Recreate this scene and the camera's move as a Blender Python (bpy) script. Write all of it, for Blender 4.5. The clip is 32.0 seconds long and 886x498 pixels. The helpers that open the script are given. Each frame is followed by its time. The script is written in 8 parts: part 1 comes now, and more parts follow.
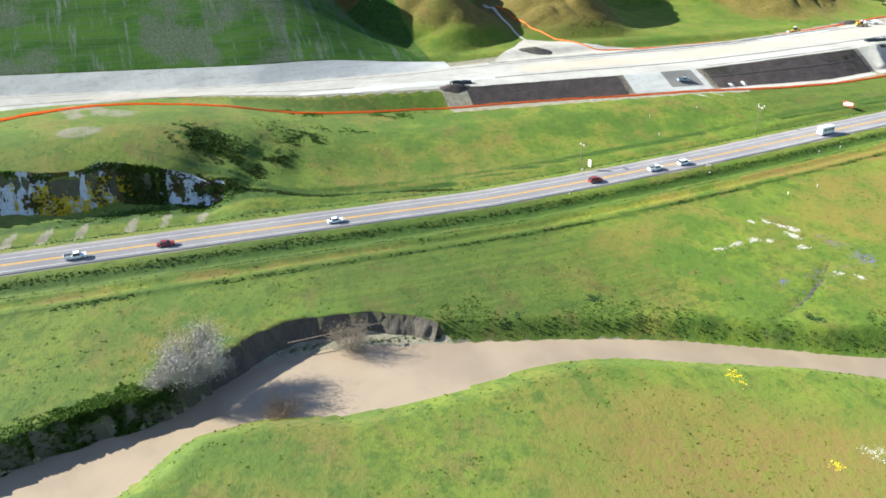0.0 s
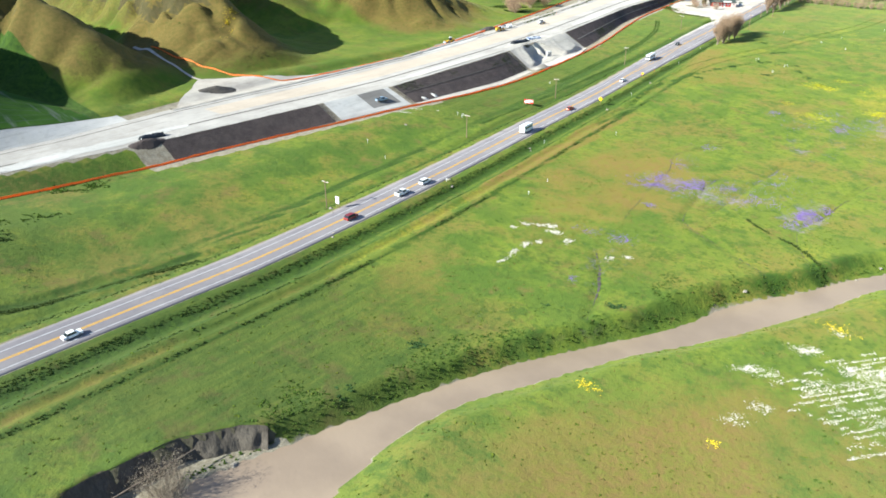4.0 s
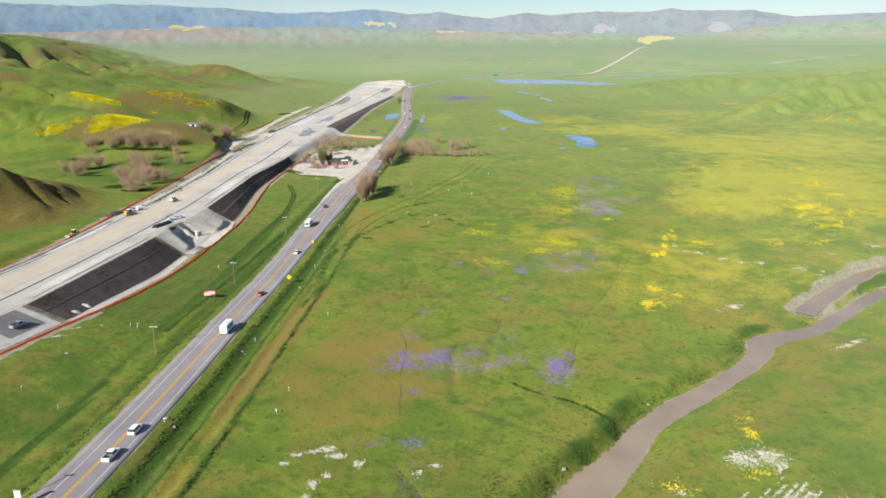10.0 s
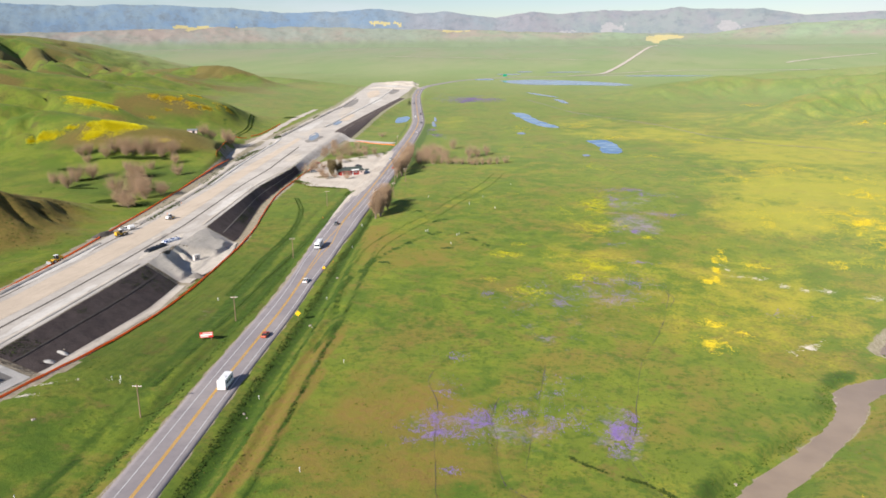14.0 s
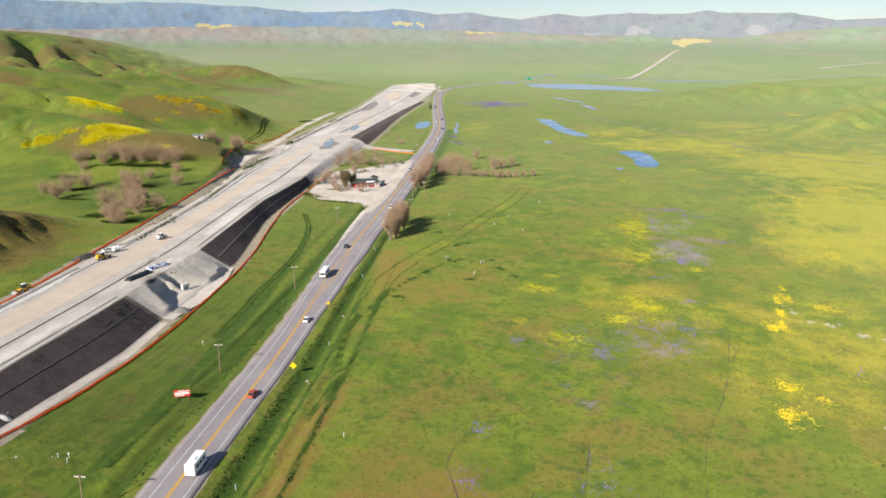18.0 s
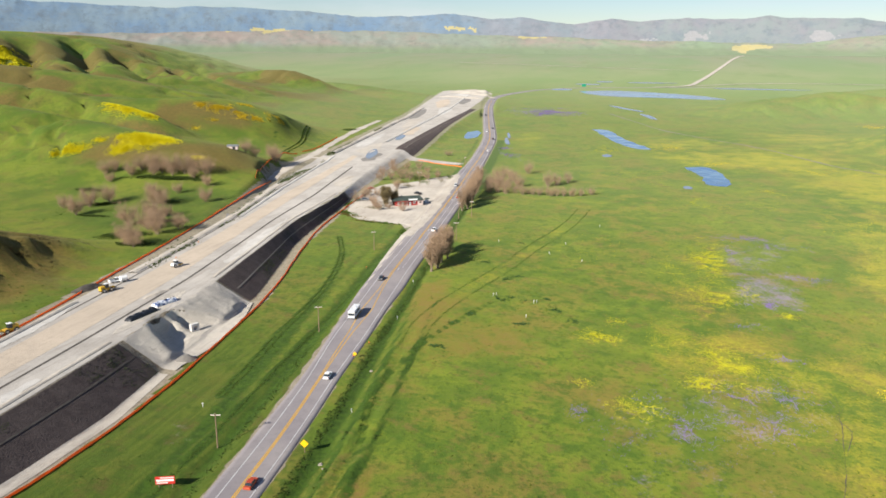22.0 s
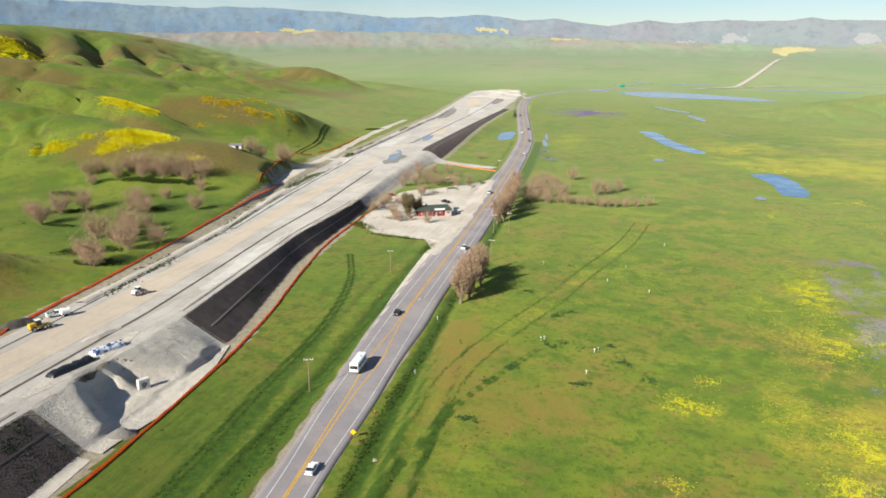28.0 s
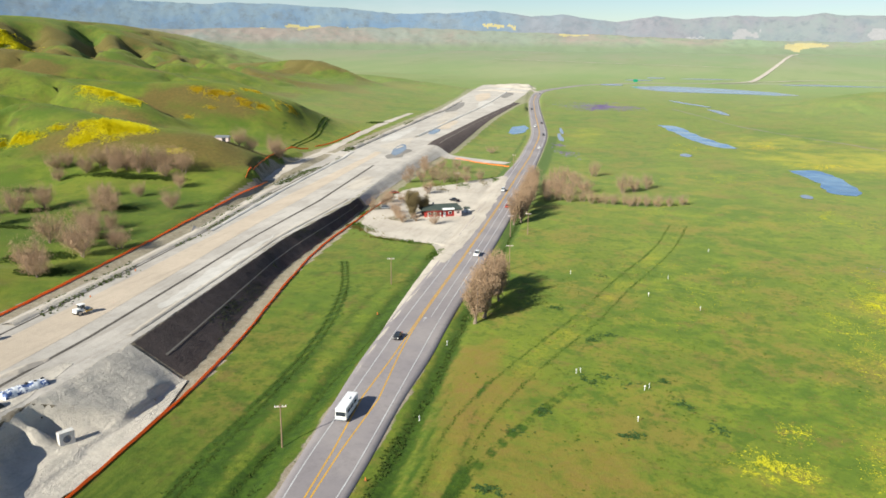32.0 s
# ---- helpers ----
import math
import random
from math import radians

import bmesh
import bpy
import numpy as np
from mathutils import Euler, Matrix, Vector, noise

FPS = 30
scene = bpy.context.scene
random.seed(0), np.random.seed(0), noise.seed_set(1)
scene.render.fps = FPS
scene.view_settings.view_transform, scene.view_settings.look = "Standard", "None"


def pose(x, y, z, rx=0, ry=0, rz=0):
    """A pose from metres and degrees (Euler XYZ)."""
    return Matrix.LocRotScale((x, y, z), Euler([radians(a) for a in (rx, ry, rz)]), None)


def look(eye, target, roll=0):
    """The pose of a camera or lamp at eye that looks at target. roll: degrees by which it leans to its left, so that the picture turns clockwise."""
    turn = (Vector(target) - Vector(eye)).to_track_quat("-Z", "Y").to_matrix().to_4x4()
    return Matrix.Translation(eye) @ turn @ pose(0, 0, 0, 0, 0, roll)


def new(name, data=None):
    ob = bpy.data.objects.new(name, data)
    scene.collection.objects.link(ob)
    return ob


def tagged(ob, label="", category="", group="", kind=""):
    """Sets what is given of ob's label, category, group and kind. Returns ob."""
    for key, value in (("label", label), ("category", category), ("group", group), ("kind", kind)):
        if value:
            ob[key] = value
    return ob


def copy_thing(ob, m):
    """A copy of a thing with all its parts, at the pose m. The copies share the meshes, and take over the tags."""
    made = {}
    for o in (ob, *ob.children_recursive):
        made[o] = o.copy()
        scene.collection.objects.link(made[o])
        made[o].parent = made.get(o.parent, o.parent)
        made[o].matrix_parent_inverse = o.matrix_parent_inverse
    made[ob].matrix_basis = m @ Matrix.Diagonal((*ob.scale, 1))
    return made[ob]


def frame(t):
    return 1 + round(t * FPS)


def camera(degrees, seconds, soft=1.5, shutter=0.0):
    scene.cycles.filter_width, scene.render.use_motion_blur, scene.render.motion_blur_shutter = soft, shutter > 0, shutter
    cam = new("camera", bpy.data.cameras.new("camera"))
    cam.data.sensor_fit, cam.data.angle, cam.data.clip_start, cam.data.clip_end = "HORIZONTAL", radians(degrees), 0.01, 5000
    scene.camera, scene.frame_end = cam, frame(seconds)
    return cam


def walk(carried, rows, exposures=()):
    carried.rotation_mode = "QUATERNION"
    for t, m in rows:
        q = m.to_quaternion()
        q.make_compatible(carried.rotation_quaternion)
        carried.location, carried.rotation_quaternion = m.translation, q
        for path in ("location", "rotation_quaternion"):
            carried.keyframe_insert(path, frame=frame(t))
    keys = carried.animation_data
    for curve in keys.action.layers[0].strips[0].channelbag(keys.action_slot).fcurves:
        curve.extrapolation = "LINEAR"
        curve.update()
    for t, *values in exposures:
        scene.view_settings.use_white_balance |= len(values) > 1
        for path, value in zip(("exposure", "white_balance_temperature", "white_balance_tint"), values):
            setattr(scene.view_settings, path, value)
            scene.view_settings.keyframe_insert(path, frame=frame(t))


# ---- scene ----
PATH = [  # seconds, eye, pitch, heading to the left of +y, roll
    (0, 205.39, -292.49, 98.98, -28.184, 68.309, -0.116),
    (0.5, 200.86, -295.44, 98.27, -28.021, 64.990, -0.124),
    (1, 196.17, -298.25, 97.91, -27.912, 61.432, -0.093),
    (1.5, 191.37, -300.65, 97.42, -27.707, 57.943, -0.086),
    (2, 186.54, -302.90, 96.77, -27.413, 54.403, -0.104),
    (2.5, 181.32, -304.62, 95.82, -27.087, 50.959, -0.095),
    (3, 175.83, -305.99, 94.60, -26.740, 47.222, -0.088),
    (3.5, 170.84, -307.15, 94.40, -26.544, 43.316, -0.144),
    (5.5, 149.18, -307.03, 93.79, -24.288, 28.419, -0.496),
    (6, 143.74, -306.48, 93.38, -23.190, 24.720, -0.465),
    (6.5, 138.10, -305.33, 92.90, -22.101, 21.625, -0.437),
    (7, 132.45, -304.02, 92.79, -21.063, 19.240, -0.368),
    (7.5, 127.52, -301.78, 92.88, -20.107, 17.022, -0.315),
    (8, 122.90, -299.08, 92.62, -19.019, 14.762, -0.046),
    (8.5, 118.71, -296.00, 92.62, -17.971, 12.592, 0.016),
    (9, 114.47, -292.77, 92.51, -16.890, 10.402, -0.041),
    (9.5, 110.69, -289.06, 92.50, -15.807, 8.429, -0.292),
    (10, 107.43, -284.98, 92.64, -15.105, 7.955, -0.446),
    (10.5, 104.80, -280.73, 92.61, -15.074, 7.913, -0.579),
    (11, 102.17, -276.12, 92.85, -15.090, 7.935, -0.646),
    (11.5, 100.16, -271.47, 92.98, -15.077, 8.007, -0.731),
    (12, 98.25, -266.57, 92.99, -15.062, 8.068, -0.718),
    (12.5, 96.69, -261.37, 93.02, -15.069, 8.144, -0.719),
    (13, 95.20, -256.24, 93.20, -15.099, 8.204, -0.651),
    (13.5, 93.89, -250.92, 93.32, -15.127, 8.257, -0.613),
    (14, 92.76, -245.69, 93.43, -15.146, 8.323, -0.603),
    (14.5, 91.60, -240.24, 93.55, -15.178, 8.318, -0.558),
    (16.5, 87.72, -218.72, 94.07, -15.151, 8.473, -0.198),
    (17, 86.90, -213.09, 94.31, -15.164, 8.761, -0.130),
    (17.5, 85.91, -207.52, 94.14, -15.105, 8.928, -0.029),
    (18, 84.78, -201.99, 94.26, -15.065, 9.749, 0.083),
    (18.5, 83.89, -196.39, 94.42, -15.047, 10.423, 0.143),
    (19, 83.00, -190.63, 94.56, -15.016, 10.992, 0.181),
    (19.5, 82.04, -185.01, 94.62, -14.986, 11.667, 0.241),
    (20, 80.87, -179.47, 94.79, -14.941, 12.379, 0.330),
    (20.5, 79.85, -173.98, 94.95, -14.911, 12.740, 0.375),
    (21, 79.04, -168.44, 94.96, -14.861, 12.992, 0.390),
    (21.5, 78.08, -163.05, 94.88, -14.791, 13.216, 0.344),
    (22, 77.09, -157.91, 94.88, -14.746, 13.454, 0.297),
    (22.5, 75.88, -152.18, 94.91, -14.705, 13.761, 0.268),
    (23, 74.42, -146.63, 94.83, -14.660, 14.063, 0.260),
    (23.5, 73.04, -141.34, 94.58, -14.673, 14.356, 0.286),
    (24, 71.74, -136.22, 93.73, -14.658, 14.621, 0.254),
    (24.5, 70.63, -130.70, 92.59, -14.603, 14.900, 0.275),
    (25, 68.99, -125.21, 91.46, -14.556, 15.071, 0.404),
    (25.5, 67.50, -119.80, 90.40, -14.534, 15.179, 0.453),
    (27.5, 61.16, -97.76, 86.33, -14.544, 15.466, 0.543),
    (28, 59.54, -92.16, 85.18, -14.541, 15.602, 0.550),
    (28.5, 57.96, -86.83, 83.98, -14.529, 15.733, 0.548),
    (29, 56.40, -81.38, 83.02, -14.558, 15.802, 0.527),
    (29.5, 54.66, -76.08, 82.01, -14.566, 15.813, 0.538),
    (30, 52.89, -70.61, 80.86, -14.544, 15.834, 0.530),
    (30.5, 51.42, -65.37, 79.98, -14.589, 15.954, 0.453),
    (31, 49.79, -59.87, 78.78, -14.619, 16.052, 0.458),
    (31.5, 47.85, -54.38, 77.61, -14.626, 16.065, 0.520),
    (32, 46.14, -49.26, 76.70, -14.696, 16.066, 0.537),
]
cam = camera(59.82, 32.0, soft=1.7)
walk(cam, [(t, pose(x, y, z, 0, 0, yaw) @ pose(0, 0, 0, 90 + pitch) @ pose(0, 0, 0, 0, 0, roll)) for t, x, y, z, pitch, yaw, roll in PATH],
     exposures=[(0, 1.66, 6050, 0), (3, 1.58, 6000, 0), (6, 1.22, 5850, 4), (8, 1.16, 5650, 4), (9, 0.97, 5800, 8), (10, 0.78, 6250, 6), (14, 0.80, 6500, 12), (19, 0.80, 6550, 10), (25, 0.82, 6600, 7), (32, 0.84, 6600, 4)])

# ---- light: low morning sun from behind the left shoulder, clear sky ----
SUN_AZIMUTH, SUN_HEIGHT = radians(207.0), radians(28.0)
world = bpy.data.worlds.new("clear_sky")
scene.world = world
world.use_nodes = True
wn = world.node_tree.nodes
sky = wn.new("ShaderNodeTexSky")
sky.sky_type, sky.sun_disc = "NISHITA", False
sky.sun_elevation, sky.sun_rotation = SUN_HEIGHT, SUN_AZIMUTH
sky.air_density, sky.dust_density, sky.ozone_density = 1.0, 0.0, 1.5
# thin high cloud drawn out along the sky
ways = wn.new("ShaderNodeTexCoord")
spread = wn.new("ShaderNodeMapping")
spread.inputs["Scale"].default_value = (1.0, 1.0, 5.0)
wisps = wn.new("ShaderNodeTexNoise")
wisps.inputs["Scale"].default_value, wisps.inputs["Detail"].default_value, wisps.inputs["Roughness"].default_value = 3.2, 6.0, 0.6
wisp_range = wn.new("ShaderNodeMapRange")
wisp_range.inputs["From Min"].default_value, wisp_range.inputs["From Max"].default_value, wisp_range.inputs["To Max"].default_value = 0.48, 0.72, 0.55
cloud = wn.new("ShaderNodeMix")
cloud.data_type = "RGBA"
cloud.inputs["B"].default_value = (7.0, 7.4, 8.2, 1.0)
tone = wn.new("ShaderNodeMix")
tone.data_type, tone.blend_type = "RGBA", "MULTIPLY"
tone.inputs["Factor"].default_value = 1.0
tone.inputs["B"].default_value = (0.66, 0.73, 0.90, 1.0)
wl = world.node_tree.links.new
wl(ways.outputs["Generated"], spread.inputs["Vector"])
wl(spread.outputs[0], wisps.inputs["Vector"])
wl(wisps.outputs[0], wisp_range.inputs["Value"])
wl(wisp_range.outputs[0], cloud.inputs["Factor"])
wl(sky.outputs[0], tone.inputs["A"])
wl(tone.outputs["Result"], cloud.inputs["A"])
wl(cloud.outputs["Result"], wn["Background"].inputs[0])
wn["Background"].inputs[1].default_value = 0.065
sun = bpy.data.lights.new("sun", "SUN")
sun.energy, sun.angle, sun.color = 5.0, radians(0.55), (1.0, 0.94, 0.84)
sun_ob = new("sun", sun)
TO_SUN = Vector((math.sin(SUN_AZIMUTH) * math.cos(SUN_HEIGHT), math.cos(SUN_AZIMUTH) * math.cos(SUN_HEIGHT), math.sin(SUN_HEIGHT)))
sun_ob.matrix_basis = look(TO_SUN * 400, (0, 0, 0))

# ---- materials ----
class Mat:
    """A small node builder round one Principled surface."""

    def __init__(self, name, rough=0.9, metal=0.0, spec=0.25):
        self.m = bpy.data.materials.new(name)
        self.m.use_nodes = True
        self.t = self.m.node_tree
        self.b = self.t.nodes["Principled BSDF"]
        self.b.inputs["Roughness"].default_value = rough
        self.b.inputs["Metallic"].default_value = metal
        self.b.inputs["Diffuse Roughness"].default_value = 0.3 if rough > 0.75 else 0.0
        self.b.inputs["Specular IOR Level"].default_value = spec
        self.geo = self.t.nodes.new("ShaderNodeNewGeometry")

    def link(self, a, b):
        self.t.links.new(a, b)
        return self

    def noise(self, scale, detail=4.0, rough=0.6, stretch=(1, 1, 1), kind="ShaderNodeTexNoise"):
        mp = self.t.nodes.new("ShaderNodeMapping")
        mp.inputs["Scale"].default_value = stretch
        self.link(self.geo.outputs["Position"], mp.inputs["Vector"])
        n = self.t.nodes.new(kind)
        n.inputs["Scale"].default_value = scale
        if kind == "ShaderNodeTexNoise":
            n.inputs["Detail"].default_value, n.inputs["Roughness"].default_value = detail, rough
        self.link(mp.outputs[0], n.inputs["Vector"])
        return n.outputs[0]

    def band(self, value, lo, hi, a=0.0, b=1.0):
        r = self.t.nodes.new("ShaderNodeMapRange")
        r.interpolation_type = "SMOOTHSTEP"
        for k, v in zip(("From Min", "From Max", "To Min", "To Max"), (lo, hi, a, b)):
            r.inputs[k].default_value = v
        self.link(value, r.inputs["Value"])
        return r.outputs[0]

    def mix(self, fac, a, b, how="MIX"):
        n = self.t.nodes.new("ShaderNodeMix")
        n.data_type, n.blend_type = "RGBA", how
        for socket, v in ((n.inputs["Factor"], fac), (n.inputs["A"], a), (n.inputs["B"], b)):
            if isinstance(v, tuple):
                socket.default_value = (*v, 1.0)
            elif isinstance(v, float):
                socket.default_value = v
            else:
                self.link(v, socket)
        return n.outputs["Result"]

    def math(self, how, a, b):
        n = self.t.nodes.new("ShaderNodeMath")
        n.operation = how
        for socket, v in zip(n.inputs, (a, b)):
            if isinstance(v, float):
                socket.default_value = v
            else:
                self.link(v, socket)
        return n.outputs[0]

    def attr(self, name):
        n = self.t.nodes.new("ShaderNodeAttribute")
        n.attribute_name = name
        s = self.t.nodes.new("ShaderNodeSeparateColor")
        self.link(n.outputs["Color"], s.inputs[0])
        return [*s.outputs, n.outputs["Alpha"]]

    def random(self):
        return self.t.nodes.new("ShaderNodeObjectInfo").outputs["Random"]

    def island(self):
        return self.geo.outputs["Random Per Island"]

    def color(self, c):
        if isinstance(c, tuple):
            self.b.inputs["Base Color"].default_value = (*c, 1.0)
        else:
            self.link(c, self.b.inputs["Base Color"])
        return self

    def bump(self, height, strength=0.4, distance=0.2):
        n = self.t.nodes.new("ShaderNodeBump")
        n.inputs["Strength"].default_value, n.inputs["Distance"].default_value = strength, distance
        self.link(height, n.inputs["Height"])
        self.link(n.outputs[0], self.b.inputs["Normal"])
        return self


def two_tone(name, a, b, scale, rough=0.9, fine=None, metal=0.0, stretch=(1, 1, 1), bump=0.3, dist=0.1, spec=0.25):
    """A surface that wanders between two colours at a broad and a fine scale."""
    m = Mat(name, rough, metal, spec)
    n1, n2 = m.noise(scale, 5, 0.65, stretch), m.noise(fine or scale * 9, 3, 0.7, stretch)
    c = m.mix(m.band(n1, 0.3, 0.7), a, b)
    c = m.mix(m.band(n2, 0.35, 0.7, 0.0, 0.45), c, tuple(v * 0.62 for v in a))
    return m.color(c).bump(n2, bump, dist).m


def plain(name, c, rough=0.6, metal=0.0, spec=0.4, vary=0.18):
    """A painted or moulded surface with slight grime."""
    m = Mat(name, rough, metal, spec)
    n = m.noise(2.3, 4, 0.7)
    return m.color(m.mix(m.band(n, 0.35, 0.75, 0.0, vary), c, tuple(v * 0.5 for v in c))).m


def meadow():
    m = Mat("meadow_grass", 0.95, spec=0.12)
    cover, tone = m.attr("cover"), m.attr("tone")
    n1, n2, n3, n4 = m.noise(0.011, 5, 0.6), m.noise(0.06, 6, 0.68), m.noise(0.5, 5, 0.72), m.noise(3.0, 3, 0.7)
    n6, n7, n8 = m.noise(0.030, 6, 0.7), m.noise(0.16, 5, 0.72), m.noise(0.9, 4, 0.75)
    g = m.mix(m.band(n1, 0.36, 0.62), (0.076, 0.128, 0.016), (0.132, 0.166, 0.022))
    g = m.mix(m.band(n2, 0.42, 0.62, 0.0, 0.75), g, (0.168, 0.212, 0.022))
    n9 = m.noise(0.085, 6, 0.75)
    g = m.mix(m.band(n6, 0.47, 0.63, 0.0, 0.65), g, (0.185, 0.130, 0.036))
    g = m.mix(m.band(n9, 0.52, 0.66, 0.0, 0.62), g, (0.165, 0.112, 0.038))
    g = m.mix(m.band(n7, 0.50, 0.64, 0.0, 0.75), g, (0.054, 0.104, 0.014))
    g = m.mix(m.band(n3, 0.50, 0.66, 0.0, 0.7), g, (0.056, 0.094, 0.013))
    # dry, reddish growth
    dry = m.mix(m.band(n3, 0.35, 0.65), (0.205, 0.132, 0.040), (0.175, 0.155, 0.026))
    dry = m.mix(m.band(n7, 0.45, 0.65, 0.0, 0.7), dry, (0.150, 0.165, 0.022))
    dry = m.mix(m.band(n4, 0.45, 0.7, 0.0, 0.6), dry, (0.16, 0.105, 0.035))
    # lush dark growth
    lush = m.mix(m.band(n3, 0.35, 0.65), (0.024, 0.054, 0.008), (0.050, 0.096, 0.011))
    # bare earth
    soil = m.mix(m.band(n3, 0.3, 0.7), (0.34, 0.30, 0.24), (0.22, 0.18, 0.13))
    soil = m.mix(m.band(n4, 0.4, 0.7, 0.0, 0.5), soil, (0.15, 0.12, 0.085))
    # hill pasture: brown-olive on the crowns, deep green in the folds
    pasture = m.mix(m.band(n6, 0.40, 0.58), (0.070, 0.116, 0.012), (0.130, 0.166, 0.018))
    pasture = m.mix(m.band(n9, 0.50, 0.64, 0.0, 0.4), pasture, (0.120, 0.098, 0.026))
    pasture = m.mix(m.band(n7, 0.48, 0.66, 0.0, 0.5), pasture, (0.062, 0.096, 0.012))
    browse = m.mix(m.band(n3, 0.35, 0.65), (0.140, 0.098, 0.028), (0.096, 0.080, 0.020))
    rag = m.math("MULTIPLY", m.math("SUBTRACT", n2, 0.5), 0.9)
    rag2 = m.math("MULTIPLY", m.math("SUBTRACT", n3, 0.5), 0.8)
    rag3 = m.math("MULTIPLY", m.math("SUBTRACT", n7, 0.5), 1.1)
    rag = m.math("ADD", rag, rag2)
    # tiny yellow and violet flowers standing thinly in the grass
    speck = m.math("ADD", m.math("ADD", rag3, m.math("MULTIPLY", m.math("SUBTRACT", n2, 0.5), 1.3)), m.math("MULTIPLY", m.math("SUBTRACT", n8, 0.5), 1.2))
    c = m.mix(m.band(m.math("ADD", tone[0], speck), 0.28, 0.98, 0.0, 0.7), g, (0.38, 0.33, 0.030))
    mown = m.noise(0.55, 4, 0.65, (1.0, 0.05, 1.0))
    sward = m.mix(m.band(mown, 0.40, 0.62), (0.054, 0.090, 0.012), (0.090, 0.120, 0.017))
    sward = m.mix(m.band(n7, 0.48, 0.66, 0.0, 0.7), sward, (0.036, 0.068, 0.009))
    sward = m.mix(m.band(n9, 0.50, 0.66, 0.0, 0.6), sward, (0.088, 0.066, 0.022))
    c = m.mix(m.band(m.math("ADD", tone[3], rag), 0.25, 0.75, 0.0, 0.9), c, sward)
    c = m.mix(m.band(m.math("ADD", cover[0], rag), 0.3, 0.75), c, dry)
    hill = m.mix(m.band(m.math("ADD", cover[0], rag), 0.15, 0.75), pasture, browse)
    c = m.mix(tone[2], c, hill)
    c = m.mix(m.band(m.math("ADD", cover[2], rag), 0.3, 0.7), c, lush)
    c = m.mix(m.band(m.math("ADD", tone[1], speck), 0.42, 0.98, 0.0, 0.75), c, (0.25, 0.19, 0.30))
    c = m.mix(m.band(m.math("ADD", cover[1], rag), 0.38, 0.62), c, soil)
    c = m.mix(m.band(n4, 0.5, 0.8, 0.0, 0.22), c, (0.045, 0.068, 0.012))
    # bare banks too steep for grass; their shade is put into the earth colour
    up = m.t.nodes.new("ShaderNodeSeparateXYZ")
    m.link(m.geo.outputs["True Normal"], up.inputs[0])
    earth = m.mix(m.band(n3, 0.3, 0.7), (0.105, 0.085, 0.062), (0.060, 0.050, 0.036))
    earth = m.mix(tone[2], earth, m.mix(m.band(n3, 0.3, 0.7), (0.085, 0.068, 0.030), (0.055, 0.050, 0.020)))
    c = m.mix(m.band(m.math("ADD", up.outputs[2], m.math("MULTIPLY", rag, 0.12)), 0.52, 0.36), c, earth)
    # distance haze put into the grass colour, paler far up the valley
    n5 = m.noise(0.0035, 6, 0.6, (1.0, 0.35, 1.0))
    hazed_plain = m.mix(m.band(n5, 0.35, 0.65), (0.190, 0.255, 0.115), (0.240, 0.275, 0.145))
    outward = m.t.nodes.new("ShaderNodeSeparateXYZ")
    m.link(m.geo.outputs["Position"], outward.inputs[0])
    hazed_plain = m.mix(m.band(outward.outputs[1], 1700.0, 3700.0), hazed_plain, m.mix(m.band(n5, 0.40, 0.62), (0.188, 0.243, 0.152), (0.220, 0.232, 0.170)))
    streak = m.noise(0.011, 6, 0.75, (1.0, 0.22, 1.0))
    hazed_plain = m.mix(m.band(streak, 0.53, 0.66, 0.0, 0.45), hazed_plain, (0.160, 0.215, 0.100))
    c = m.mix(m.math("MULTIPLY", cover[3], 0.9), c, hazed_plain)
    m.color(c)
    # blades catch the light at low angles
    m.b.inputs["Sheen Weight"].default_value, m.b.inputs["Sheen Roughness"].default_value = 0.055, 0.38
    m.b.inputs["Sheen Tint"].default_value = (0.92, 0.92, 0.42, 1.0)
    return m.bump(m.math("ADD", n3, m.math("MULTIPLY", n4, 0.25)), 0.55, 0.5).m


def asphalt():
    m = Mat("worn_asphalt", 0.85, spec=0.3)
    n1, n2, n3 = m.noise(0.05, 4, 0.6), m.noise(0.6, 5, 0.7), m.noise(9, 2, 0.7)
    c = m.mix(m.band(n1, 0.35, 0.65), (0.20, 0.18, 0.19), (0.25, 0.225, 0.225))
    c = m.mix(m.band(n2, 0.45, 0.75, 0.0, 0.45), c, (0.14, 0.125, 0.13))
    c = m.mix(m.band(n3, 0.45, 0.7, 0.0, 0.25), c, (0.30, 0.28, 0.27))
    return m.color(c).bump(n3, 0.2, 0.02).m


def pale_earth(name, a, b, dark):
    m = Mat(name, 0.95, spec=0.15)
    n1, n2, n3 = m.noise(0.045, 6, 0.7), m.noise(0.4, 5, 0.7), m.noise(0.25, 4, 0.7, (1.0, 0.10, 1.0))
    c = m.mix(m.band(n1, 0.35, 0.65), a, b)
    c = m.mix(m.band(n3, 0.48, 0.75, 0.0, 0.5), c, dark)
    c = m.mix(m.band(n2, 0.5, 0.75, 0.0, 0.4), c, dark)
    n4, n5 = m.noise(1.3, 3, 0.6, (1.0, 0.05, 1.0)), m.noise(2.5, 4, 0.75)
    c = m.mix(m.band(n4, 0.55, 0.72, 0.0, 0.35), c, tuple(v * 0.75 for v in dark))
    c = m.mix(m.band(n5, 0.55, 0.75, 0.0, 0.5), c, tuple(min(1.0, v * 1.2) for v in a))
    return m.color(c).bump(m.math("ADD", n2, m.math("MULTIPLY", n5, 0.6)), 0.6, 0.3).m


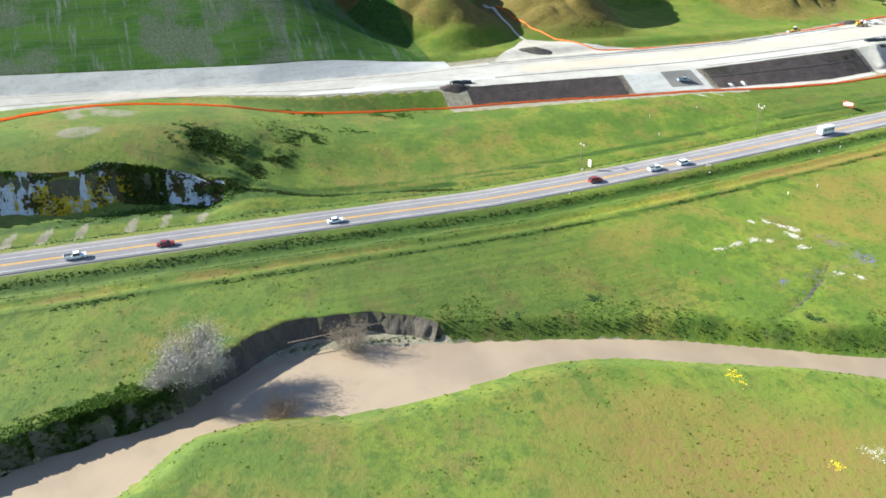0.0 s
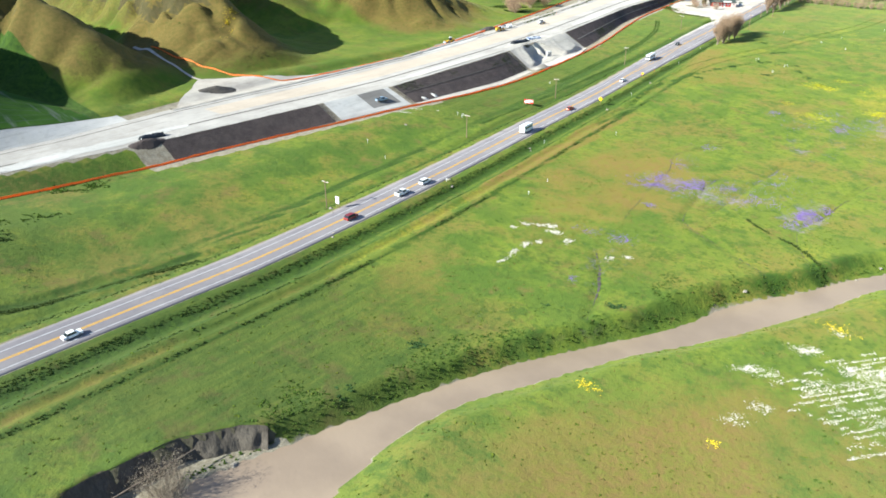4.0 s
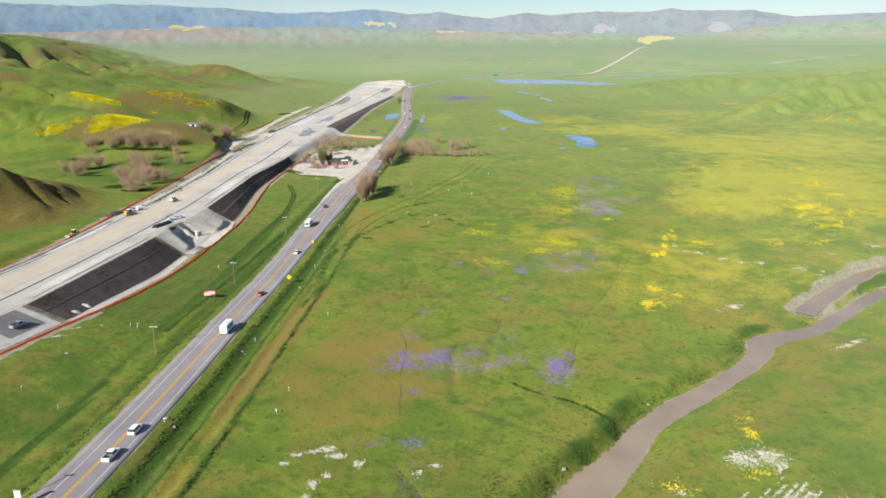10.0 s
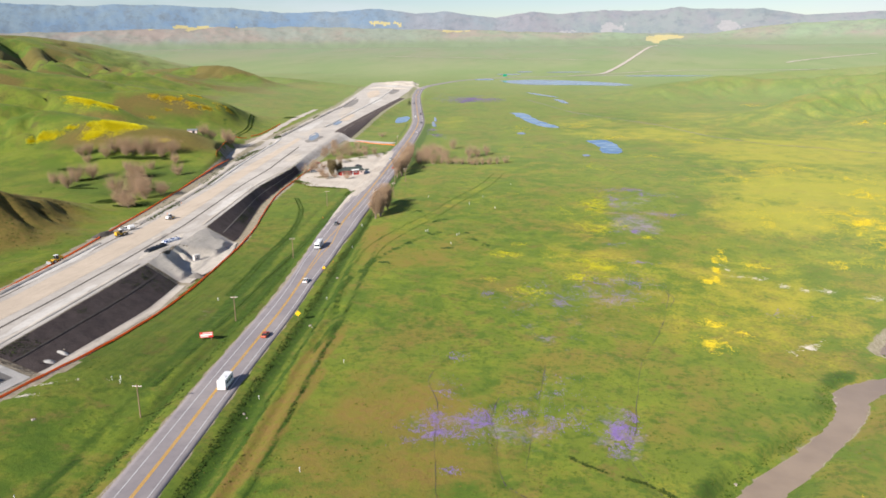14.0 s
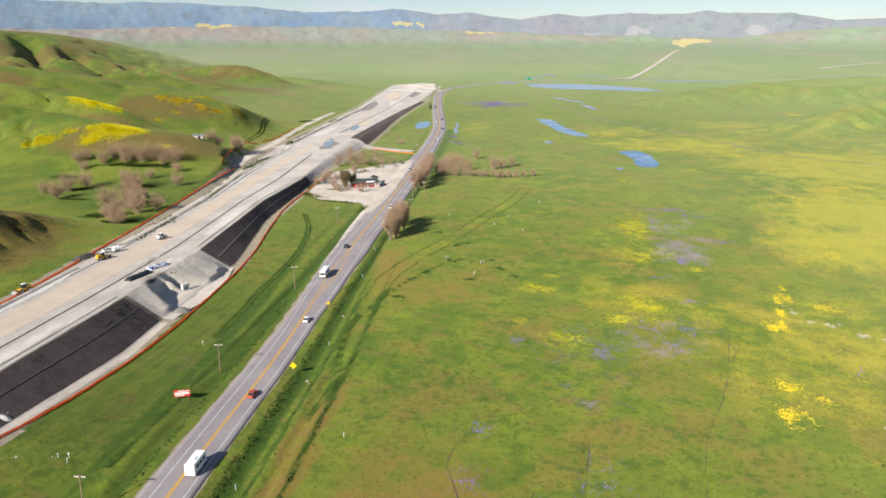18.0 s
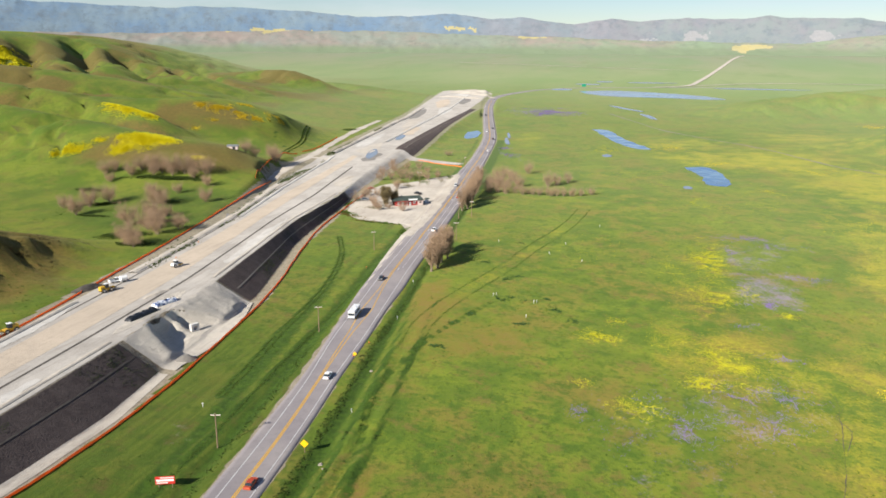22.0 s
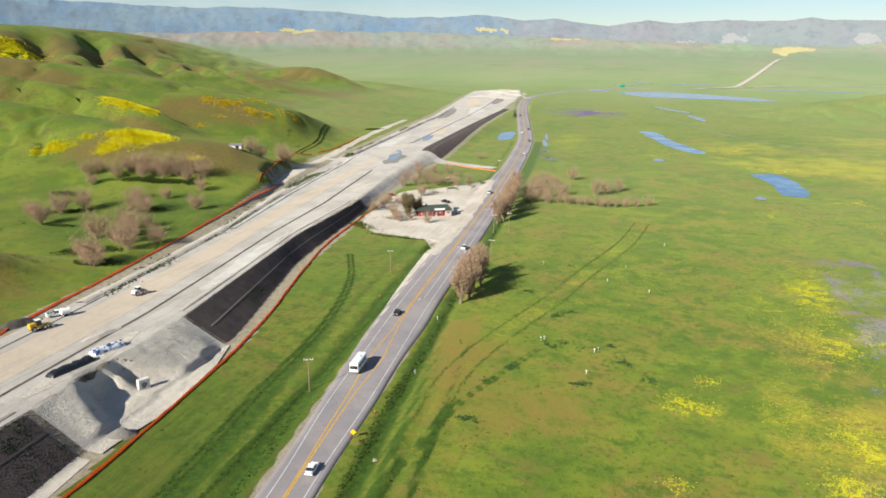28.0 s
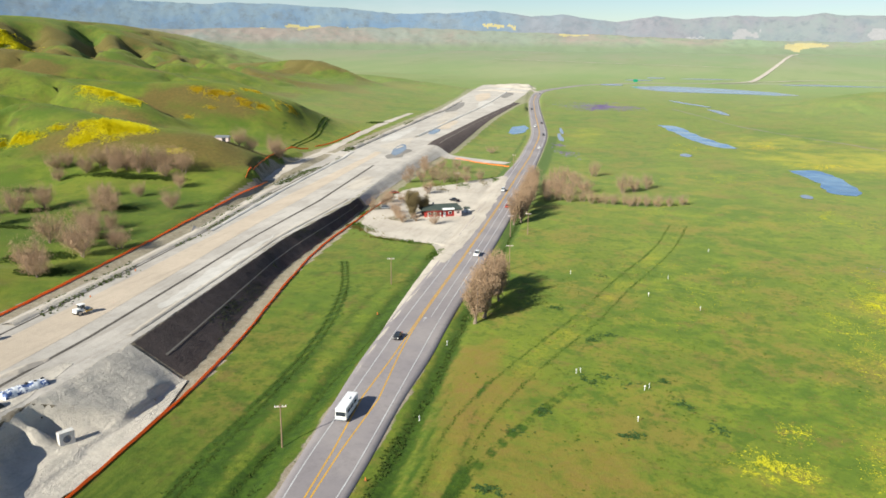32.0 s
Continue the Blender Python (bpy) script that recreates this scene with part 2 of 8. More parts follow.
def muddy_water():
    m = Mat("muddy_water", 0.3, spec=0.35)
    n1, n2 = m.noise(0.05, 4, 0.6), m.noise(1.1, 3, 0.6)
    m.color(m.mix(m.band(n1, 0.35, 0.65), (0.332, 0.252, 0.180), (0.270, 0.204, 0.148)))
    return m.bump(n2, 0.25, 0.12).m


def leafage(name, a, b, rough=0.8, thin=0.0):
    m = Mat(name, rough, spec=0.2)
    c = m.mix(m.island(), a, b)
    n = m.noise(0.8, 3, 0.6)
    c = m.mix(m.band(n, 0.35, 0.7, 0.0, 0.5), c, tuple(v * 0.6 for v in a))
    m.color(c)
    if thin:
        # daylight passes through thin blades
        glow, both = m.t.nodes.new("ShaderNodeBsdfTranslucent"), m.t.nodes.new("ShaderNodeMixShader")
        m.link(c, glow.inputs["Color"])
        both.inputs[0].default_value = thin
        m.link(m.b.outputs[0], both.inputs[1]).link(glow.outputs[0], both.inputs[2]).link(both.outputs[0], m.t.nodes["Material Output"].inputs["Surface"])
    return m.m


M_MEADOW, M_ASPHALT, M_WATER = meadow(), asphalt(), muddy_water()
M_DECK = pale_earth("pale_graded_earth", (0.465, 0.430, 0.390), (0.365, 0.337, 0.305), (0.25, 0.225, 0.195))
M_TAN = pale_earth("tan_packed_soil", (0.50, 0.420, 0.335), (0.44, 0.37, 0.295), (0.35, 0.295, 0.24))
M_GRAVEL = pale_earth("pale_gravel", (0.49, 0.445, 0.385), (0.40, 0.355, 0.305), (0.27, 0.235, 0.20))
M_SPOIL = pale_earth("grey_rough_spoil", (0.56, 0.51, 0.44), (0.45, 0.41, 0.36), (0.26, 0.24, 0.21))
M_SPOIL.node_tree.nodes["Bump"].inputs["Distance"].default_value = 0.9
M_GREYCUT = pale_earth("grey_cut_earth", (0.54, 0.515, 0.48), (0.45, 0.43, 0.40), (0.27, 0.25, 0.225))
M_MULCH = two_tone("dark_mulch", (0.062, 0.047, 0.044), (0.100, 0.078, 0.070), 0.25, fine=2.2, bump=0.6, dist=0.3)
M_SEAM = two_tone("dark_damp_and_shaded_earth", (0.060, 0.052, 0.046), (0.12, 0.105, 0.09), 0.4, bump=0.5)
M_WATTLE = two_tone("grey_straw_roll", (0.20, 0.18, 0.155), (0.28, 0.25, 0.21), 1.5)
M_WHITE = two_tone("white_road_paint", (0.58, 0.58, 0.58), (0.44, 0.43, 0.43), 0.5, 0.6)
M_YELLOW = two_tone("yellow_road_paint", (0.66, 0.37, 0.045), (0.56, 0.32, 0.055), 0.5, 0.6)
M_ORANGE = plain("orange_fence_fabric", (0.85, 0.28, 0.07), 0.7)
thin = M_ORANGE.node_tree.nodes.new("ShaderNodeBsdfTranslucent")
thin.inputs["Color"].default_value = (0.90, 0.32, 0.08, 1.0)
woven = M_ORANGE.node_tree.nodes.new("ShaderNodeMixShader")
woven.inputs[0].default_value = 0.5
M_ORANGE.node_tree.links.new(M_ORANGE.node_tree.nodes["Principled BSDF"].outputs[0], woven.inputs[1])
M_ORANGE.node_tree.links.new(thin.outputs[0], woven.inputs[2])
M_ORANGE.node_tree.links.new(woven.outputs[0], M_ORANGE.node_tree.nodes["Material Output"].inputs[0])
M_POND = Mat("still_water", 0.1, spec=0.55)
M_POND.color(M_POND.mix(M_POND.band(M_POND.noise(0.05, 4, 0.6), 0.35, 0.65), (0.085, 0.165, 0.285), (0.14, 0.21, 0.29)))
M_POND = M_POND.m
M_PUDDLE = Mat("grey_rainwater", 0.2, spec=0.35)
M_PUDDLE.color(M_PUDDLE.mix(M_PUDDLE.band(M_PUDDLE.noise(0.3, 4, 0.6), 0.35, 0.65), (0.20, 0.24, 0.30), (0.27, 0.28, 0.29)))
M_PUDDLE = M_PUDDLE.m

# ---- the lie of the land ----
RNG = np.random.default_rng(7)
LATTICE = RNG.random((256, 256))


def vnoise(x, y):
    """Smooth value noise in 0 to 1 on a unit lattice."""
    xi, yi = np.floor(x).astype(int), np.floor(y).astype(int)
    u, v = x - xi, y - yi
    u, v = u * u * (3 - 2 * u), v * v * (3 - 2 * v)
    a, b = LATTICE[xi % 256, yi % 256], LATTICE[(xi + 1) % 256, yi % 256]
    c, d = LATTICE[xi % 256, (yi + 1) % 256], LATTICE[(xi + 1) % 256, (yi + 1) % 256]
    return (a * (1 - u) + b * u) * (1 - v) + (c * (1 - u) + d * u) * v


def fbm(x, y, size, octaves=4):
    total, amp, norm = 0.0, 1.0, 0.0
    for k in range(octaves):
        total = total + amp * vnoise(x / size + 17.3 * k, y / size - 9.1 * k)
        norm, amp, size = norm + amp, amp * 0.5, size * 0.48
    return total / norm - 0.5


def smooth(v, a, b):
    t = np.clip((v - a) / (b - a), 0, 1)
    return t * t * (3 - 2 * t)


def curve(points, step=4.0):
    """A smooth line through the given points, sampled about every step metres."""
    p = np.array(points, float)
    p = np.vstack([2 * p[0] - p[1], p, 2 * p[-1] - p[-2]])
    out = []
    for a, b, c, d in zip(p, p[1:], p[2:], p[3:]):
        n = max(2, int(np.linalg.norm(c - b) / step))
        t = np.linspace(0, 1, n, endpoint=False)[:, None]
        out.append(0.5 * (2 * b + (c - a) * t + (2 * a - 5 * b + 4 * c - d) * t**2 + (3 * b - a - 3 * c + d) * t**3))
    return np.vstack([*out, p[-2][None]])


def near_line(x, y, line):
    """For each place: the distance to the line, the way along it, and the side (positive to the right of its course)."""
    best = np.full(x.shape, 1e9)
    along, side = np.zeros(x.shape), np.ones(x.shape)
    run = 0.0
    for (ax, ay), (bx, by) in zip(line[:-1, :2], line[1:, :2]):
        dx, dy = bx - ax, by - ay
        length = math.hypot(dx, dy)
        t = np.clip(((x - ax) * dx + (y - ay) * dy) / length**2, 0, 1)
        d = np.hypot(x - ax - t * dx, y - ay - t * dy)
        nearer = d < best
        best = np.where(nearer, d, best)
        along = np.where(nearer, run + t * length, along)
        side = np.where(nearer, np.sign((x - ax) * dy - (y - ay) * dx), side)
        run += length
    return best, along, side


ROAD = curve([(8.5, -420), (8.2, -320), (8.6, -250), (9.2, -200), (8.3, -160), (5.6, -110), (0.8, -50), (-3.5, 10), (-8.4, 58), (-11.7, 93), (-14.2, 120), (-17, 151), (-21, 210),
              (-28, 303), (-36.5, 400), (-46, 500), (-59, 610), (-84, 745), (-113, 900), (-136, 1040), (-150, 1190), (-130, 1320), (-90, 1430), (20, 1530), (330, 1620)], 6)
CREST = [(-420, -112), (-280, -103), (-230, -84), (-174, -73), (-106, -65), (-63, -63), (25, -67.5), (95, -72), (200, -87), (270, -90.5), (400, -108), (500, -121), (700, -131), (880, -137), (1150, -160), (1300, -190)]
FOOT = [(-420, -101), (-280, -91), (-230, -75), (-170, -64), (-94, -53), (-60, -48.5), (0, -50.5), (35, -55), (100, -58.5), (180, -77), (290, -89), (400, -99), (467, -101), (700, -118), (908, -131), (1150, -155), (1300, -185)]
DECK_LEFT = [(-420, -140), (-347, -128), (-250, -107), (-192, -102), (-150, -104), (-90, -101), (-13, -101), (75, -109), (145, -117), (200, -125), (282, -142), (375, -155), (770, -194), (1050, -235), (1270, -266), (1340, -250)]
DECK_Z = [(-420, 10.8), (-114, 10.2), (-60, 9.3), (30, 8.4), (282, 7.6), (500, 9.0), (900, 11.5), (1300, 14.0)]
RIVER_N = curve([(96, -420), (79, -345), (73, -319), (71, -300), (61, -282), (60, -262), (67, -237), (75, -208), (81, -190), (91, -168), (105, -142), (112, -121), (124, -102), (135, -82), (147, -66), (161, -51), (175, -31), (179, -16), (192, -7), (204, -1), (214, 11), (227, 25), (241, 43), (262, 60), (318, 96), (424, 140)], 5)
RIVER_S = curve([(116, -420), (99, -345), (89, -310), (79, -297), (78, -280), (83, -266), (84, -242), (82, -221), (84, -204), (91, -187), (102, -162), (115, -140), (130, -111), (140, -87.5), (158, -65.5), (181, -35), (187, -22), (199, -12), (206, -8), (218, 5), (234, 25), (249, 41), (270, 56), (326, 90), (428, 132)], 5)
GULLIES = [curve(g, 5) for g in ([(142, 75), (140, 60), (136, 38), (131, 16), (122, -12), (118, -40), (116, -58), (113, -72), (120, -88), (131, -97)],
                                 [(79, -46), (78, -58), (80, -68), (84, -90), (98, -98), (108, -103), (120, -108)],
                                 [(92, -18), (90, -52), (88, -84)], [(75, -128), (84, -143), (90, -160)])]


RAVINES = [(curve(g, 14), deep, wide) for g, deep, wide in (
    ([(-790, 840), (-735, 780), (-640, 690)], 15, 15), ([(-790, 945), (-700, 850), (-585, 712)], 20, 17), ([(-725, 968), (-610, 826), (-512, 722)], 18, 15),
    ([(-650, 930), (-560, 810), (-500, 742)], 12, 11), ([(-630, 965), (-540, 832), (-470, 748)], 11, 10), ([(-660, 1080), (-520, 890), (-436, 804)], 13, 13))]
POOL = curve([(207, 15), (212, 22), (220, 33), (230, 47), (243, 63), (255, 75), (300, 104), (400, 150)], 5)

CLIFF_TOP = curve([(63.5, -291), (59.3, -283.5), (56.0, -277.2), (53.4, -270.4), (53.8, -264.2), (54.9, -258.0), (55.6, -251.5), (58.0, -247.0), (61.2, -241.0), (64.5, -237.5)], 3)


def blob(x, y, cx, cy, rx, ry, turn=0.0):
    """1 in the middle of an oval, 0 outside."""
    c, s = math.cos(radians(turn)), math.sin(radians(turn))
    u, v = ((x - cx) * c + (y - cy) * s) / rx, (-(x - cx) * s + (y - cy) * c) / ry
    return 1 - smooth(np.hypot(u, v), 0.45, 1.25)


TRACKS = [(curve([(13, 50), (12, 70), (11, 88), (13, 106), (19, 133), (27.5, 164), (35.5, 201), (48, 253), (54, 296)], 8), 3.4, 0.5), (curve([(-29, 20), (-31.2, 46), (-33.7, 68), (-35.1, 90), (-36.8, 111), (-41.6, 140), (-50, 170), (-62, 198)], 8), 0.9, 1.0),
          (curve([(-17, -60), (-17.5, -44), (-20, 5), (-22.5, 50), (-23.5, 81), (-24.2, 100), (-25.2, 124), (-26, 160)], 8), 0.5, 0.7), (curve([(19, -30), (19.5, -7), (12, 30), (13, 55), (18, 83), (30, 120)], 8), 0.7, 0.7), (curve([(-226, 545), (-232, 505), (-229, 470), (-208, 440), (-190, 425)], 8), 1.4, 0.9), (curve([(-20, -300), (-8, -240), (-8, -190), (-12, -150), (-14, -100)], 8), 0.8, 0.6)]


WEST_TRACK = curve([(-151, 306), (-157, 330), (-163, 370), (-166, 400), (-172, 440), (-185, 520), (-196, 600), (-205, 700)], 6)


def by_y(table, y):
    t = np.array(table, float)
    return np.interp(y, t[:, 0], t[:, 1])


def water_level(y):
    return -11.0 + 5.0 * smooth(-y, 120, 260)


def floor_height(x, y):
    """The valley floor with nothing cut into it."""
    up = np.maximum(y, 0)
    slope = 0.055 * np.clip((350 - up) / 350, 0, 1)
    z = 0.008 * np.minimum(up, 1600) + 0.03 * np.maximum(0, -200 - np.maximum(y, -450)) - slope * np.clip(x - 8, 0, 175)
    z = z + 4.6 * smooth(-x, 10, 48) * smooth(-y, -30, 90)
    # the shelf west of the works, from which the hills rise
    shelf = np.interp(y, [-200, -80, 20, 110, 300, 500, 1200], [13, 11.5, 8.6, 8.0, 12.0, 11.0, 12.0])
    k = smooth(-x, 96, 116) * smooth(-y, -1300, -800)
    return z * (1 - k) + shelf * k


SPURS = [  # crest of each spur from its tip, with heights and half width
    (curve([(-124, -138, 12), (-150, -148, 33), (-200, -165, 56), (-300, -200, 78), (-520, -230, 100)], 20), 25, 0.18),
    (curve([(-118, -82, 9), (-140, -80, 26), (-172, -80, 46), (-230, -72, 60), (-320, -60, 74), (-520, -40, 95)], 20), 26, 0.18),
    (curve([(-182, 6, 12), (-215, 4, 28), (-262, 8, 46), (-340, 20, 66), (-520, 60, 90)], 20), 26, 0.16),
    (curve([(-163, 138, 8), (-161, 116, 15), (-167, 84, 27), (-183, 58, 39.5), (-215, 46, 49), (-290, 60, 61), (-480, 120, 82)], 12), 24, 0.26),
    (curve([(-150, 340, 10), (-168, 336, 15.5), (-190, 322, 27.5), (-226, 307, 33.5), (-300, 318, 43), (-380, 330, 52), (-560, 330, 76)], 20), 48),
    (curve([(-195, 640, 10), (-218, 580, 16), (-240, 528, 29), (-264, 488, 45), (-292, 462, 51), (-340, 430, 51), (-430, 400, 62), (-560, 430, 78)], 20), 66),
    (curve([(-640, 1500, 24), (-735, 1440, 46), (-808, 1365, 68), (-835, 1260, 86), (-845, 1150, 101), (-859, 950, 113), (-870, 840, 114), (-960, 640, 122), (-1300, 450, 140)], 25), 225),
    (curve([(-330, 800, 18), (-420, 780, 34), (-536, 740, 62), (-640, 720, 74)], 25), 75),
    (curve([(-255, 366, 27), (-288, 380, 42), (-340, 392, 50), (-420, 392, 58)], 20), 34),
    (curve([(-330, 690, 16), (-420, 640, 38), (-520, 600, 58), (-640, 560, 78)], 25), 60),
    (curve([(-340, 1000, 18), (-400, 1010, 36), (-461, 1030, 56), (-540, 1060, 54), (-640, 1100, 46)], 25), 62),
    (curve([(-250, 1080, 16), (-330, 1100, 26), (-440, 1150, 32), (-600, 1200, 36)], 25), 70),
    (curve([(165, 900, 9), (227, 950, 22), (292, 1000, 30), (353, 1012, 38), (402, 1000, 33), (454, 980, 37), (520, 960, 41), (700, 940, 62), (900, 960, 80)], 25), 85, 0.45),
    (curve([(262, 590, 5), (292, 612, 11), (330, 640, 21), (382, 680, 34), (444, 720, 41), (520, 760, 45), (700, 800, 62), (900, 840, 80)], 25), 46, 0.45),
    (curve([(330, 520, 4), (380, 548, 15), (450, 590, 30), (560, 640, 46), (700, 680, 58), (950, 700, 80)], 25), 44, 0.45),
    (curve([(400, 430, 3), (470, 470, 16), (560, 520, 30), (700, 560, 44), (950, 560, 66)], 25), 46, 0.45),
    (curve([(300, 1180, 12), (420, 1200, 30), (700, 1240, 46), (1000, 1300, 60)], 25), 90),
]


def land(x, y):
    """Height of the ground at each place."""
    z = floor_height(x, y)
    # swells on the floor
    z = z + 0.9 * fbm(x, y, 38) * smooth(np.abs(x + 20), 30, 80) + 0.35 * fbm(x, y, 7, 3)
    # hills
    hill = np.zeros(x.shape)
    for line, w, *rib in SPURS:
        box = (x > line[:, 0].min() - 3 * w) & (x < line[:, 0].max() + 3 * w) & (y > line[:, 1].min() - 3 * w) & (y < line[:, 1].max() + 3 * w)
        if not box.any():
            continue
        d, along, _ = near_line(x[box], y[box], line)
        seg = np.r_[0, np.cumsum(np.hypot(*np.diff(line[:, :2], axis=0).T))]
        top = np.interp(along, seg, line[:, 2])
        wob = w * (1 + 0.5 * fbm(x[box], y[box], w * 1.2, 3))
        h = np.maximum(top - z[box], 0) * np.exp(-((d / wob) ** 2))
        if rib:
            phase = along / (0.68 * w) + 1.1 * fbm(x[box], y[box], 30, 2)
            h = h * (1 - rib[0] * (1 - np.abs(np.sin(phase * np.pi))) ** 1.3 * np.exp(-(((d / wob - 0.85) / 0.55) ** 2)))
        old = hill[box]
        hill[box] = np.log(np.exp(np.clip(old / 5, 0, 60)) + np.exp(np.clip(h / 5, 0, 60)) - 1) * 5
    west = smooth(-x, 200, 620) * (14 + 40 * smooth(y, 250, 700)) * smooth(-y, -1300, -800)
    hill = np.maximum(hill, west * 0.75 + 0.45 * hill)
    # washed-out folds on the hillsides
    fold = np.abs(fbm(x + 0.4 * y, y - 0.3 * x, 75, 4))
    hill = hill + smooth(hill, 5, 26) * np.where(x > 0, 0.45, 1.0) * (3.5 * fbm(x, y, 95, 3) + 0.5 * fbm(x, y, 12, 2) - 6 * np.exp(-((fold / 0.03) ** 2)) * (1 - 0.9 * blob(x, y, -230, 490, 60, 80)))
    # washed-out ravines on the face of the back hill
    for g, deep, wide in RAVINES:
        close = (x > g[:, 0].min() - 60) & (x < g[:, 0].max() + 60) & (y > g[:, 1].min() - 60) & (y < g[:, 1].max() + 60)
        if close.any():
            d, along, side = near_line(x[close], y[close], g)
            d = d * np.where(side > 0, 0.6, 1.5) + 9 * np.abs(fbm(x[close], y[close], 60, 3))
            hill[close] -= deep * np.exp(-((d / wide) ** 2)) * smooth(along, 0, 40)
    z = z + np.maximum(hill, 0)
    # far ranges
    z = z + 46 * smooth(np.hypot(x, y), 1700, 4100) * (y > 0) + smooth(y, 2300, 3600) * (16 * np.maximum(0, fbm(x + 400, y, 700, 5) + 0.12))
    # the knoll between the two roads, broken off towards the old one
    kx, ky = (x + 52) / 46, (y + 322) / 74
    knoll = 12.0 * np.exp(-((kx**2 + ky**2) ** 1.6))
    lip = x + 21 - 5 * fbm(x * 0 + 3, y, 16, 3) * 2 - 6 * smooth(y, -300, -262)
    broken = smooth(-lip, -1.0, 3.5) * smooth(-y, 268, 282) + (1 - smooth(-y, 268, 282))
    z = z + knoll * (broken * 0.94 + 0.06 * smooth(-lip, -9, 0))
    for lx, ly, hx, hy, deep, wide in ((-14, -283, -43, -272, 1.3, 6.0), (-16, -268, -40, -256, 0.8, 4.0), (-24, -250, -52, -243, 0.6, 5.0), (-6, -206, -12, -252, 0.9, 1.6)):
        ux, uy = hx - lx, hy - ly
        q = np.clip(((x - lx) * ux + (y - ly) * uy) / (ux * ux + uy * uy), 0, 1)
        dd = np.hypot(x - lx - q * ux, y - ly - q * uy) + 2.5 * fbm(x, y, 9, 2)
        z = z - deep * np.exp(-((dd / wide) ** 2)) * (1 - 0.4 * q)
    # the new road bed: cut and fill
    crest, foot, left, dz = by_y(CREST, y), by_y(FOOT, y), by_y(DECK_LEFT, y), by_y(DECK_Z, y)
    inside = (y > -430) & (y < 1345)
    ends = smooth(y, -440, -400) * smooth(-y, -1345, -1290)
    pad = smooth(y, 33, 40) * smooth(-y, -93, -84)
    fill = np.clip((x - crest) / np.maximum((foot - crest) * (1 + 0.3 * pad), 1.0), 0, 1)
    natural = z
    deck = dz + 0.12 * fbm(x, y, 9, 3)
    banked = np.where(x > left, deck * (1 - fill) + natural * fill, natural)
    # spoil on the works: a dug-out bay and a raked slope
    ys, yn = np.interp(x, [-71, -57], [46.5, 38.0]), np.interp(x, [-70, -58], [62.0, 72.0])
    bay = smooth(x + 1.2 * fbm(x, y, 5, 2), -70.5, -67.0) * smooth(y - ys + 1.5 * fbm(x, y, 4, 2), 0.0, 7.0) * smooth(yn - y + 1.5 * fbm(x, y, 4, 2), 0.0, 3.5) * smooth(-x, 50, 56)
    low = natural + 0.5 + 0.5 * fbm(x, y, 3, 3) + 4.6 * np.exp(-(((y - 58.0 - 0.15 * (x + 66)) / 1.9) ** 2)) * smooth(-x, 60.5, 67)
    banked = np.where(bay > 0, banked * (1 - bay) + np.minimum(low, banked) * bay, banked)
    banked = banked + pad * (0.8 * fbm(x, y, 4.5, 4) + 0.25 * fbm(x * 1.0, y * 0.2, 1.8, 2)) * (x > crest) * (x < foot + 3)
    cutrun = np.clip((left - x) / 9.0, 0, 1)
    wall = smooth(-y, 152, 176)
    rise = np.where(left - x < 7, (left - x) * 0.85, 6 + (left - x - 7) * 0.74)
    rise = np.minimum(rise, 58) * smooth(-y - 0.35 * np.clip(left - x, 0, 60), 148, 226)
    cut = np.where(x < left, np.maximum(deck * (1 - cutrun) + natural * cutrun, np.where(wall > 0, deck + rise * wall, -99)), banked)
    z = np.where(inside & (x < foot) & (x > left - 95), cut * ends + natural * (1 - ends), z)
    # the old road on its low bank, with ditches
    d, along, side = near_line(x, y, ROAD)
    rz = 0.008 * np.clip(y, 0, 1600) + 0.03 * np.maximum(0, -200 - np.maximum(y, -450)) + 0.30
    shoulder = np.where(side > 0, 6.6, 7.6)
    bed = 1 - smooth(d, shoulder, shoulder + 4.5)
    z = np.where(d < 30, z * (1 - bed) + rz * bed, z)
    z = z - 0.7 * np.exp(-(((d - 12.5) / 2.0) ** 2)) * (np.abs(y) < 420)
    z = z + np.where(side > 0, 0.8 * np.exp(-(((d - 17.2) / 1.1) ** 2)) + 0.6 * np.exp(-(((d - 22.2) / 1.1) ** 2)), 0) * smooth(-y, -120, -20)
    near_w = (x < -130) & (x > -250) & (y > 286) & (y < 720)
    if near_w.any():
        dw, _, _ = near_line(x[near_w], y[near_w], WEST_TRACK)
        level = np.interp(y[near_w], [300, 340, 420, 520, 720], [8.6, 9.6, 10.2, 10.6, 11.5])
        far_w = smooth(y[near_w], 385, 430)
        flat = (1 - smooth(dw, 4.0 + far_w, 10.0 + 44.0 * far_w)) * smooth(y[near_w], 288, 294)
        z[near_w] = z[near_w] * (1 - flat) + level * flat
    # the river and its banks
    wet = (x > 20) & (x < 460) & (y < 200)
    if wet.any():
        xs, ys = x[wet], y[wet]
        dn, _, sn = near_line(xs, ys, RIVER_N)
        ds, _, ss = near_line(xs, ys, RIVER_S)
        lvl = water_level(ys)
        rag = 1.0 + 0.9 * fbm(xs, ys, 7, 3)
        inn, ins = sn > 0, ss < 0
        steep = 1.6 + 3.5 * smooth(fbm(xs, ys, 34, 2), -0.1, 0.25) + 2.8 * smooth(ys, -246, -222)
        rise_n = lvl + 0.2 + smooth(dn + (rag - 1) * 1.5, 0.0, steep) * np.maximum(z[wet] - lvl, 0)
        rise_s = lvl + 0.2 + smooth(ds + (rag - 1) * 2, -0.5, 9) * np.maximum(z[wet] - lvl, 0)
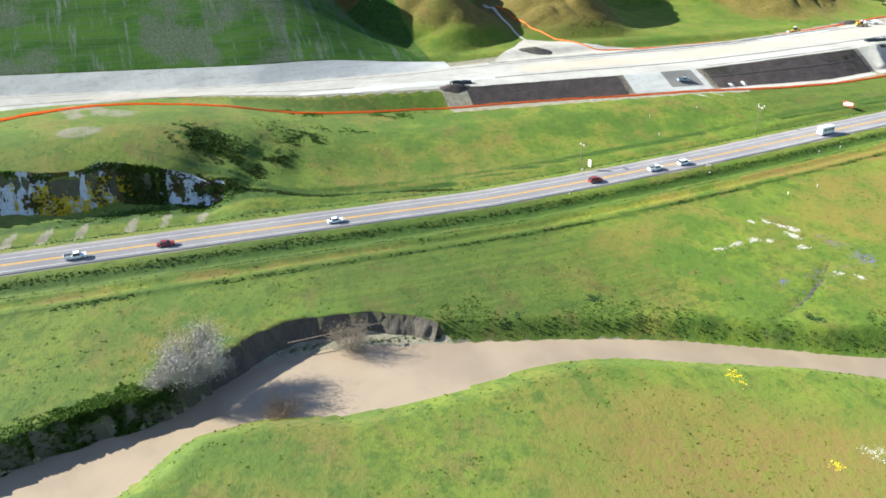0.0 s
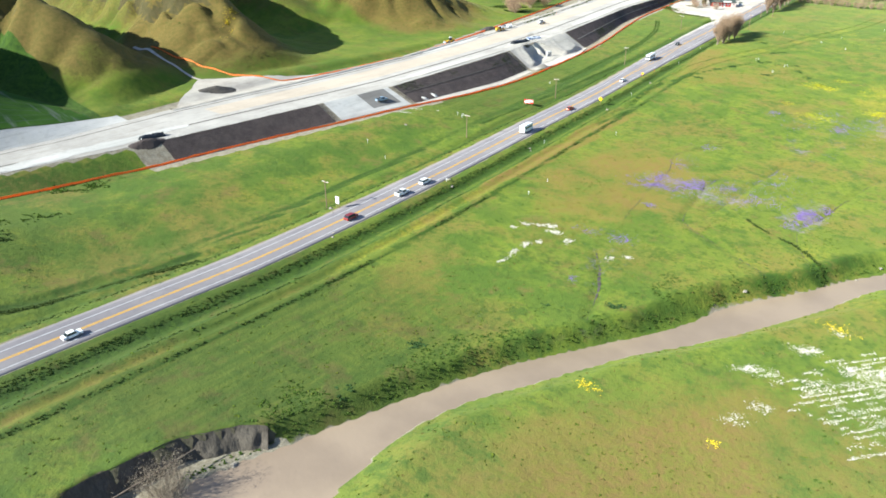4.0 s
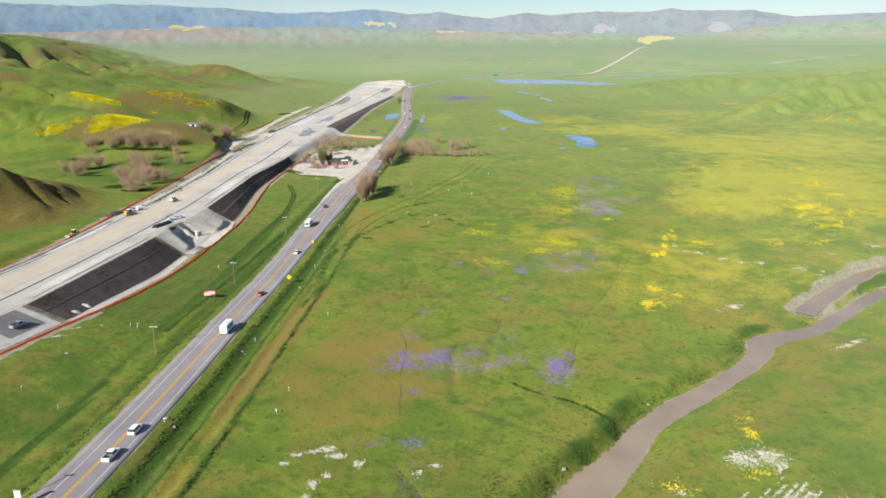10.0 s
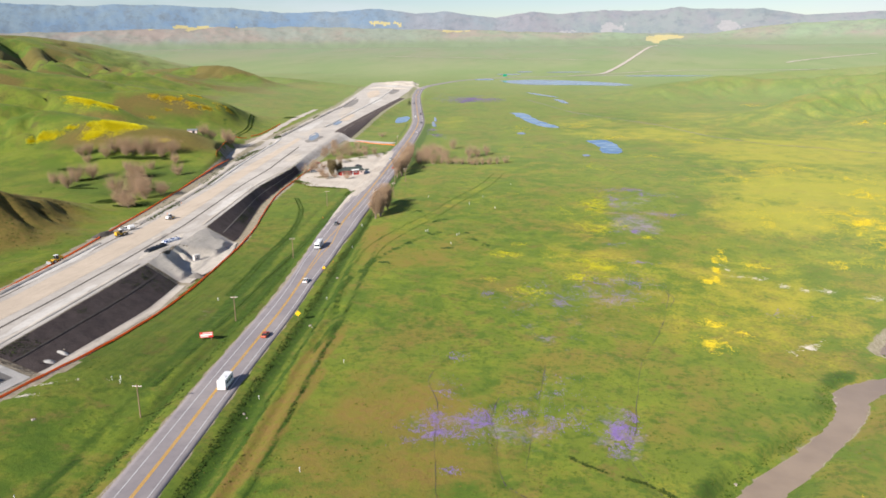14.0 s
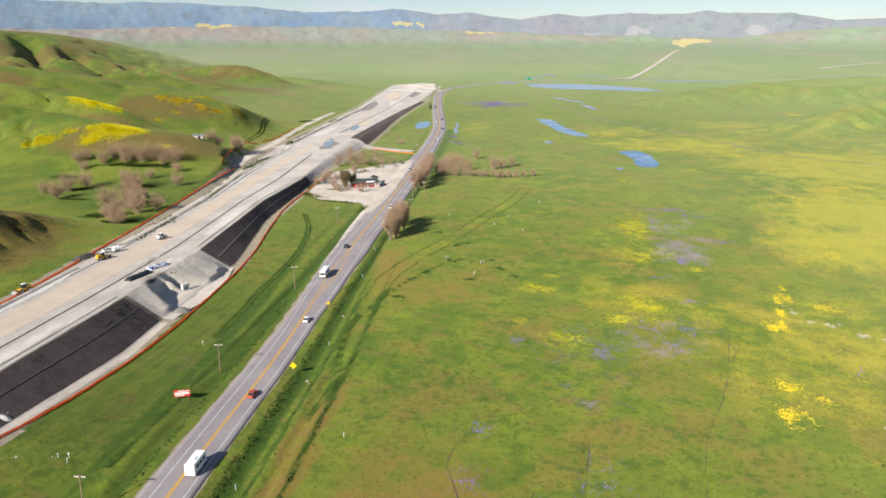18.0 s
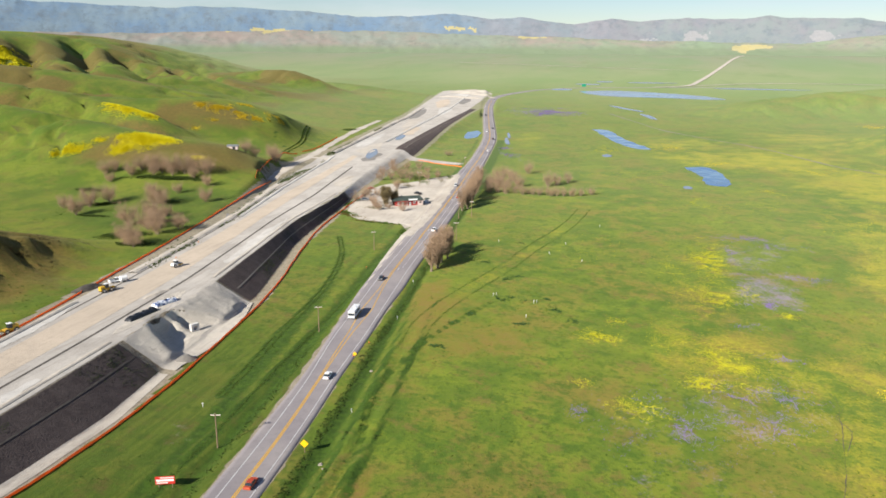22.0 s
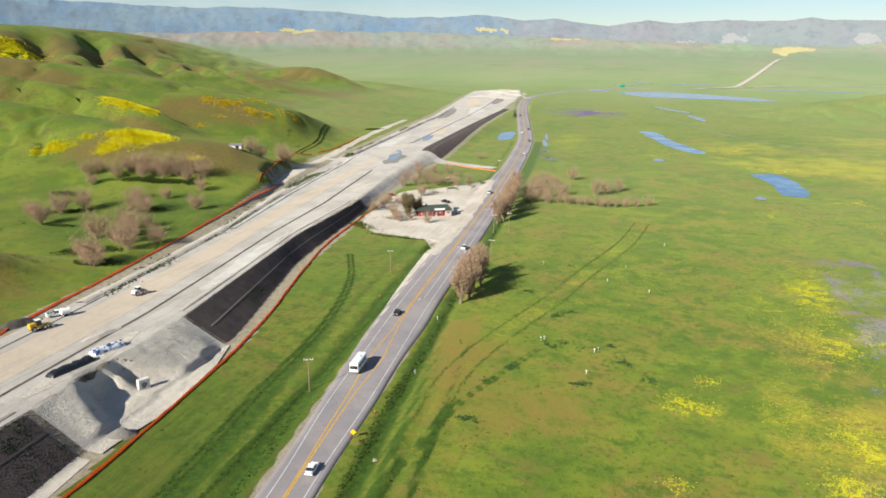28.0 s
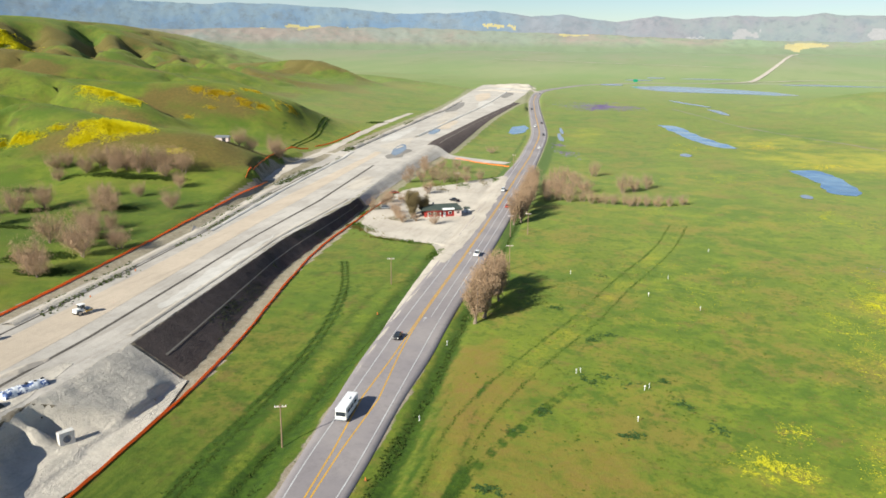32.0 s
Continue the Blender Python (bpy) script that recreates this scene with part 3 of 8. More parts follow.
        bedz = lvl - 0.35 - 0.25 * np.minimum(dn, ds)
        new_z = np.where(inn & ins, bedz, np.where(~inn, np.minimum(z[wet], rise_n), np.minimum(z[wet], rise_s)))
        lip, run, out = near_line(xs, ys, CLIFF_TOP)
        foot = (out > 0) & (sn < 0) & (ys > -291) & (ys < -237)
        shelf = lvl + 0.25 + 0.25 * fbm(xs, ys, 3, 2) + 0.12 * np.maximum(dn - 1, 0)
        new_z = np.where(foot, np.minimum(new_z, shelf), np.where((sn < 0) & (ys > -291) & (ys < -237), np.maximum(new_z, z[wet] - 0.15 * np.maximum(0, 3 - lip)), new_z))
        arm, _, _ = near_line(xs, ys, POOL)
        new_z = np.minimum(new_z, lvl - 0.6 + smooth(arm + 2.0 * fbm(xs, ys, 6, 3), 3.0, 7.5) * np.maximum(new_z - lvl + 0.6, 0))
        z[wet] = new_z
    for g in GULLIES:
        close = (x > g[:, 0].min() - 8) & (x < g[:, 0].max() + 8) & (y > g[:, 1].min() - 8) & (y < g[:, 1].max() + 8)
        if close.any():
            d, _, _ = near_line(x[close], y[close], g)
            z[close] -= 0.55 * np.exp(-((d / 1.0) ** 2))
    return z


def height(x, y):
    return float(land(np.array([float(x)]), np.array([float(y)]))[0])


def steps(*stretches):
    """Grid lines from stretches of (start, end, spacing)."""
    out = [np.linspace(a, b, max(2, int(abs(b - a) / s)), endpoint=False) for a, b, s in stretches]
    return np.concatenate([*out, [stretches[-1][1]]])


GX = steps((-4700, -1500, 120), (-1500, -820, 20), (-820, -320, 6), (-320, -150, 2.5), (-150, 190, 1.25), (190, 300, 2), (300, 700, 6), (700, 1500, 25), (1500, 4700, 120))
GY = steps((-2500, -700, 120), (-700, -350, 12), (-350, 130, 1.25), (130, 330, 2), (330, 700, 4), (700, 1500, 9), (1500, 2600, 30), (2600, 4750, 45))


def grid_mesh(name, xs, ys, zs):
    """A sheet over a grid of places."""
    nx, ny = len(xs), len(ys)
    X, Y = np.meshgrid(xs, ys)
    co = np.stack([X, Y, zs], -1).reshape(-1, 3).astype(np.float32)
    a = (np.arange(ny - 1)[:, None] * nx + np.arange(nx - 1)[None]).ravel()
    quads = np.stack([a, a + 1, a + nx + 1, a + nx], 1).astype(np.int32)
    me = bpy.data.meshes.new(name)
    me.vertices.add(len(co))
    me.vertices.foreach_set("co", co.ravel())
    me.loops.add(quads.size)
    me.loops.foreach_set("vertex_index", quads.ravel())
    me.polygons.add(len(quads))
    me.polygons.foreach_set("loop_start", np.arange(0, quads.size, 4, dtype=np.int32))
    me.polygons.foreach_set("use_smooth", np.ones(len(quads), bool))
    me.update(calc_edges=True)
    return me


def cover_of(x, y, z):
    """What grows: dry growth, bare earth, lush growth; the fourth channel is painted distance haze."""
    dry, bare, lush = np.zeros(x.shape), np.zeros(x.shape), np.zeros(x.shape)
    dry += 0.35 * smooth(fbm(x, y, 60, 4), 0.02, 0.22)
    dry += 0.55 * blob(x, y, 55, -75, 34, 60) + 0.48 * blob(x, y, 150, -190, 45, 60) + 0.42 * blob(x, y, 52, -178, 18, 34, 20) + 0.42 * blob(x, y, 118, -212, 34, 40) + 0.4 * blob(x, y, 190, -60, 30, 40)
    d, along, side = near_line(x, y, ROAD)
    right = side > 0
    dry += np.where(right, (0.55 + 0.9 * fbm(x, y, 16, 2)) * np.exp(-(((d - 19.6) / 2.4) ** 2)), 0) * smooth(-y, 0, 45)
    lush += np.where(right, 0.8 * np.exp(-(((d - 11.5) / 3.2) ** 2)), 0.6 * np.exp(-(((d - 11.5) / 2.4) ** 2))) * (np.abs(y) < 600)
    lush += np.where(right, 0.75 * np.exp(-(((d - 16.0) / 0.9) ** 2)) + 0.75 * np.exp(-(((d - 23.4) / 1.0) ** 2)), 0.55 * np.exp(-(((d - 21) / 2.2) ** 2))) * smooth(-y, -170, -40)
    bare += 0.95 * (1 - smooth(d + np.where(right, 1.9, 0.5) * smooth(-y, -100, -40), 7.0, 8.4))
    crest, foot, left = by_y(CREST, y), by_y(FOOT, y), by_y(DECK_LEFT, y)
    yes = (y > -425) & (y < 1340)
    bare += np.where(yes & (x < np.where(y < -182, crest + 1.0, foot + 5)) & (x > left - 6), 1.0, 0)
    lush += 0.5 * ((x > crest + 2) & (x < foot + 6) & (y < -186) & (y > -262))
    # the cut slope above the new road is dark and lush, with thin pale benches
    cutslope = yes & (x < left - 7.5) & (x > left - 80) & (y < -172)
    lush += np.where(cutslope, 0.9, 0)
    hills = smooth(z, 12, 26) * (x < -100)
    dry += hills * (0.22 + 0.6 * smooth(fbm(x, y, 60, 4), -0.06, 0.12))
    dry += hills * 0.30 * smooth(-y, -190, -90) + 0.55 * blob(x, y, -170, 78, 34, 62, 25)
    lush += hills * 0.38 * smooth(fbm(x + 300, y, 70, 3), -0.10, 0.14)
    dry += 0.2 * smooth(np.hypot(x, y), 2300, 3600) * (0.5 + smooth(fbm(x, y, 500, 4), -0.1, 0.2))
    near = (x > 20) & (x < 420) & (y < 180)
    if near.any():
        xs, ys = x[near], y[near]
        dn, _, sn = near_line(xs, ys, RIVER_N)
        ds, _, ss = near_line(xs, ys, RIVER_S)
        wet = (sn > 0) & (ss < 0)
        bare[near] += np.where(wet, 1.0, np.where(sn < 0, (0.22 + 0.9 * fbm(xs, ys, 9, 2)) * (1 - smooth(dn, 0.6, 3.0)), (0.5 + 0.9 * fbm(xs, ys, 7, 2)) * (1 - smooth(ds, 0.0, 1.8))))
        lip, _, out = near_line(xs, ys, CLIFF_TOP)
        bare[near] += 0.9 * ((out > 0) & (sn < 0) & (ys > -292) & (ys < -236))
        arm, _, _ = near_line(xs, ys, POOL)
        bare[near] += (0.75 + 0.9 * fbm(xs, ys, 8, 2)) * (1 - smooth(arm, 5.0, 10.0)) * (sn < 0)
        lush[near] += np.where(sn < 0, (0.35 + 1.2 * fbm(xs, ys, 14, 3)) * np.exp(-(((dn - 3.5) / 5) ** 2)), 0.35 * np.exp(-(((ds - 5) / 4) ** 2)))
    for g in GULLIES:
        dg, _, _ = near_line(x, y, g)
        lush += 0.2 * np.exp(-((dg / 1.3) ** 2))
    for cx, cy, rx, ry, turn in ((-60, -303, 5, 8, 0), (-44, -313, 5, 7, 10), (-74, -310, 9, 5, 20), (-66, -316, 12, 3, 10), (-80, -268, 5, 12, 0), (-95, -316, 4, 20, 0)):
        bare += 0.56 * blob(x, y, cx, cy, rx * 1.3, ry * 1.3, turn)
    for cy, rx in ((-333, 7), (-324, 8), (-315, 9), (-302, 7), (-293, 6), (-283, 5)):
        bare += 0.62 * blob(x, y, -7, cy, rx, 2.2, -20)
    for line, k in ((curve([(-31, -296), (-21, -270), (-10, -249), (-7, -205)], 6), 0.6), (curve([(-44, -290), (-30, -262), (-20, -230)], 6), 0.4), (curve([(-60, -280), (-50, -250), (-40, -220)], 6), 0.35)):
        dl, _, _ = near_line(x, y, line)
        lush += k * np.exp(-((dl / 1.5) ** 2))
    dl, _, _ = near_line(x, y, curve([(-11, 30), (-15, 62), (-19, 90)], 6))
    bare += 0.42 * np.exp(-((dl / 0.9) ** 2))
    dry += 0.5 * blob(x, y, -240, 286, 42, 20, 15) + 0.5 * blob(x, y, -180, 300, 32, 30) + 0.45 * blob(x, y, -300, 396, 36, 16, 20) + 0.45 * blob(x, y, -262, 436, 40, 22, 20)
    dw, _, _ = near_line(x, y, WEST_TRACK)
    bare += 0.85 * (1 - smooth(dw + 8 * fbm(x, y, 12, 2), 5, 11)) * smooth(y, 296, 306) * smooth(-y, -480, -420)
    # ragged track beside the old road
    for cx, cy, rx, ry in ((22, -28, 2.5, 24), (24, -62, 2.0, 26), (24.5, -95, 1.6, 22)):
        dry += 0.9 * blob(x, y, cx, cy, rx * 1.6, ry, -5)
        bare += 0.36 * blob(x, y, cx + 1, cy, rx * 0.8, ry * 0.8, -5)
    for line, wide, k in TRACKS:
        dt, _, _ = near_line(x, y, line)
        lush += k * np.exp(-(((dt - wide) / (0.55 if wide < 1.5 else 0.8)) ** 2))
        dry += 0.1 * np.exp(-((dt / wide) ** 2)) * (wide > 1.5)
    lush += 0.28 * ((x < -14) & (x > -50)) * smooth(y, -60, 0)
    dry += 0.3 * blob(x, y, 3, 130, 9, 40, 5) + 0.3 * blob(x, y, 30, 95, 25, 40)
    bare += 0.4 * blob(x, y, -28, -3, 7, 9, 20)
    # wet dark hollow with trees west of the works
    lush += 0.5 * blob(x, y, -165, 200, 60, 75)
    dry += 0.5 * blob(x, y, -160, 70, 50, 50) + 0.45 * blob(x, y, -150, -85, 60, 45)
    lush += 0.45 * blob(x, y, -30, -272, 22, 14, 20) + 0.3 * blob(x, y, -40, -248, 14, 8) + 0.5 * blob(x, y, -12, -300, 6, 40)
    for wx, wy in ((25, 104), (62, 109), (50, 130), (35, 155), (18, 171), (28, 209), (21, 71), (44, 100), (33, 124), (21, 94), (43, 125), (31, 150), (66, -197), (67, -220), (40, -100), (48, -40)):
        lush += 0.3 * blob(x, y, wx, wy, 3.2, 2.4, 30 * (wx % 5))
    # haze weight: pales the grass colour with distance and on the right hills
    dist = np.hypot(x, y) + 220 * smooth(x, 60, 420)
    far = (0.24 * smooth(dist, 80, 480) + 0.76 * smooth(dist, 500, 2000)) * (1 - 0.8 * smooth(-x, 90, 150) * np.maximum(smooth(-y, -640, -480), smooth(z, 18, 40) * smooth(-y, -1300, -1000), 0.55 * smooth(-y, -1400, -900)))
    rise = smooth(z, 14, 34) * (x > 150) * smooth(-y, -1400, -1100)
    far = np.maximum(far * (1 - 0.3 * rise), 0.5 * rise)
    dry += rise * (0.1 + 0.3 * smooth(fbm(x, y, 90, 3), 0.0, 0.14)) + 0.45 * blob(x, y, 335, 842, 38, 46)
    return np.clip(np.stack([dry, bare, lush, far], -1), 0, 1)


def tone_of(x, y, z):
    """What tints the grass: thin yellow flowers, thin violet flowers, hill pasture, deep green sward."""
    d, along, side = near_line(x, y, ROAD)
    right = side > 0
    yellow = 0.42 * smooth(x - 0.12 * y, 85, 190) * smooth(y, -150, 60) * smooth(-y, -1100, -600)
    for cx, cy, rx, ry, k in ((256, 225, 75, 75, 0.3), (280, 280, 90, 60, 0.3), (205, 187, 40, 40, 0.3), (110, 150, 30, 75, 0.3), (150, 60, 60, 60, 0.3), (300, 420, 120, 90, 0.4), (150, 560, 90, 120, 0.35), (90, 95, 40, 24, 0.25), (40, 420, 70, 50, 0.25), (120, -100, 50, 40, 0.2), (-20, 620, 20, 90, 0.5), (60, 330, 60, 60, 0.3), (170, 520, 70, 60, 0.3), (230, 700, 60, 50, 0.3), (110, 640, 60, 70, 0.25)):
        yellow += k * blob(x, y, cx, cy, rx, ry)
    yellow += np.where(right, 0.55 * np.exp(-(((d - 19.5) / 2.6) ** 2)), 0) * smooth(-y, -40, 60)
    dt, _, _ = near_line(x, y, TRACKS[0][0])
    yellow += 0.42 * (1 - smooth(dt + 2 * fbm(x, y, 8, 2), 2.0, 3.6)) * smooth(-y, -300, -235)
    yellow += 0.22 * (x < 0) * (x > by_y(FOOT, y)) * smooth(-y, 80, 150)
    violet = np.zeros(x.shape)
    for cx, cy, rx, ry, k in ((66, -68, 24, 12, 0.42), (95, -55, 32, 26, 0.3), (112, -60, 7, 18, 0.35), (138, 200, 22, 60, 0.5), (136, 160, 16, 26, 0.3), (121, 62, 34, 24, 0.3), (100, 20, 36, 40, 0.26), (75, -118, 12, 14, 0.3), (82, -140, 14, 16, 0.25), (-40, 930, 60, 80, 0.5)):
        violet += k * blob(x, y, cx, cy, rx, ry)
    hill = smooth(z - 9 * smooth(y, 480, 620), 9.5, 16) * ((x < -100) | (y < -190) & (x < -85))
    hill = np.maximum(hill, 0.75 * smooth(-x, 104, 118) * smooth(y, -160, -130) * smooth(-y, -470, -380))
    sward = (0.78 - 0.36 * smooth(y, 20, 110)) * (x < -4) * (~right) * (x > by_y(FOOT, y)) * smooth(y, -110, -30) * smooth(-y, -420, -300)
    sward += np.where(~right, 0.35 * np.exp(-(((d - 13) / 1.4) ** 2)) - 0.25 * np.exp(-(((d - 17) / 1.5) ** 2)) + 0.3 * np.exp(-(((d - 21) / 1.2) ** 2)), 0) * smooth(y, -330, -250)
    sward += np.where(right, 0.5 * (1 - smooth(d, 15, 21)), 0) * smooth(-y, -60, 0)
    sward += 0.3 * blob(x, y, 60, 0, 45, 60) + 0.35 * blob(x, y, 80, -140, 35, 45) + 0.75 * blob(x, y, 50, -212, 40, 46) + 0.5 * blob(x, y, 30, -250, 30, 50)
    return np.clip(np.stack([yellow, violet, hill, np.maximum(sward, 0)], -1), 0, 1)


XX, YY = np.meshgrid(GX, GY)
ZZ = np.vstack([land(XX[k : k + 60], YY[k : k + 60]) for k in range(0, len(GY), 60)])
ground_mesh = grid_mesh("ground", GX, GY, ZZ)
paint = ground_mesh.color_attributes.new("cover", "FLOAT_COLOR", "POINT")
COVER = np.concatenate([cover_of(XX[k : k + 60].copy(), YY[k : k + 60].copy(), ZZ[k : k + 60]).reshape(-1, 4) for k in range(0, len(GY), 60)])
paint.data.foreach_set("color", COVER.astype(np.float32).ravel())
paint = ground_mesh.color_attributes.new("tone", "FLOAT_COLOR", "POINT")
TONE = np.concatenate([tone_of(XX[k : k + 60].copy(), YY[k : k + 60].copy(), ZZ[k : k + 60]).reshape(-1, 4) for k in range(0, len(GY), 60)])
paint.data.foreach_set("color", TONE.astype(np.float32).ravel())
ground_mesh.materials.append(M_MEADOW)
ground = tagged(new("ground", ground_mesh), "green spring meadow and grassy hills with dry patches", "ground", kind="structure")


def ground_at(x, y):
    """Height of the ground sheet itself, between its grid points."""
    x, y = np.asarray(x, float), np.asarray(y, float)
    i = np.clip(np.searchsorted(GX, x) - 1, 0, len(GX) - 2)
    j = np.clip(np.searchsorted(GY, y) - 1, 0, len(GY) - 2)
    u, v = (x - GX[i]) / (GX[i + 1] - GX[i]), (y - GY[j]) / (GY[j + 1] - GY[j])
    return (ZZ[j, i] * (1 - u) + ZZ[j, i + 1] * u) * (1 - v) + (ZZ[j + 1, i] * (1 - u) + ZZ[j + 1, i + 1] * u) * v

# ---- roads, water and the large built forms ----
def mesh_from(name, verts, faces, mat, flat=True):
    me = bpy.data.meshes.new(name)
    me.from_pydata([tuple(map(float, v)) for v in verts], [], faces)
    me.materials.append(mat)
    if not flat:
        me.polygons.foreach_set("use_smooth", np.ones(len(me.polygons), bool))
    me.update()
    return me


def strip(name, line_a, line_b, mat, lift, across=6, parent=None, skirt=0.0):
    """A sheet laid over the ground between two lines of equal length."""
    t = np.linspace(0, 1, across + 1)
    P = line_a[:, None, :2] * (1 - t)[None, :, None] + line_b[:, None, :2] * t[None, :, None]
    Z = ground_at(P[..., 0], P[..., 1]) + lift
    n, m = P.shape[:2]
    verts = np.concatenate([P, Z[..., None]], -1)
    if skirt:
        low = verts[:, [0, -1]].copy()
        low[..., 2] -= skirt
        verts = np.concatenate([low[:, :1], verts, low[:, 1:]], 1)
        m += 2
    faces = [(i * m + j, i * m + j + 1, (i + 1) * m + j + 1, (i + 1) * m + j) for i in range(n - 1) for j in range(m - 1)]
    ob = new(name, mesh_from(name, verts.reshape(-1, 3), faces, mat, False))
    if parent:
        ob.parent = parent
    return ob


def offset(line, d):
    """The line moved d metres to the right of its course; d may vary along it."""
    g = np.gradient(line[:, :2], axis=0)
    g /= np.linalg.norm(g, axis=1)[:, None]
    return line[:, :2] + np.stack([g[:, 1], -g[:, 0]], 1) * np.reshape(d, (-1, 1))


def dense(line, step):
    seg = np.r_[0, np.cumsum(np.hypot(*np.diff(line[:, :2], axis=0).T))]
    s = np.arange(0, seg[-1], step)
    return np.stack([np.interp(s, seg, line[:, k]) for k in range(2)], 1)


road_line = dense(ROAD, 2.0)
RY = road_line[:, 1]
half = 3.6 + 1.35 * smooth(RY, 30, 75)
left_edge = -(half + 2.9 - 1.3 * smooth(RY, 0, 60) + 2.2 * smooth(RY, 60, 125) * smooth(-RY, -460, -400))
right_edge = half + 1.9 + 1.4 * smooth(RY, 90, 130) * smooth(-RY, -460, -400)
road = tagged(strip("road", offset(road_line, left_edge), offset(road_line, right_edge), M_ASPHALT, 0.10, 10, skirt=0.3), "weathered grey two-lane asphalt highway", "road", kind="structure")


M_LANE = asphalt()
M_LANE.name = "dark_worn_lane"
strip("lane_surface", offset(road_line, -half), offset(road_line, half), M_LANE, 0.112, 8, road)


def painted(name, d, width, mat, start=-1e9, end=1e9, dash=None):
    keep = (RY > start) & (RY < end)
    line, dd = road_line[keep], np.broadcast_to(d, RY.shape)[keep]
    a, b = offset(line, dd - width / 2), offset(line, dd + width / 2)
    verts, faces = [], []
    Z = ground_at(*offset(line, dd).T) + 0.125
    for k in range(len(line)):
        verts += [(*a[k], Z[k]), (*b[k], Z[k])]
        if k and (dash is None or (k // dash) % 2):
            faces.append((2 * k - 2, 2 * k - 1, 2 * k + 1, 2 * k))
    ob = new(name, mesh_from(name, verts, faces, mat))
    ob.parent = road
    return ob


painted("edge_line", -half, 0.24, M_WHITE)
painted("edge_line", half, 0.24, M_WHITE)
gap = np.interp(RY, [0, 40, 74, 97, 122, 140, 1300], [0.24, 0.24, 0.75, 1.9, 0.6, 0.26, 0.26])
mid_d = np.interp(RY, [0, 60, 97, 130, 400, 480], [0, -0.4, -0.4, -0.8, -0.8, 0])
painted("centre_line", mid_d - gap, 0.32, M_YELLOW, end=1100)
painted("centre_line", mid_d + gap, 0.32, M_YELLOW, end=1100)
painted("lane_line", 2.1, 0.2, M_WHITE, 150, 420)


def lane_arrow(y):
    k = int(np.argmin(np.abs(RY - y)))
    (x0, y0), (x1, y1) = road_line[k], road_line[k + 1]
    t = math.atan2(y1 - y0, x1 - x0)
    shape = [(0, -0.12), (2.2, -0.12), (2.2, -0.6), (3.6, 0), (2.2, 0.6), (2.2, 0.12), (0, 0.12)]
    cx, cy = offset(road_line, 0.7)[k]
    pts = [(cx + u * math.cos(t) - v * math.sin(t), cy + u * math.sin(t) + v * math.cos(t)) for u, v in shape]
    me = mesh_from("arrow", [(px, py, float(ground_at(px, py)) + 0.13) for px, py in pts], [(0, 1, 5, 6), (2, 3, 4)], M_WHITE)
    new("arrow", me).parent = road


for y in (146, 219, 298):
    lane_arrow(y)

DY = np.arange(-400, 1300, 3.0)
crest_l = np.stack([by_y(CREST, DY), DY], 1)
left_l = np.stack([by_y(DECK_LEFT, DY), DY], 1)
foot_l = np.stack([by_y(FOOT, DY), DY], 1)
road_bed = tagged(strip("road_bed", left_l, crest_l, M_DECK, 0.10, 26), "pale graded earth bed of a new highway under construction", "road bed", kind="structure")


def between(f):
    return left_l * (1 - f)[:, None] + crest_l * f[:, None]


tan_a = np.interp(DY, [-400, -150, -60, 80, 250, 390, 520], [0.30, 0.28, 0.25, 0.22, 0.30, 0.42, 0.52])
tan_b = np.interp(DY, [-400, -150, -60, 80, 250, 390, 520], [0.55, 0.60, 0.58, 0.56, 0.50, 0.54, 0.55])
keep = (DY < 430) & (DY > -140)
strip("haul_lane", between(tan_a)[keep], between(tan_b)[keep], M_TAN, 0.14, 10, road_bed)
# dark strips painting the shade of low berms along the bed
for f, w in ((0.70, 0.013), (0.14, 0.009)):
    keep = DY < 380
    strip("drain", between(np.full(len(DY), f - w))[keep], between(np.full(len(DY), f + w))[keep], M_SEAM, 0.13, 2, road_bed)


def slope_sheet(name, y0, y1, mat, a=0.0, b=1.0, lift=0.12):
    k = (DY >= y0) & (DY <= y1)
    top, low = crest_l[k], foot_l[k]
    return strip(name, top * (1 - a) + low * a, top * (1 - b) + low * b, mat, lift, 8, road_bed)


for y0, y1, b in ((-172, -104, 0.97), (-66, 31, 0.97), (94, 285, 0.97), (470, 900, 1.1)):
    slope_sheet("mulched_slope", y0, y1, M_MULCH, 0.03, b)
slope_sheet("bare_slope", 286, 468, M_DECK, 0.0, 1.0)
slope_sheet("bare_slope", -103, -67, M_GREYCUT, 0.0, 1.0)
M_DAMPSHADE = pale_earth("damp_shaded_grey_earth", (0.24, 0.225, 0.21), (0.19, 0.175, 0.16), (0.12, 0.11, 0.10))
slope_sheet("damp_panel", -86, -68, M_DAMPSHADE, 0.02, 0.8, 0.16)
ey = np.arange(31.5, 94, 1.0)
e_top, e_low = np.stack([by_y(CREST, ey), ey], 1), np.stack([by_y(FOOT, ey), ey], 1)
strip("earth_slope", e_top, e_top + (e_low - e_top) * np.interp(ey, [31.5, 50, 80, 94], [1.3, 1.5, 1.35, 1.1])[:, None], M_SPOIL, 0.32, 40, road_bed)
for y0, y1, f in ((-64, 29, 0.42), (97, 280, 0.5), (480, 890, 0.5)):
    slope_sheet("straw_roll", y0, y1, M_WATTLE if y0 > 0 else M_SEAM, f, f + 0.03, 0.3)
slope_sheet("toe_strip", -66, 31, M_GRAVEL, 0.97, 1.22, 0.10)
k = (DY > -400) & (DY < -165)
cut_wall = tagged(strip("cut_wall", left_l[k] - [7.2, 0], left_l[k], M_GREYCUT, 0.12, 8), "grey scraped earth wall beside the new road bed", "cut slope", kind="structure")

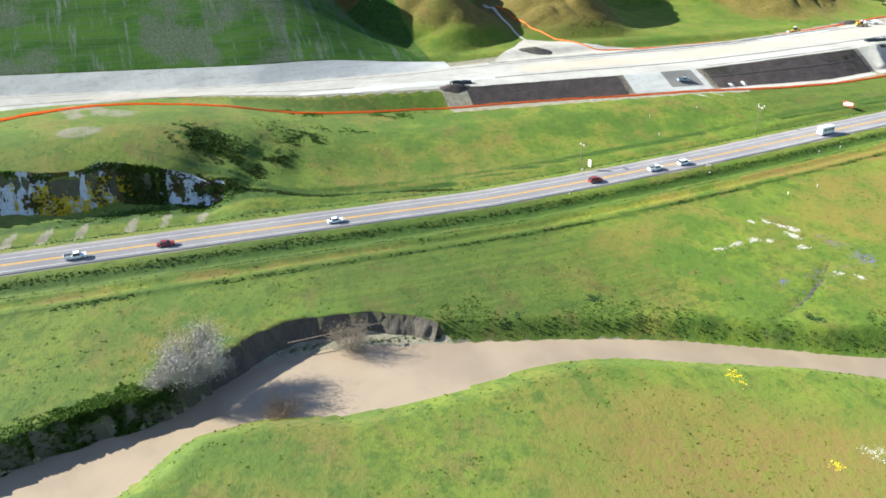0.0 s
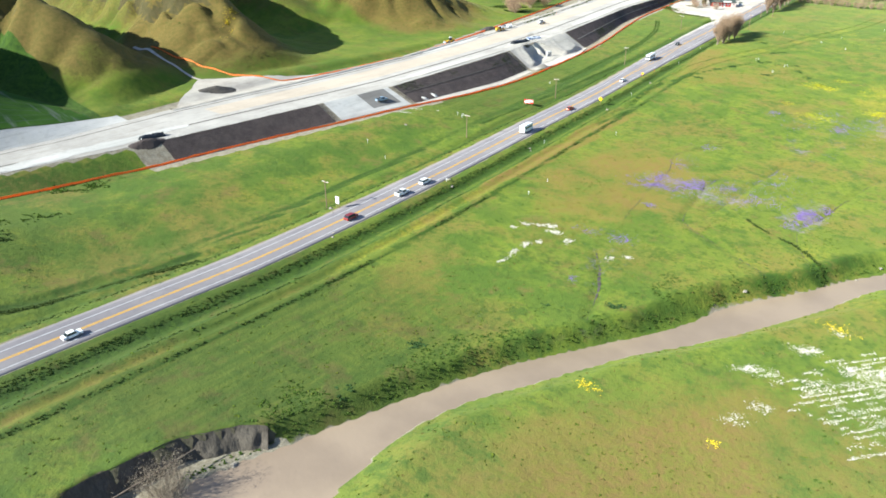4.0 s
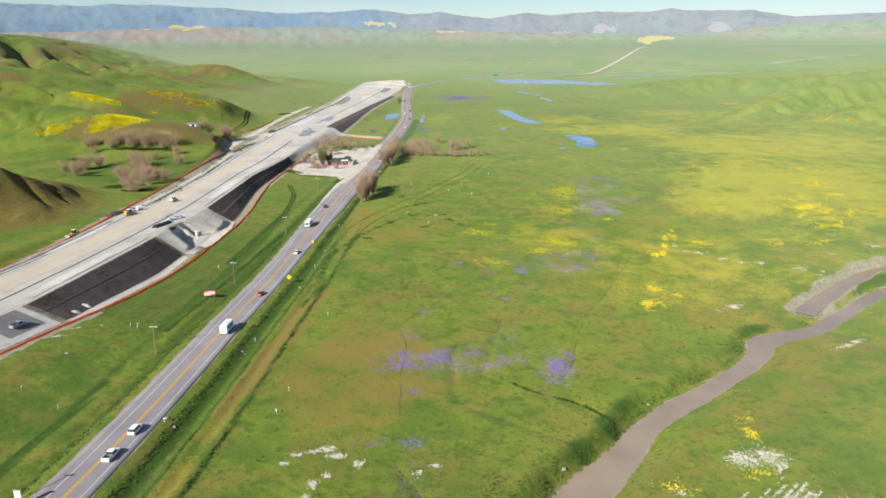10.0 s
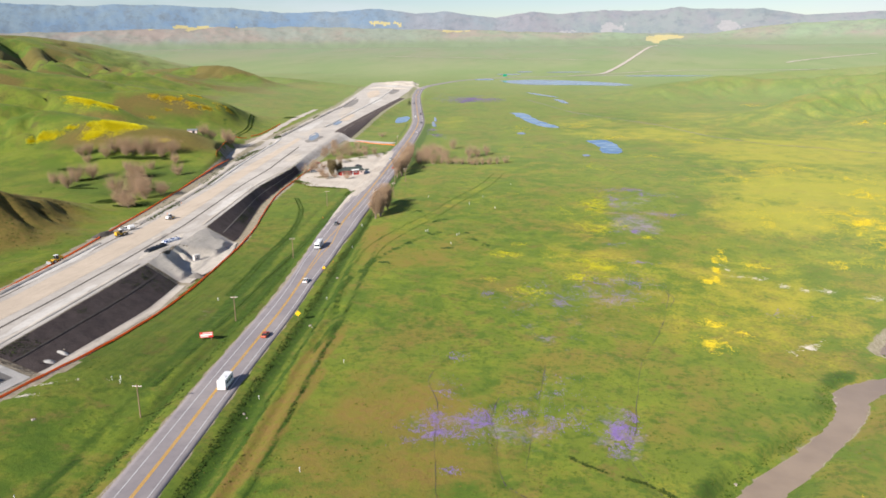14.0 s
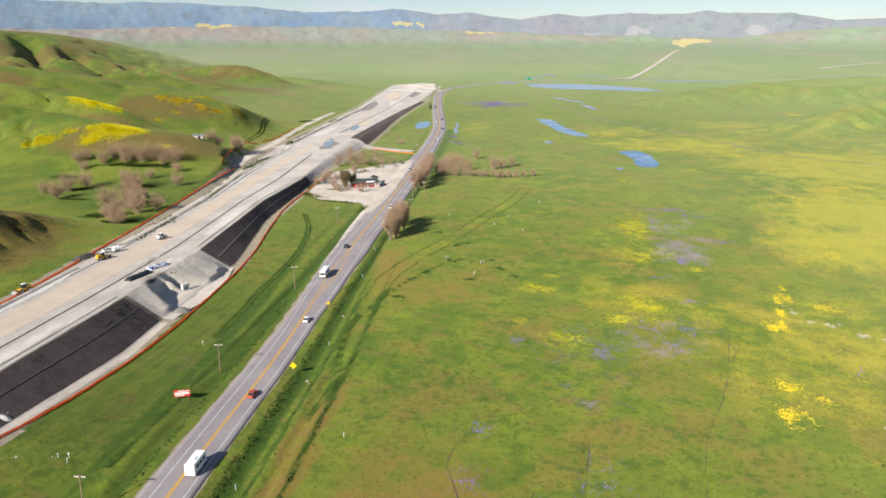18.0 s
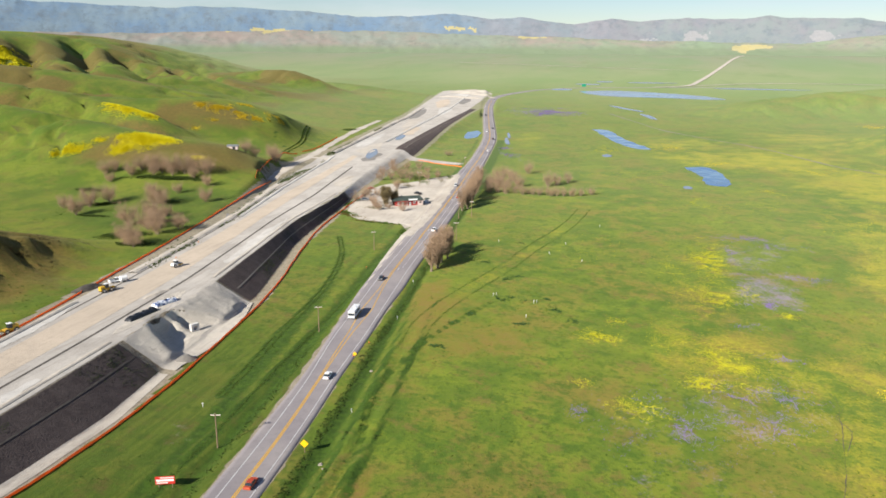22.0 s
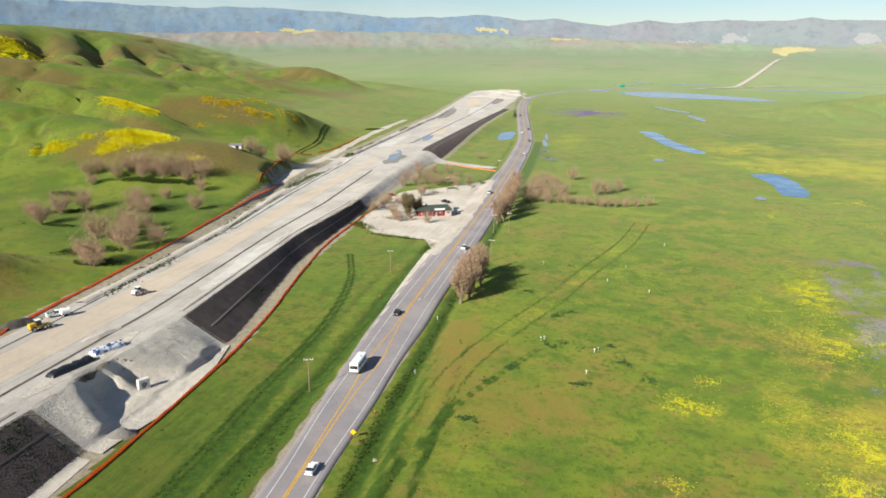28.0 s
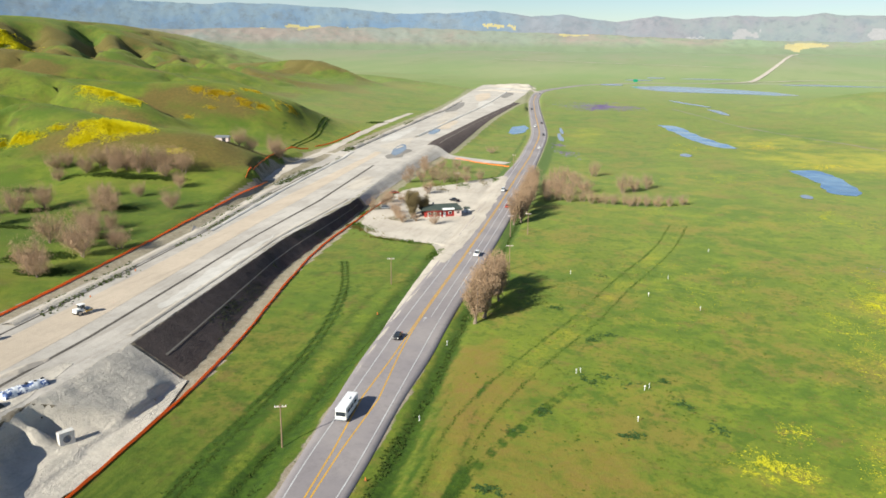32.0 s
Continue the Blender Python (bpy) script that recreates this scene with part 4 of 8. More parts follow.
WN = dense(RIVER_N, 3.0)
seg_s = dense(RIVER_S, 3.0)
u = np.linspace(0, 1, len(WN))
WS = np.stack([np.interp(u, np.linspace(0, 1, len(seg_s)), seg_s[:, i]) for i in range(2)], 1)
mid = (WN + WS) / 2
WN2, WS2 = mid + (WN - mid) * 1.08, mid + (WS - mid) * 1.08
t = np.linspace(0, 1, 7)
P = WN2[:, None] * (1 - t)[None, :, None] + WS2[:, None] * t[None, :, None]
Z = np.broadcast_to(water_level(mid[:, 1])[:, None], P.shape[:2])
verts = np.concatenate([P, Z[..., None]], -1).reshape(-1, 3)
faces = [(i * 7 + j, i * 7 + j + 1, i * 7 + j + 8, i * 7 + j + 7) for i in range(len(WN) - 1) for j in range(6)]
water = tagged(new("water", mesh_from("water", verts, faces, M_WATER, False)), "muddy brown creek water", "creek", kind="structure")
arm = dense(POOL, 3.0)
sides = [offset(arm, d) for d in (-6.0, 0.0, 6.0)]
verts = np.stack([np.c_[q, np.full(len(q), -11.12)] for q in sides], 1).reshape(-1, 3)
faces = [(i * 3 + j, i * 3 + j + 1, i * 3 + j + 4, i * 3 + j + 3) for i in range(len(arm) - 1) for j in range(2)]
tagged(new("water", mesh_from("water", verts, faces, M_WATER, False)), "still muddy side arm of the creek", "creek", kind="structure")


def fence(name, line, step=3.0):
    """Low orange fabric on stakes along a line."""
    pts = dense(line, step)
    z = ground_at(pts[:, 0], pts[:, 1])
    verts, faces = [], []
    for (x, y), h in zip(pts, z):
        top = 0.72 + random.uniform(-0.12, 0.1)
        lean = random.uniform(-0.12, 0.12)
        verts += [(x, y, h - 0.05), (x + lean, y, h + top), (x + lean + 0.06, y, h + top), (x + 0.06, y, h - 0.05)]
    for k in range(len(pts) - 1):
        a, b = 4 * k, 4 * k + 4
        faces += [(a, b, b + 1, a + 1), (a + 1, b + 1, b + 2, a + 2), (a + 2, b + 2, b + 3, a + 3)]
    root = new(name, mesh_from(name, verts, faces, M_ORANGE))
    return tagged(root, "orange fabric construction fence along the works", "fence", "construction fences")


FENCE_R = curve([(-58, -350), (-62, -335), (-66, -326), (-70.5, -314), (-72.5, -299), (-75, -285), (-77.5, -266), (-75, -256), (-72, -246), (-72, -225), (-70, -203), (-65.3, -180), (-60, -144), (-50.5, -92), (-44.5, -42), (-45.5, 6), (-49.5, 56), (-54, 95), (-59.5, 125), (-68.5, 163), (-78, 211), (-83, 266), (-84.5, 306)])
FENCE_L = curve([(-170, -113), (-136, -108), (-108, -90), (-103, -62), (-102.5, -23), (-108, 40), (-114, 85), (-122, 140), (-130, 192), (-139, 245), (-148, 300)])
fence("construction_fence", FENCE_R)
fence("construction_fence", FENCE_L)
fence("construction_fence", curve([(-150.5, 283), (-152.5, 288), (-159.2, 306.8), (-166.5, 331.2), (-175, 358.7), (-184, 396), (-181, 416)]))
fence("construction_fence", curve([(-182, 428), (-181, 455), (-192, 535)]))
fence("construction_fence", curve([(-90, 452), (-74, 441), (-56, 432), (-48, 428)]))


def pond(name, pts, label):
    return outline_sheet(name, pts, M_POND, 0.14, label, "pond", 1.2)


def outline_sheet(name, pts, mat, lift, label, category, ragged=0.8):
    """A ragged sheet over the ground inside an outline, laid in rows."""
    p = curve([*pts, pts[0]], 3)[:-1]
    ys = np.arange(p[:, 1].min() + 0.5, p[:, 1].max(), 1.5)
    lo, hi = [], []
    q = np.roll(p, -1, 0)
    for y in ys:
        hit = (p[:, 1] - y) * (q[:, 1] - y) <= 0
        x = p[hit, 0] + (y - p[hit, 1]) / (q[hit, 1] - p[hit, 1] + 1e-9) * (q[hit, 0] - p[hit, 0])
        lo.append(x.min()), hi.append(x.max())
    lo, hi = np.array(lo) + ragged * fbm(ys * 0 + 5, ys, 6, 3) * 3, np.array(hi) + ragged * fbm(ys * 0 + 55, ys, 6, 3) * 3
    ob = strip(name, np.stack([lo, ys], 1), np.stack([hi, ys], 1), mat, lift, 24)
    return tagged(ob, label, category, kind="structure")


pond("pond_1", [(120, 470), (140, 474), (148, 430), (146, 394), (131, 398), (131, 430)], "blue pond in the wet meadow")
pond("pond_2", [(37, 724), (55, 718), (74, 640), (97, 575), (86, 570), (66, 612), (48, 680)], "narrow blue pool in the wet meadow")
pond("pond_3", [(-24, 1395), (40, 1430), (104, 1405), (200, 1320), (232, 1236), (210, 1222), (150, 1250), (100, 1260), (50, 1262), (0, 1320)], "wide shallow pool across the valley")
pond("pond_4", [(-92, 655), (-84, 676), (-76, 650), (-75, 612), (-84, 606)], "small pool between the two roads")
outline_sheet("gravel_lot", [(-80, 259), (-73, 243), (-58, 233), (-40, 231), (-29, 208), (-26, 216), (-31, 300), (-42, 390), (-56, 376), (-70, 352), (-82, 338), (-86, 308), (-86, 285)], M_GRAVEL, 0.14, "pale gravel yard beside the highway", "gravel yard")
apron_y = np.arange(92, 226, 2.0)
apron_x = np.interp(apron_y, ROAD[:, 1], ROAD[:, 0])
tagged(strip("shoulder", np.stack([apron_x - 7.5 - 4.5 * smooth(apron_y, 95, 215), apron_y], 1), np.stack([apron_x - 6.5, apron_y], 1), M_GRAVEL, 0.08, 4), "pale gravel shoulder widening towards the yard", "road shoulder", kind="structure")
track = dense(curve([(-128, 470), (-104, 462), (-84, 452), (-66, 446), (-50, 442)]), 3.0)
tagged(strip("side_track", offset(track, -9.0 + 4 * np.linspace(0, 1, len(track))), offset(track, 9.0 - 4 * np.linspace(0, 1, len(track))), M_DECK, 0.16, 8), "pale earth track joining the works to the highway", "track", kind="structure")
west_track = dense(WEST_TRACK, 2.0)
west_w = 3.2 + 3.0 * fbm(west_track[:, 0], west_track[:, 1], 14, 3)
tagged(strip("side_track", offset(west_track, -west_w), offset(west_track, west_w + 0.6), M_GRAVEL, 0.12, 6), "pale earth track along the foot of the hills", "track", kind="structure")


def puddle(cx, cy, rx, ry, turn):
    a = np.linspace(0, 2 * np.pi, 28, endpoint=False)
    r = 1 + 0.5 * fbm(np.cos(a) * 2 + cx, np.sin(a) * 2 + cy, 1.3, 2)
    c, s = math.cos(radians(turn)), math.sin(radians(turn))
    x, y = cx + (np.cos(a) * rx * c - np.sin(a) * ry * s) * r, cy + (np.cos(a) * rx * s + np.sin(a) * ry * c) * r
    me = mesh_from("puddle", [*np.c_[x, y, ground_at(x, y) + 0.2], (cx, cy, float(ground_at(cx, cy)) + 0.2)], [(i, (i + 1) % 28, 28) for i in range(28)], M_PUDDLE)
    return tagged(new("puddle", me), "shallow puddle of rainwater on bare earth", "puddle", kind="structure")


for q in ((-128, 445, 4, 26, 12), (-138, 560, 4, 22, 10), (-40, 600, 1.8, 26, 10), (-44, 640, 1.6, 26, 10), (-36, 585, 1.5, 14, 10), (60, 520, 4, 8, 0), (118, 380, 3, 6, 0), (100, 890, 5, 40, 12), (70, 1010, 6, 60, 25), (-60, 1440, 20, 26, 0), (-20, 1660, 30, 26, 0), (120, 1780, 60, 24, 0), (330, 1560, 90, 20, 0), (10, 1800, 20, 30, 0)):
    puddle(*q)

# the valley road beyond the bend, climbing away to the right
far_road = dense(curve([(120, 1560), (196, 1660), (240, 1900), (330, 2450), (450, 3150), (585, 3850)]), 20.0)
tagged(strip("far_road", offset(far_road, -6), offset(far_road, 6), M_GRAVEL, 0.8, 2), "pale road climbing away across the far plain", "road", kind="structure")
for line, w, label in (([(-600, 2830), (-303, 2722), (-61, 2604), (160, 2510), (289, 2454)], 5, "pale straight track across the far plain"), ([(196, 1640), (344, 1800), (489, 1836), (692, 1825), (900, 1900)], 6, "pale track along the far side of the valley"), ([(760, 2200), (825, 2300), (1000, 2500), (1184, 2658)], 7, "pale track on the far slope")):
    far_track = dense(curve(line), 20.0)
    tagged(strip("far_track", offset(far_track, -w), offset(far_track, w), M_GRAVEL, 0.7, 2), label, "track", kind="structure")
valley_track = dense(curve([(460, 335), (380, 388), (337, 416), (298, 445), (276, 457), (234, 515), (198, 601), (158, 662), (115, 733), (80, 830), (50, 920)]), 5.0)
track_w = 0.7 + 2.2 * np.clip(fbm(valley_track[:, 0], valley_track[:, 1], 30, 3) + 0.05, 0, 1)
tagged(strip("track", offset(valley_track, -track_w), offset(valley_track, track_w), M_WATTLE, 0.15, 2), "narrow earth track along the foot of the hills", "track", kind="structure")

# sown cut slope above the new road, with pale benches
M_SOWN = Mat("sown_slope_grass", 0.95, spec=0.1)
n1, n2, n3 = M_SOWN.noise(0.12, 5, 0.65, (1.0, 0.25, 1.0)), M_SOWN.noise(0.3, 4, 0.7, (0.12, 1.0, 0.12)), M_SOWN.noise(1.6, 4, 0.7)
c = M_SOWN.mix(M_SOWN.band(n1, 0.35, 0.65), (0.030, 0.078, 0.012), (0.060, 0.125, 0.018))
c = M_SOWN.mix(M_SOWN.band(n2, 0.52, 0.70, 0.0, 0.7), c, (0.17, 0.18, 0.16))
bald = M_SOWN.noise(0.022, 5, 0.65)
c = M_SOWN.mix(M_SOWN.band(bald, 0.50, 0.60, 0.0, 0.8), c, M_SOWN.mix(M_SOWN.band(n3, 0.4, 0.65), (0.115, 0.120, 0.100), (0.060, 0.085, 0.036)))
c = M_SOWN.mix(M_SOWN.band(n3, 0.5, 0.75, 0.0, 0.6), c, (0.035, 0.085, 0.012))
M_SOWN = M_SOWN.color(c).bump(n3, 0.7, 0.4).m
M_BENCH = two_tone("thin_pale_bench_grass", (0.085, 0.12, 0.065), (0.05, 0.09, 0.024), 0.25)
sy = np.arange(-400, -174, 2.0)
su = np.arange(7.6, 78, 2.0)
SY, SU = np.meshgrid(sy, su, indexing="ij")
SX = by_y(DECK_LEFT, SY) - SU
SZ = ground_at(SX, SY) + 0.14
ns = len(su)
ok = (-SY - 0.35 * np.minimum(SU, 60)) > 171
faces = [(i * ns + j, (i + 1) * ns + j, (i + 1) * ns + j + 1, i * ns + j + 1) for i in range(len(sy) - 1) for j in range(ns - 1) if ok[i, j] and ok[i + 1, j] and ok[i, j + 1] and ok[i + 1, j + 1]]
sown_slope = tagged(new("sown_slope", mesh_from("sown_slope", np.stack([SX, SY, SZ], -1).reshape(-1, 3), faces, M_SOWN, False)), "steep cut slope sown with bright green grass", "cut slope", kind="structure")
for u0 in np.arange(10.5, 66, 3.4):
    yy = sy[(-sy - 0.35 * u0) > 173]
    for lo, hi in ((0.02, 0.97),):
        seg = yy[int(lo * len(yy)) : int(hi * len(yy))]
        xx = by_y(DECK_LEFT, seg) - u0
        wob = 0.5 * fbm(seg * 0 + u0, seg, 9, 2)
        strip("bench", np.stack([xx - 0.12 + wob, seg], 1), np.stack([xx + 0.12 + wob, seg], 1), M_BENCH, 0.20, 1, sown_slope)

# broken cliff of the knoll
M_CLIFF = Mat("pale_marl_with_scrub", 0.95, spec=0.1)
k1, k2, k3, k4 = M_CLIFF.noise(0.30, 4, 0.62, (1, 1, 0.14)), M_CLIFF.noise(1.7, 4, 0.7, (1, 1, 0.3)), M_CLIFF.noise(4.0, 3, 0.7), M_CLIFF.noise(0.16, 3, 0.6, (1, 1, 0.3))
c = M_CLIFF.mix(M_CLIFF.band(k2, 0.35, 0.68), (0.58, 0.60, 0.64), (0.40, 0.42, 0.46))
brush = M_CLIFF.mix(M_CLIFF.band(k3, 0.35, 0.65), (0.095, 0.078, 0.025), (0.050, 0.058, 0.018))
brush = M_CLIFF.mix(M_CLIFF.band(k2, 0.52, 0.66, 0.0, 0.8), brush, (0.17, 0.105, 0.022))
gap = M_CLIFF.math("ADD", k1, M_CLIFF.math("MULTIPLY", M_CLIFF.math("SUBTRACT", k2, 0.5), 0.22))
gap = M_CLIFF.math("ADD", gap, M_CLIFF.math("MULTIPLY", M_CLIFF.math("SUBTRACT", k4, 0.5), 0.5))
c = M_CLIFF.mix(M_CLIFF.band(gap, 0.445, 0.475), brush, c)
M_CLIFF = M_CLIFF.color(c).bump(M_CLIFF.math("ADD", k2, gap), 0.8, 0.5).m
cy = np.arange(-356, -274, 0.5)
lipx = -21 + 10 * fbm(cy * 0 + 3, cy, 16, 3) + 6 * smooth(cy, -300, -262)
rows = 22
t = np.linspace(0, 1, rows)[:, None]
rib = 1.6 * np.abs(fbm(cy[None] + 0 * t, t * 3 + 0 * cy[None], 5.0, 3)) * 4
CX = (lipx + 2.6)[None] * (1 - t) + (lipx - 3.4)[None] * t - rib * np.sin(np.pi * t) + 0.5 * fbm(cy[None] + 0 * t, t * 14 + 0 * cy[None], 1.6, 3)
top, low = ground_at(lipx - 4.4, cy) + 0.35, ground_at(lipx + 4.2, cy) - 0.5
CZ = low[None] * (1 - t) + top[None] * t
CYY = np.broadcast_to(cy[None], CX.shape)
nc = len(cy)
faces = [(i * nc + j, i * nc + j + 1, (i + 1) * nc + j + 1, (i + 1) * nc + j) for i in range(rows - 1) for j in range(nc - 1)]
cliff = tagged(new("cliff_face", mesh_from("cliff_face", np.stack([CX, CYY, CZ], -1).reshape(-1, 3), faces, M_CLIFF, False)), "broken pale marl cliff streaked with brown scrub", "cliff", kind="structure")

lip_line = dense(CLIFF_TOP, 0.5)
wall_rows = 14
t = np.linspace(0, 1, wall_rows)[:, None]
top_z = ground_at(*offset(lip_line, -1.6).T) + 0.12
low_z = water_level(lip_line[:, 1]) - 0.3
run = np.arange(len(lip_line)) * 0.5
flute = 0.9 * np.abs(fbm(run[None] + 0 * t, t * 2 + 0 * run[None], 3.0, 3)) * 3
reach = -0.5 + 2.6 * (1 - t) ** 1.4 + flute * np.sin(np.pi * t) + 0.3 * fbm(run[None] + 0 * t, t * 9 + 0 * run[None], 1.2, 2)
wall_xy = np.stack([offset(lip_line, reach[k]) for k in range(wall_rows)])
wall_z = low_z[None] * (1 - t) + top_z[None] * t
n = len(lip_line)
faces = [(i * n + j, i * n + j + 1, (i + 1) * n + j + 1, (i + 1) * n + j) for i in range(wall_rows - 1) for j in range(n - 1)]
# bank earth coloured darker to carry the deep shade of the wall
M_BANKWALL = two_tone("dark_shaded_bank_earth", (0.085, 0.072, 0.058), (0.135, 0.115, 0.092), 0.35, fine=2.4, stretch=(1, 1, 0.35), bump=0.7, dist=0.3)
tagged(new("bank_wall", mesh_from("bank_wall", np.concatenate([wall_xy, wall_z[..., None]], -1).reshape(-1, 3), faces, M_BANKWALL, False)), "steep undercut earth bank of the creek", "creek bank", kind="structure")

outline_sheet("gravel_apron", [(-101, -55), (-101.5, -95), (-102, -140), (-108, -142), (-118, -128), (-128, -118), (-122, -108), (-110, -84), (-105, -60)], M_GRAVEL, 0.16, "pale washed gravel at the mouth of a gully", "gravel")
wash = dense(curve([(-122, -117), (-135, -118), (-142, -117.7), (-154, -116.6), (-172, -114.6), (-186, -113)]), 2.0)
tagged(strip("gully_wash", offset(wash, -0.7), offset(wash, 0.7), M_GRAVEL, 0.25, 3), "pale washed-out gully between two spurs", "gully", kind="structure")
for g in (*GULLIES, curve([(62, -18), (58, -40), (63, -55), (66, -80), (70, -104)], 5), curve([(140, 76), (143, 68), (139, 60), (141, 52), (137, 40)], 5)):
    c = dense(g, 1.6)
    wob = 0.9 * fbm(c[:, 0], c[:, 1], 5, 2)
    w = 0.02 + (0.34 if len(g) > 8 else 1.1) * np.clip(fbm(c[:, 0] + 7, c[:, 1], 9, 2) + 0.06, 0, 1)
    tagged(strip("gully", offset(c, wob - w), offset(c, wob + w), M_SEAM, 0.06, 1), "narrow dark erosion gully in the meadow", "gully", kind="structure")


def windrow(line, wide, tall, mat, label, seed):
    """A low ridge of loose spoil along a line."""
    c = dense(line, 1.5)
    t = np.linspace(-1, 1, 9)
    k = 0.55 + 1.1 * (fbm(c[:, 0] + seed, c[:, 1], 11, 3) + 0.35)
    rows = []
    for s in t:
        q = offset(c, s * wide * (0.8 + 0.4 * k))
        h = tall * k * (1 - abs(s)) ** 0.8 + 0.5 * tall * fbm(q[:, 0], q[:, 1], 2.0, 2) * (1 - abs(s))
        rows.append(np.c_[q, ground_at(q[:, 0], q[:, 1]) + np.where(abs(s) == 1, -0.2, 0.12 + h)])
    V = np.stack(rows, 1)
    n, m = V.shape[:2]
    faces = [(i * m + j, i * m + j + 1, (i + 1) * m + j + 1, (i + 1) * m + j) for i in range(n - 1) for j in range(m - 1)]
    return tagged(new("spoil_ridge", mesh_from("spoil_ridge", V.reshape(-1, 3), faces, mat, False)), label, "spoil ridge", "spoil ridges")


def along_deck(f, y0, y1):
    k = (DY >= y0) & (DY <= y1)
    return between(np.full(len(DY), f))[k]


windrow(along_deck(0.05, -150, 60), 1.2, 0.7, M_GRAVEL, "low ridge of pale spoil beside the construction fence", 3)
windrow(along_deck(0.07, 95, 300), 1.8, 0.6, M_GRAVEL, "low ridge of grey spoil beside the construction fence", 9)
windrow(along_deck(0.18, 200, 420), 1.2, 0.55, M_GREYCUT, "low ridge of grey spoil on the new road bed", 14)
windrow(along_deck(0.10, 430, 900), 2.2, 1.4, M_GRAVEL, "long ridge of pale spoil on the new road bed", 21)
windrow(along_deck(0.62, 520, 1150), 1.6, 0.9, M_GREYCUT, "long ridge of grey spoil on the new road bed", 27)
windrow(along_deck(0.93, -60, 30), 0.9, 0.35, M_GRAVEL, "low gravel lip at the top of the mulched slope", 33)
windrow(along_deck(0.93, 96, 280), 0.9, 0.35, M_GRAVEL, "low gravel lip at the top of the mulched slope", 36)

cross = dense(curve([(-166, 402), (-152, 404), (-140, 400)]), 2.0)
tagged(strip("side_track", offset(cross, -3), offset(cross, 3), M_GRAVEL, 0.14, 4), "short pale earth ramp joining the works", "track", kind="structure")

patch_r = random.Random(12)


def spoil_patch(f, y, w, l, mat, label):
    """A thin ragged spread of other earth on the road bed."""
    cx = float(by_y(DECK_LEFT, y) * (1 - f) + by_y(CREST, y) * f)
    lean = float(by_y(DECK_LEFT, y + 10) - by_y(DECK_LEFT, y)) / 10
    ring_pts = []
    for k in range(9):
        a = 2 * math.pi * k / 9
        v = math.sin(a) * l * patch_r.uniform(0.6, 1.2)
        ring_pts.append((cx + math.cos(a) * w * patch_r.uniform(0.6, 1.2) + v * lean, y + v))
    return outline_sheet("spoil_patch", ring_pts, mat, 0.17, label, "spoil", 1.0)


for f, y, w, l, mat in ((0.85, 320, 5, 30, M_GRAVEL), (0.55, 470, 8, 40, M_GRAVEL), (0.8, 430, 6, 26, M_DAMPSHADE), (0.3, 520, 6, 60, M_GREYCUT), (0.7, 620, 7, 50, M_TAN), (0.4, 700, 8, 60, M_GRAVEL), (0.2, 800, 7, 70, M_DAMPSHADE), (0.6, 860, 9, 60, M_GREYCUT), (0.35, 980, 12, 70, M_TAN), (0.7, 1040, 10, 60, M_DAMPSHADE), (0.5, 1160, 16, 50, M_GREYCUT),
                        (0.86, 160, 3, 40, M_GREYCUT), (0.86, -20, 3, 30, M_GREYCUT), (0.84, 60, 4, 22, M_SPOIL), (0.12, 20, 2, 40, M_GREYCUT), (0.10, 240, 3, 40, M_DAMPSHADE), (0.8, -200, 4, 40, M_GREYCUT), (0.75, -290, 4, 40, M_GRAVEL)):
    spoil_patch(f, y, w, l, mat, "thin ragged spread of loose earth on the road bed")

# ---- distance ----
def hazed_rock(name, west, east, dark):
    """Far slopes with distance haze put into the colour, bluer towards the west, greener and browner towards the east.
    """
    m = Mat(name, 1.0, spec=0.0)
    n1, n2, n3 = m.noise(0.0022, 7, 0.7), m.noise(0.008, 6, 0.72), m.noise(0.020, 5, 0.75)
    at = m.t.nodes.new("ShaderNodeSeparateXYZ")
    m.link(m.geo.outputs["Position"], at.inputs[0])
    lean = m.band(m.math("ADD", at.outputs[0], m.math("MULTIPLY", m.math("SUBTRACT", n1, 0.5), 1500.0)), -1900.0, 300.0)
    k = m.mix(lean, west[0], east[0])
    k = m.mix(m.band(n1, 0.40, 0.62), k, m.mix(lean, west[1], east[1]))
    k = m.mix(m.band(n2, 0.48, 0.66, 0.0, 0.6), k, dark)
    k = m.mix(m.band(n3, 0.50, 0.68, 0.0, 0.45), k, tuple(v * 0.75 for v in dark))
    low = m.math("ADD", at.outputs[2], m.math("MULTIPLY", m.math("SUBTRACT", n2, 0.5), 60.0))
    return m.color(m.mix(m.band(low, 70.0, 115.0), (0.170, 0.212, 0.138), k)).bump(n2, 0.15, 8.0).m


# base colours carry the haze of distance
M_FOOT = hazed_rock("hazed_foothill_grass", ((0.215, 0.235, 0.215), (0.250, 0.215, 0.195)), ((0.205, 0.260, 0.180), (0.255, 0.225, 0.195)), (0.175, 0.195, 0.165))
M_RANGE = hazed_rock("hazed_blue_range", ((0.135, 0.205, 0.300), (0.180, 0.240, 0.290)), ((0.190, 0.220, 0.225), (0.205, 0.205, 0.230)), (0.145, 0.175, 0.205))
M_FARFLOWER = two_tone("distant_yellow_bloom", (0.42, 0.36, 0.17), (0.36, 0.33, 0.19), 0.02, bump=0.0)
M_SCAR = two_tone("pale_bare_scar", (0.28, 0.28, 0.29), (0.25, 0.255, 0.27), 0.02, bump=0.0)


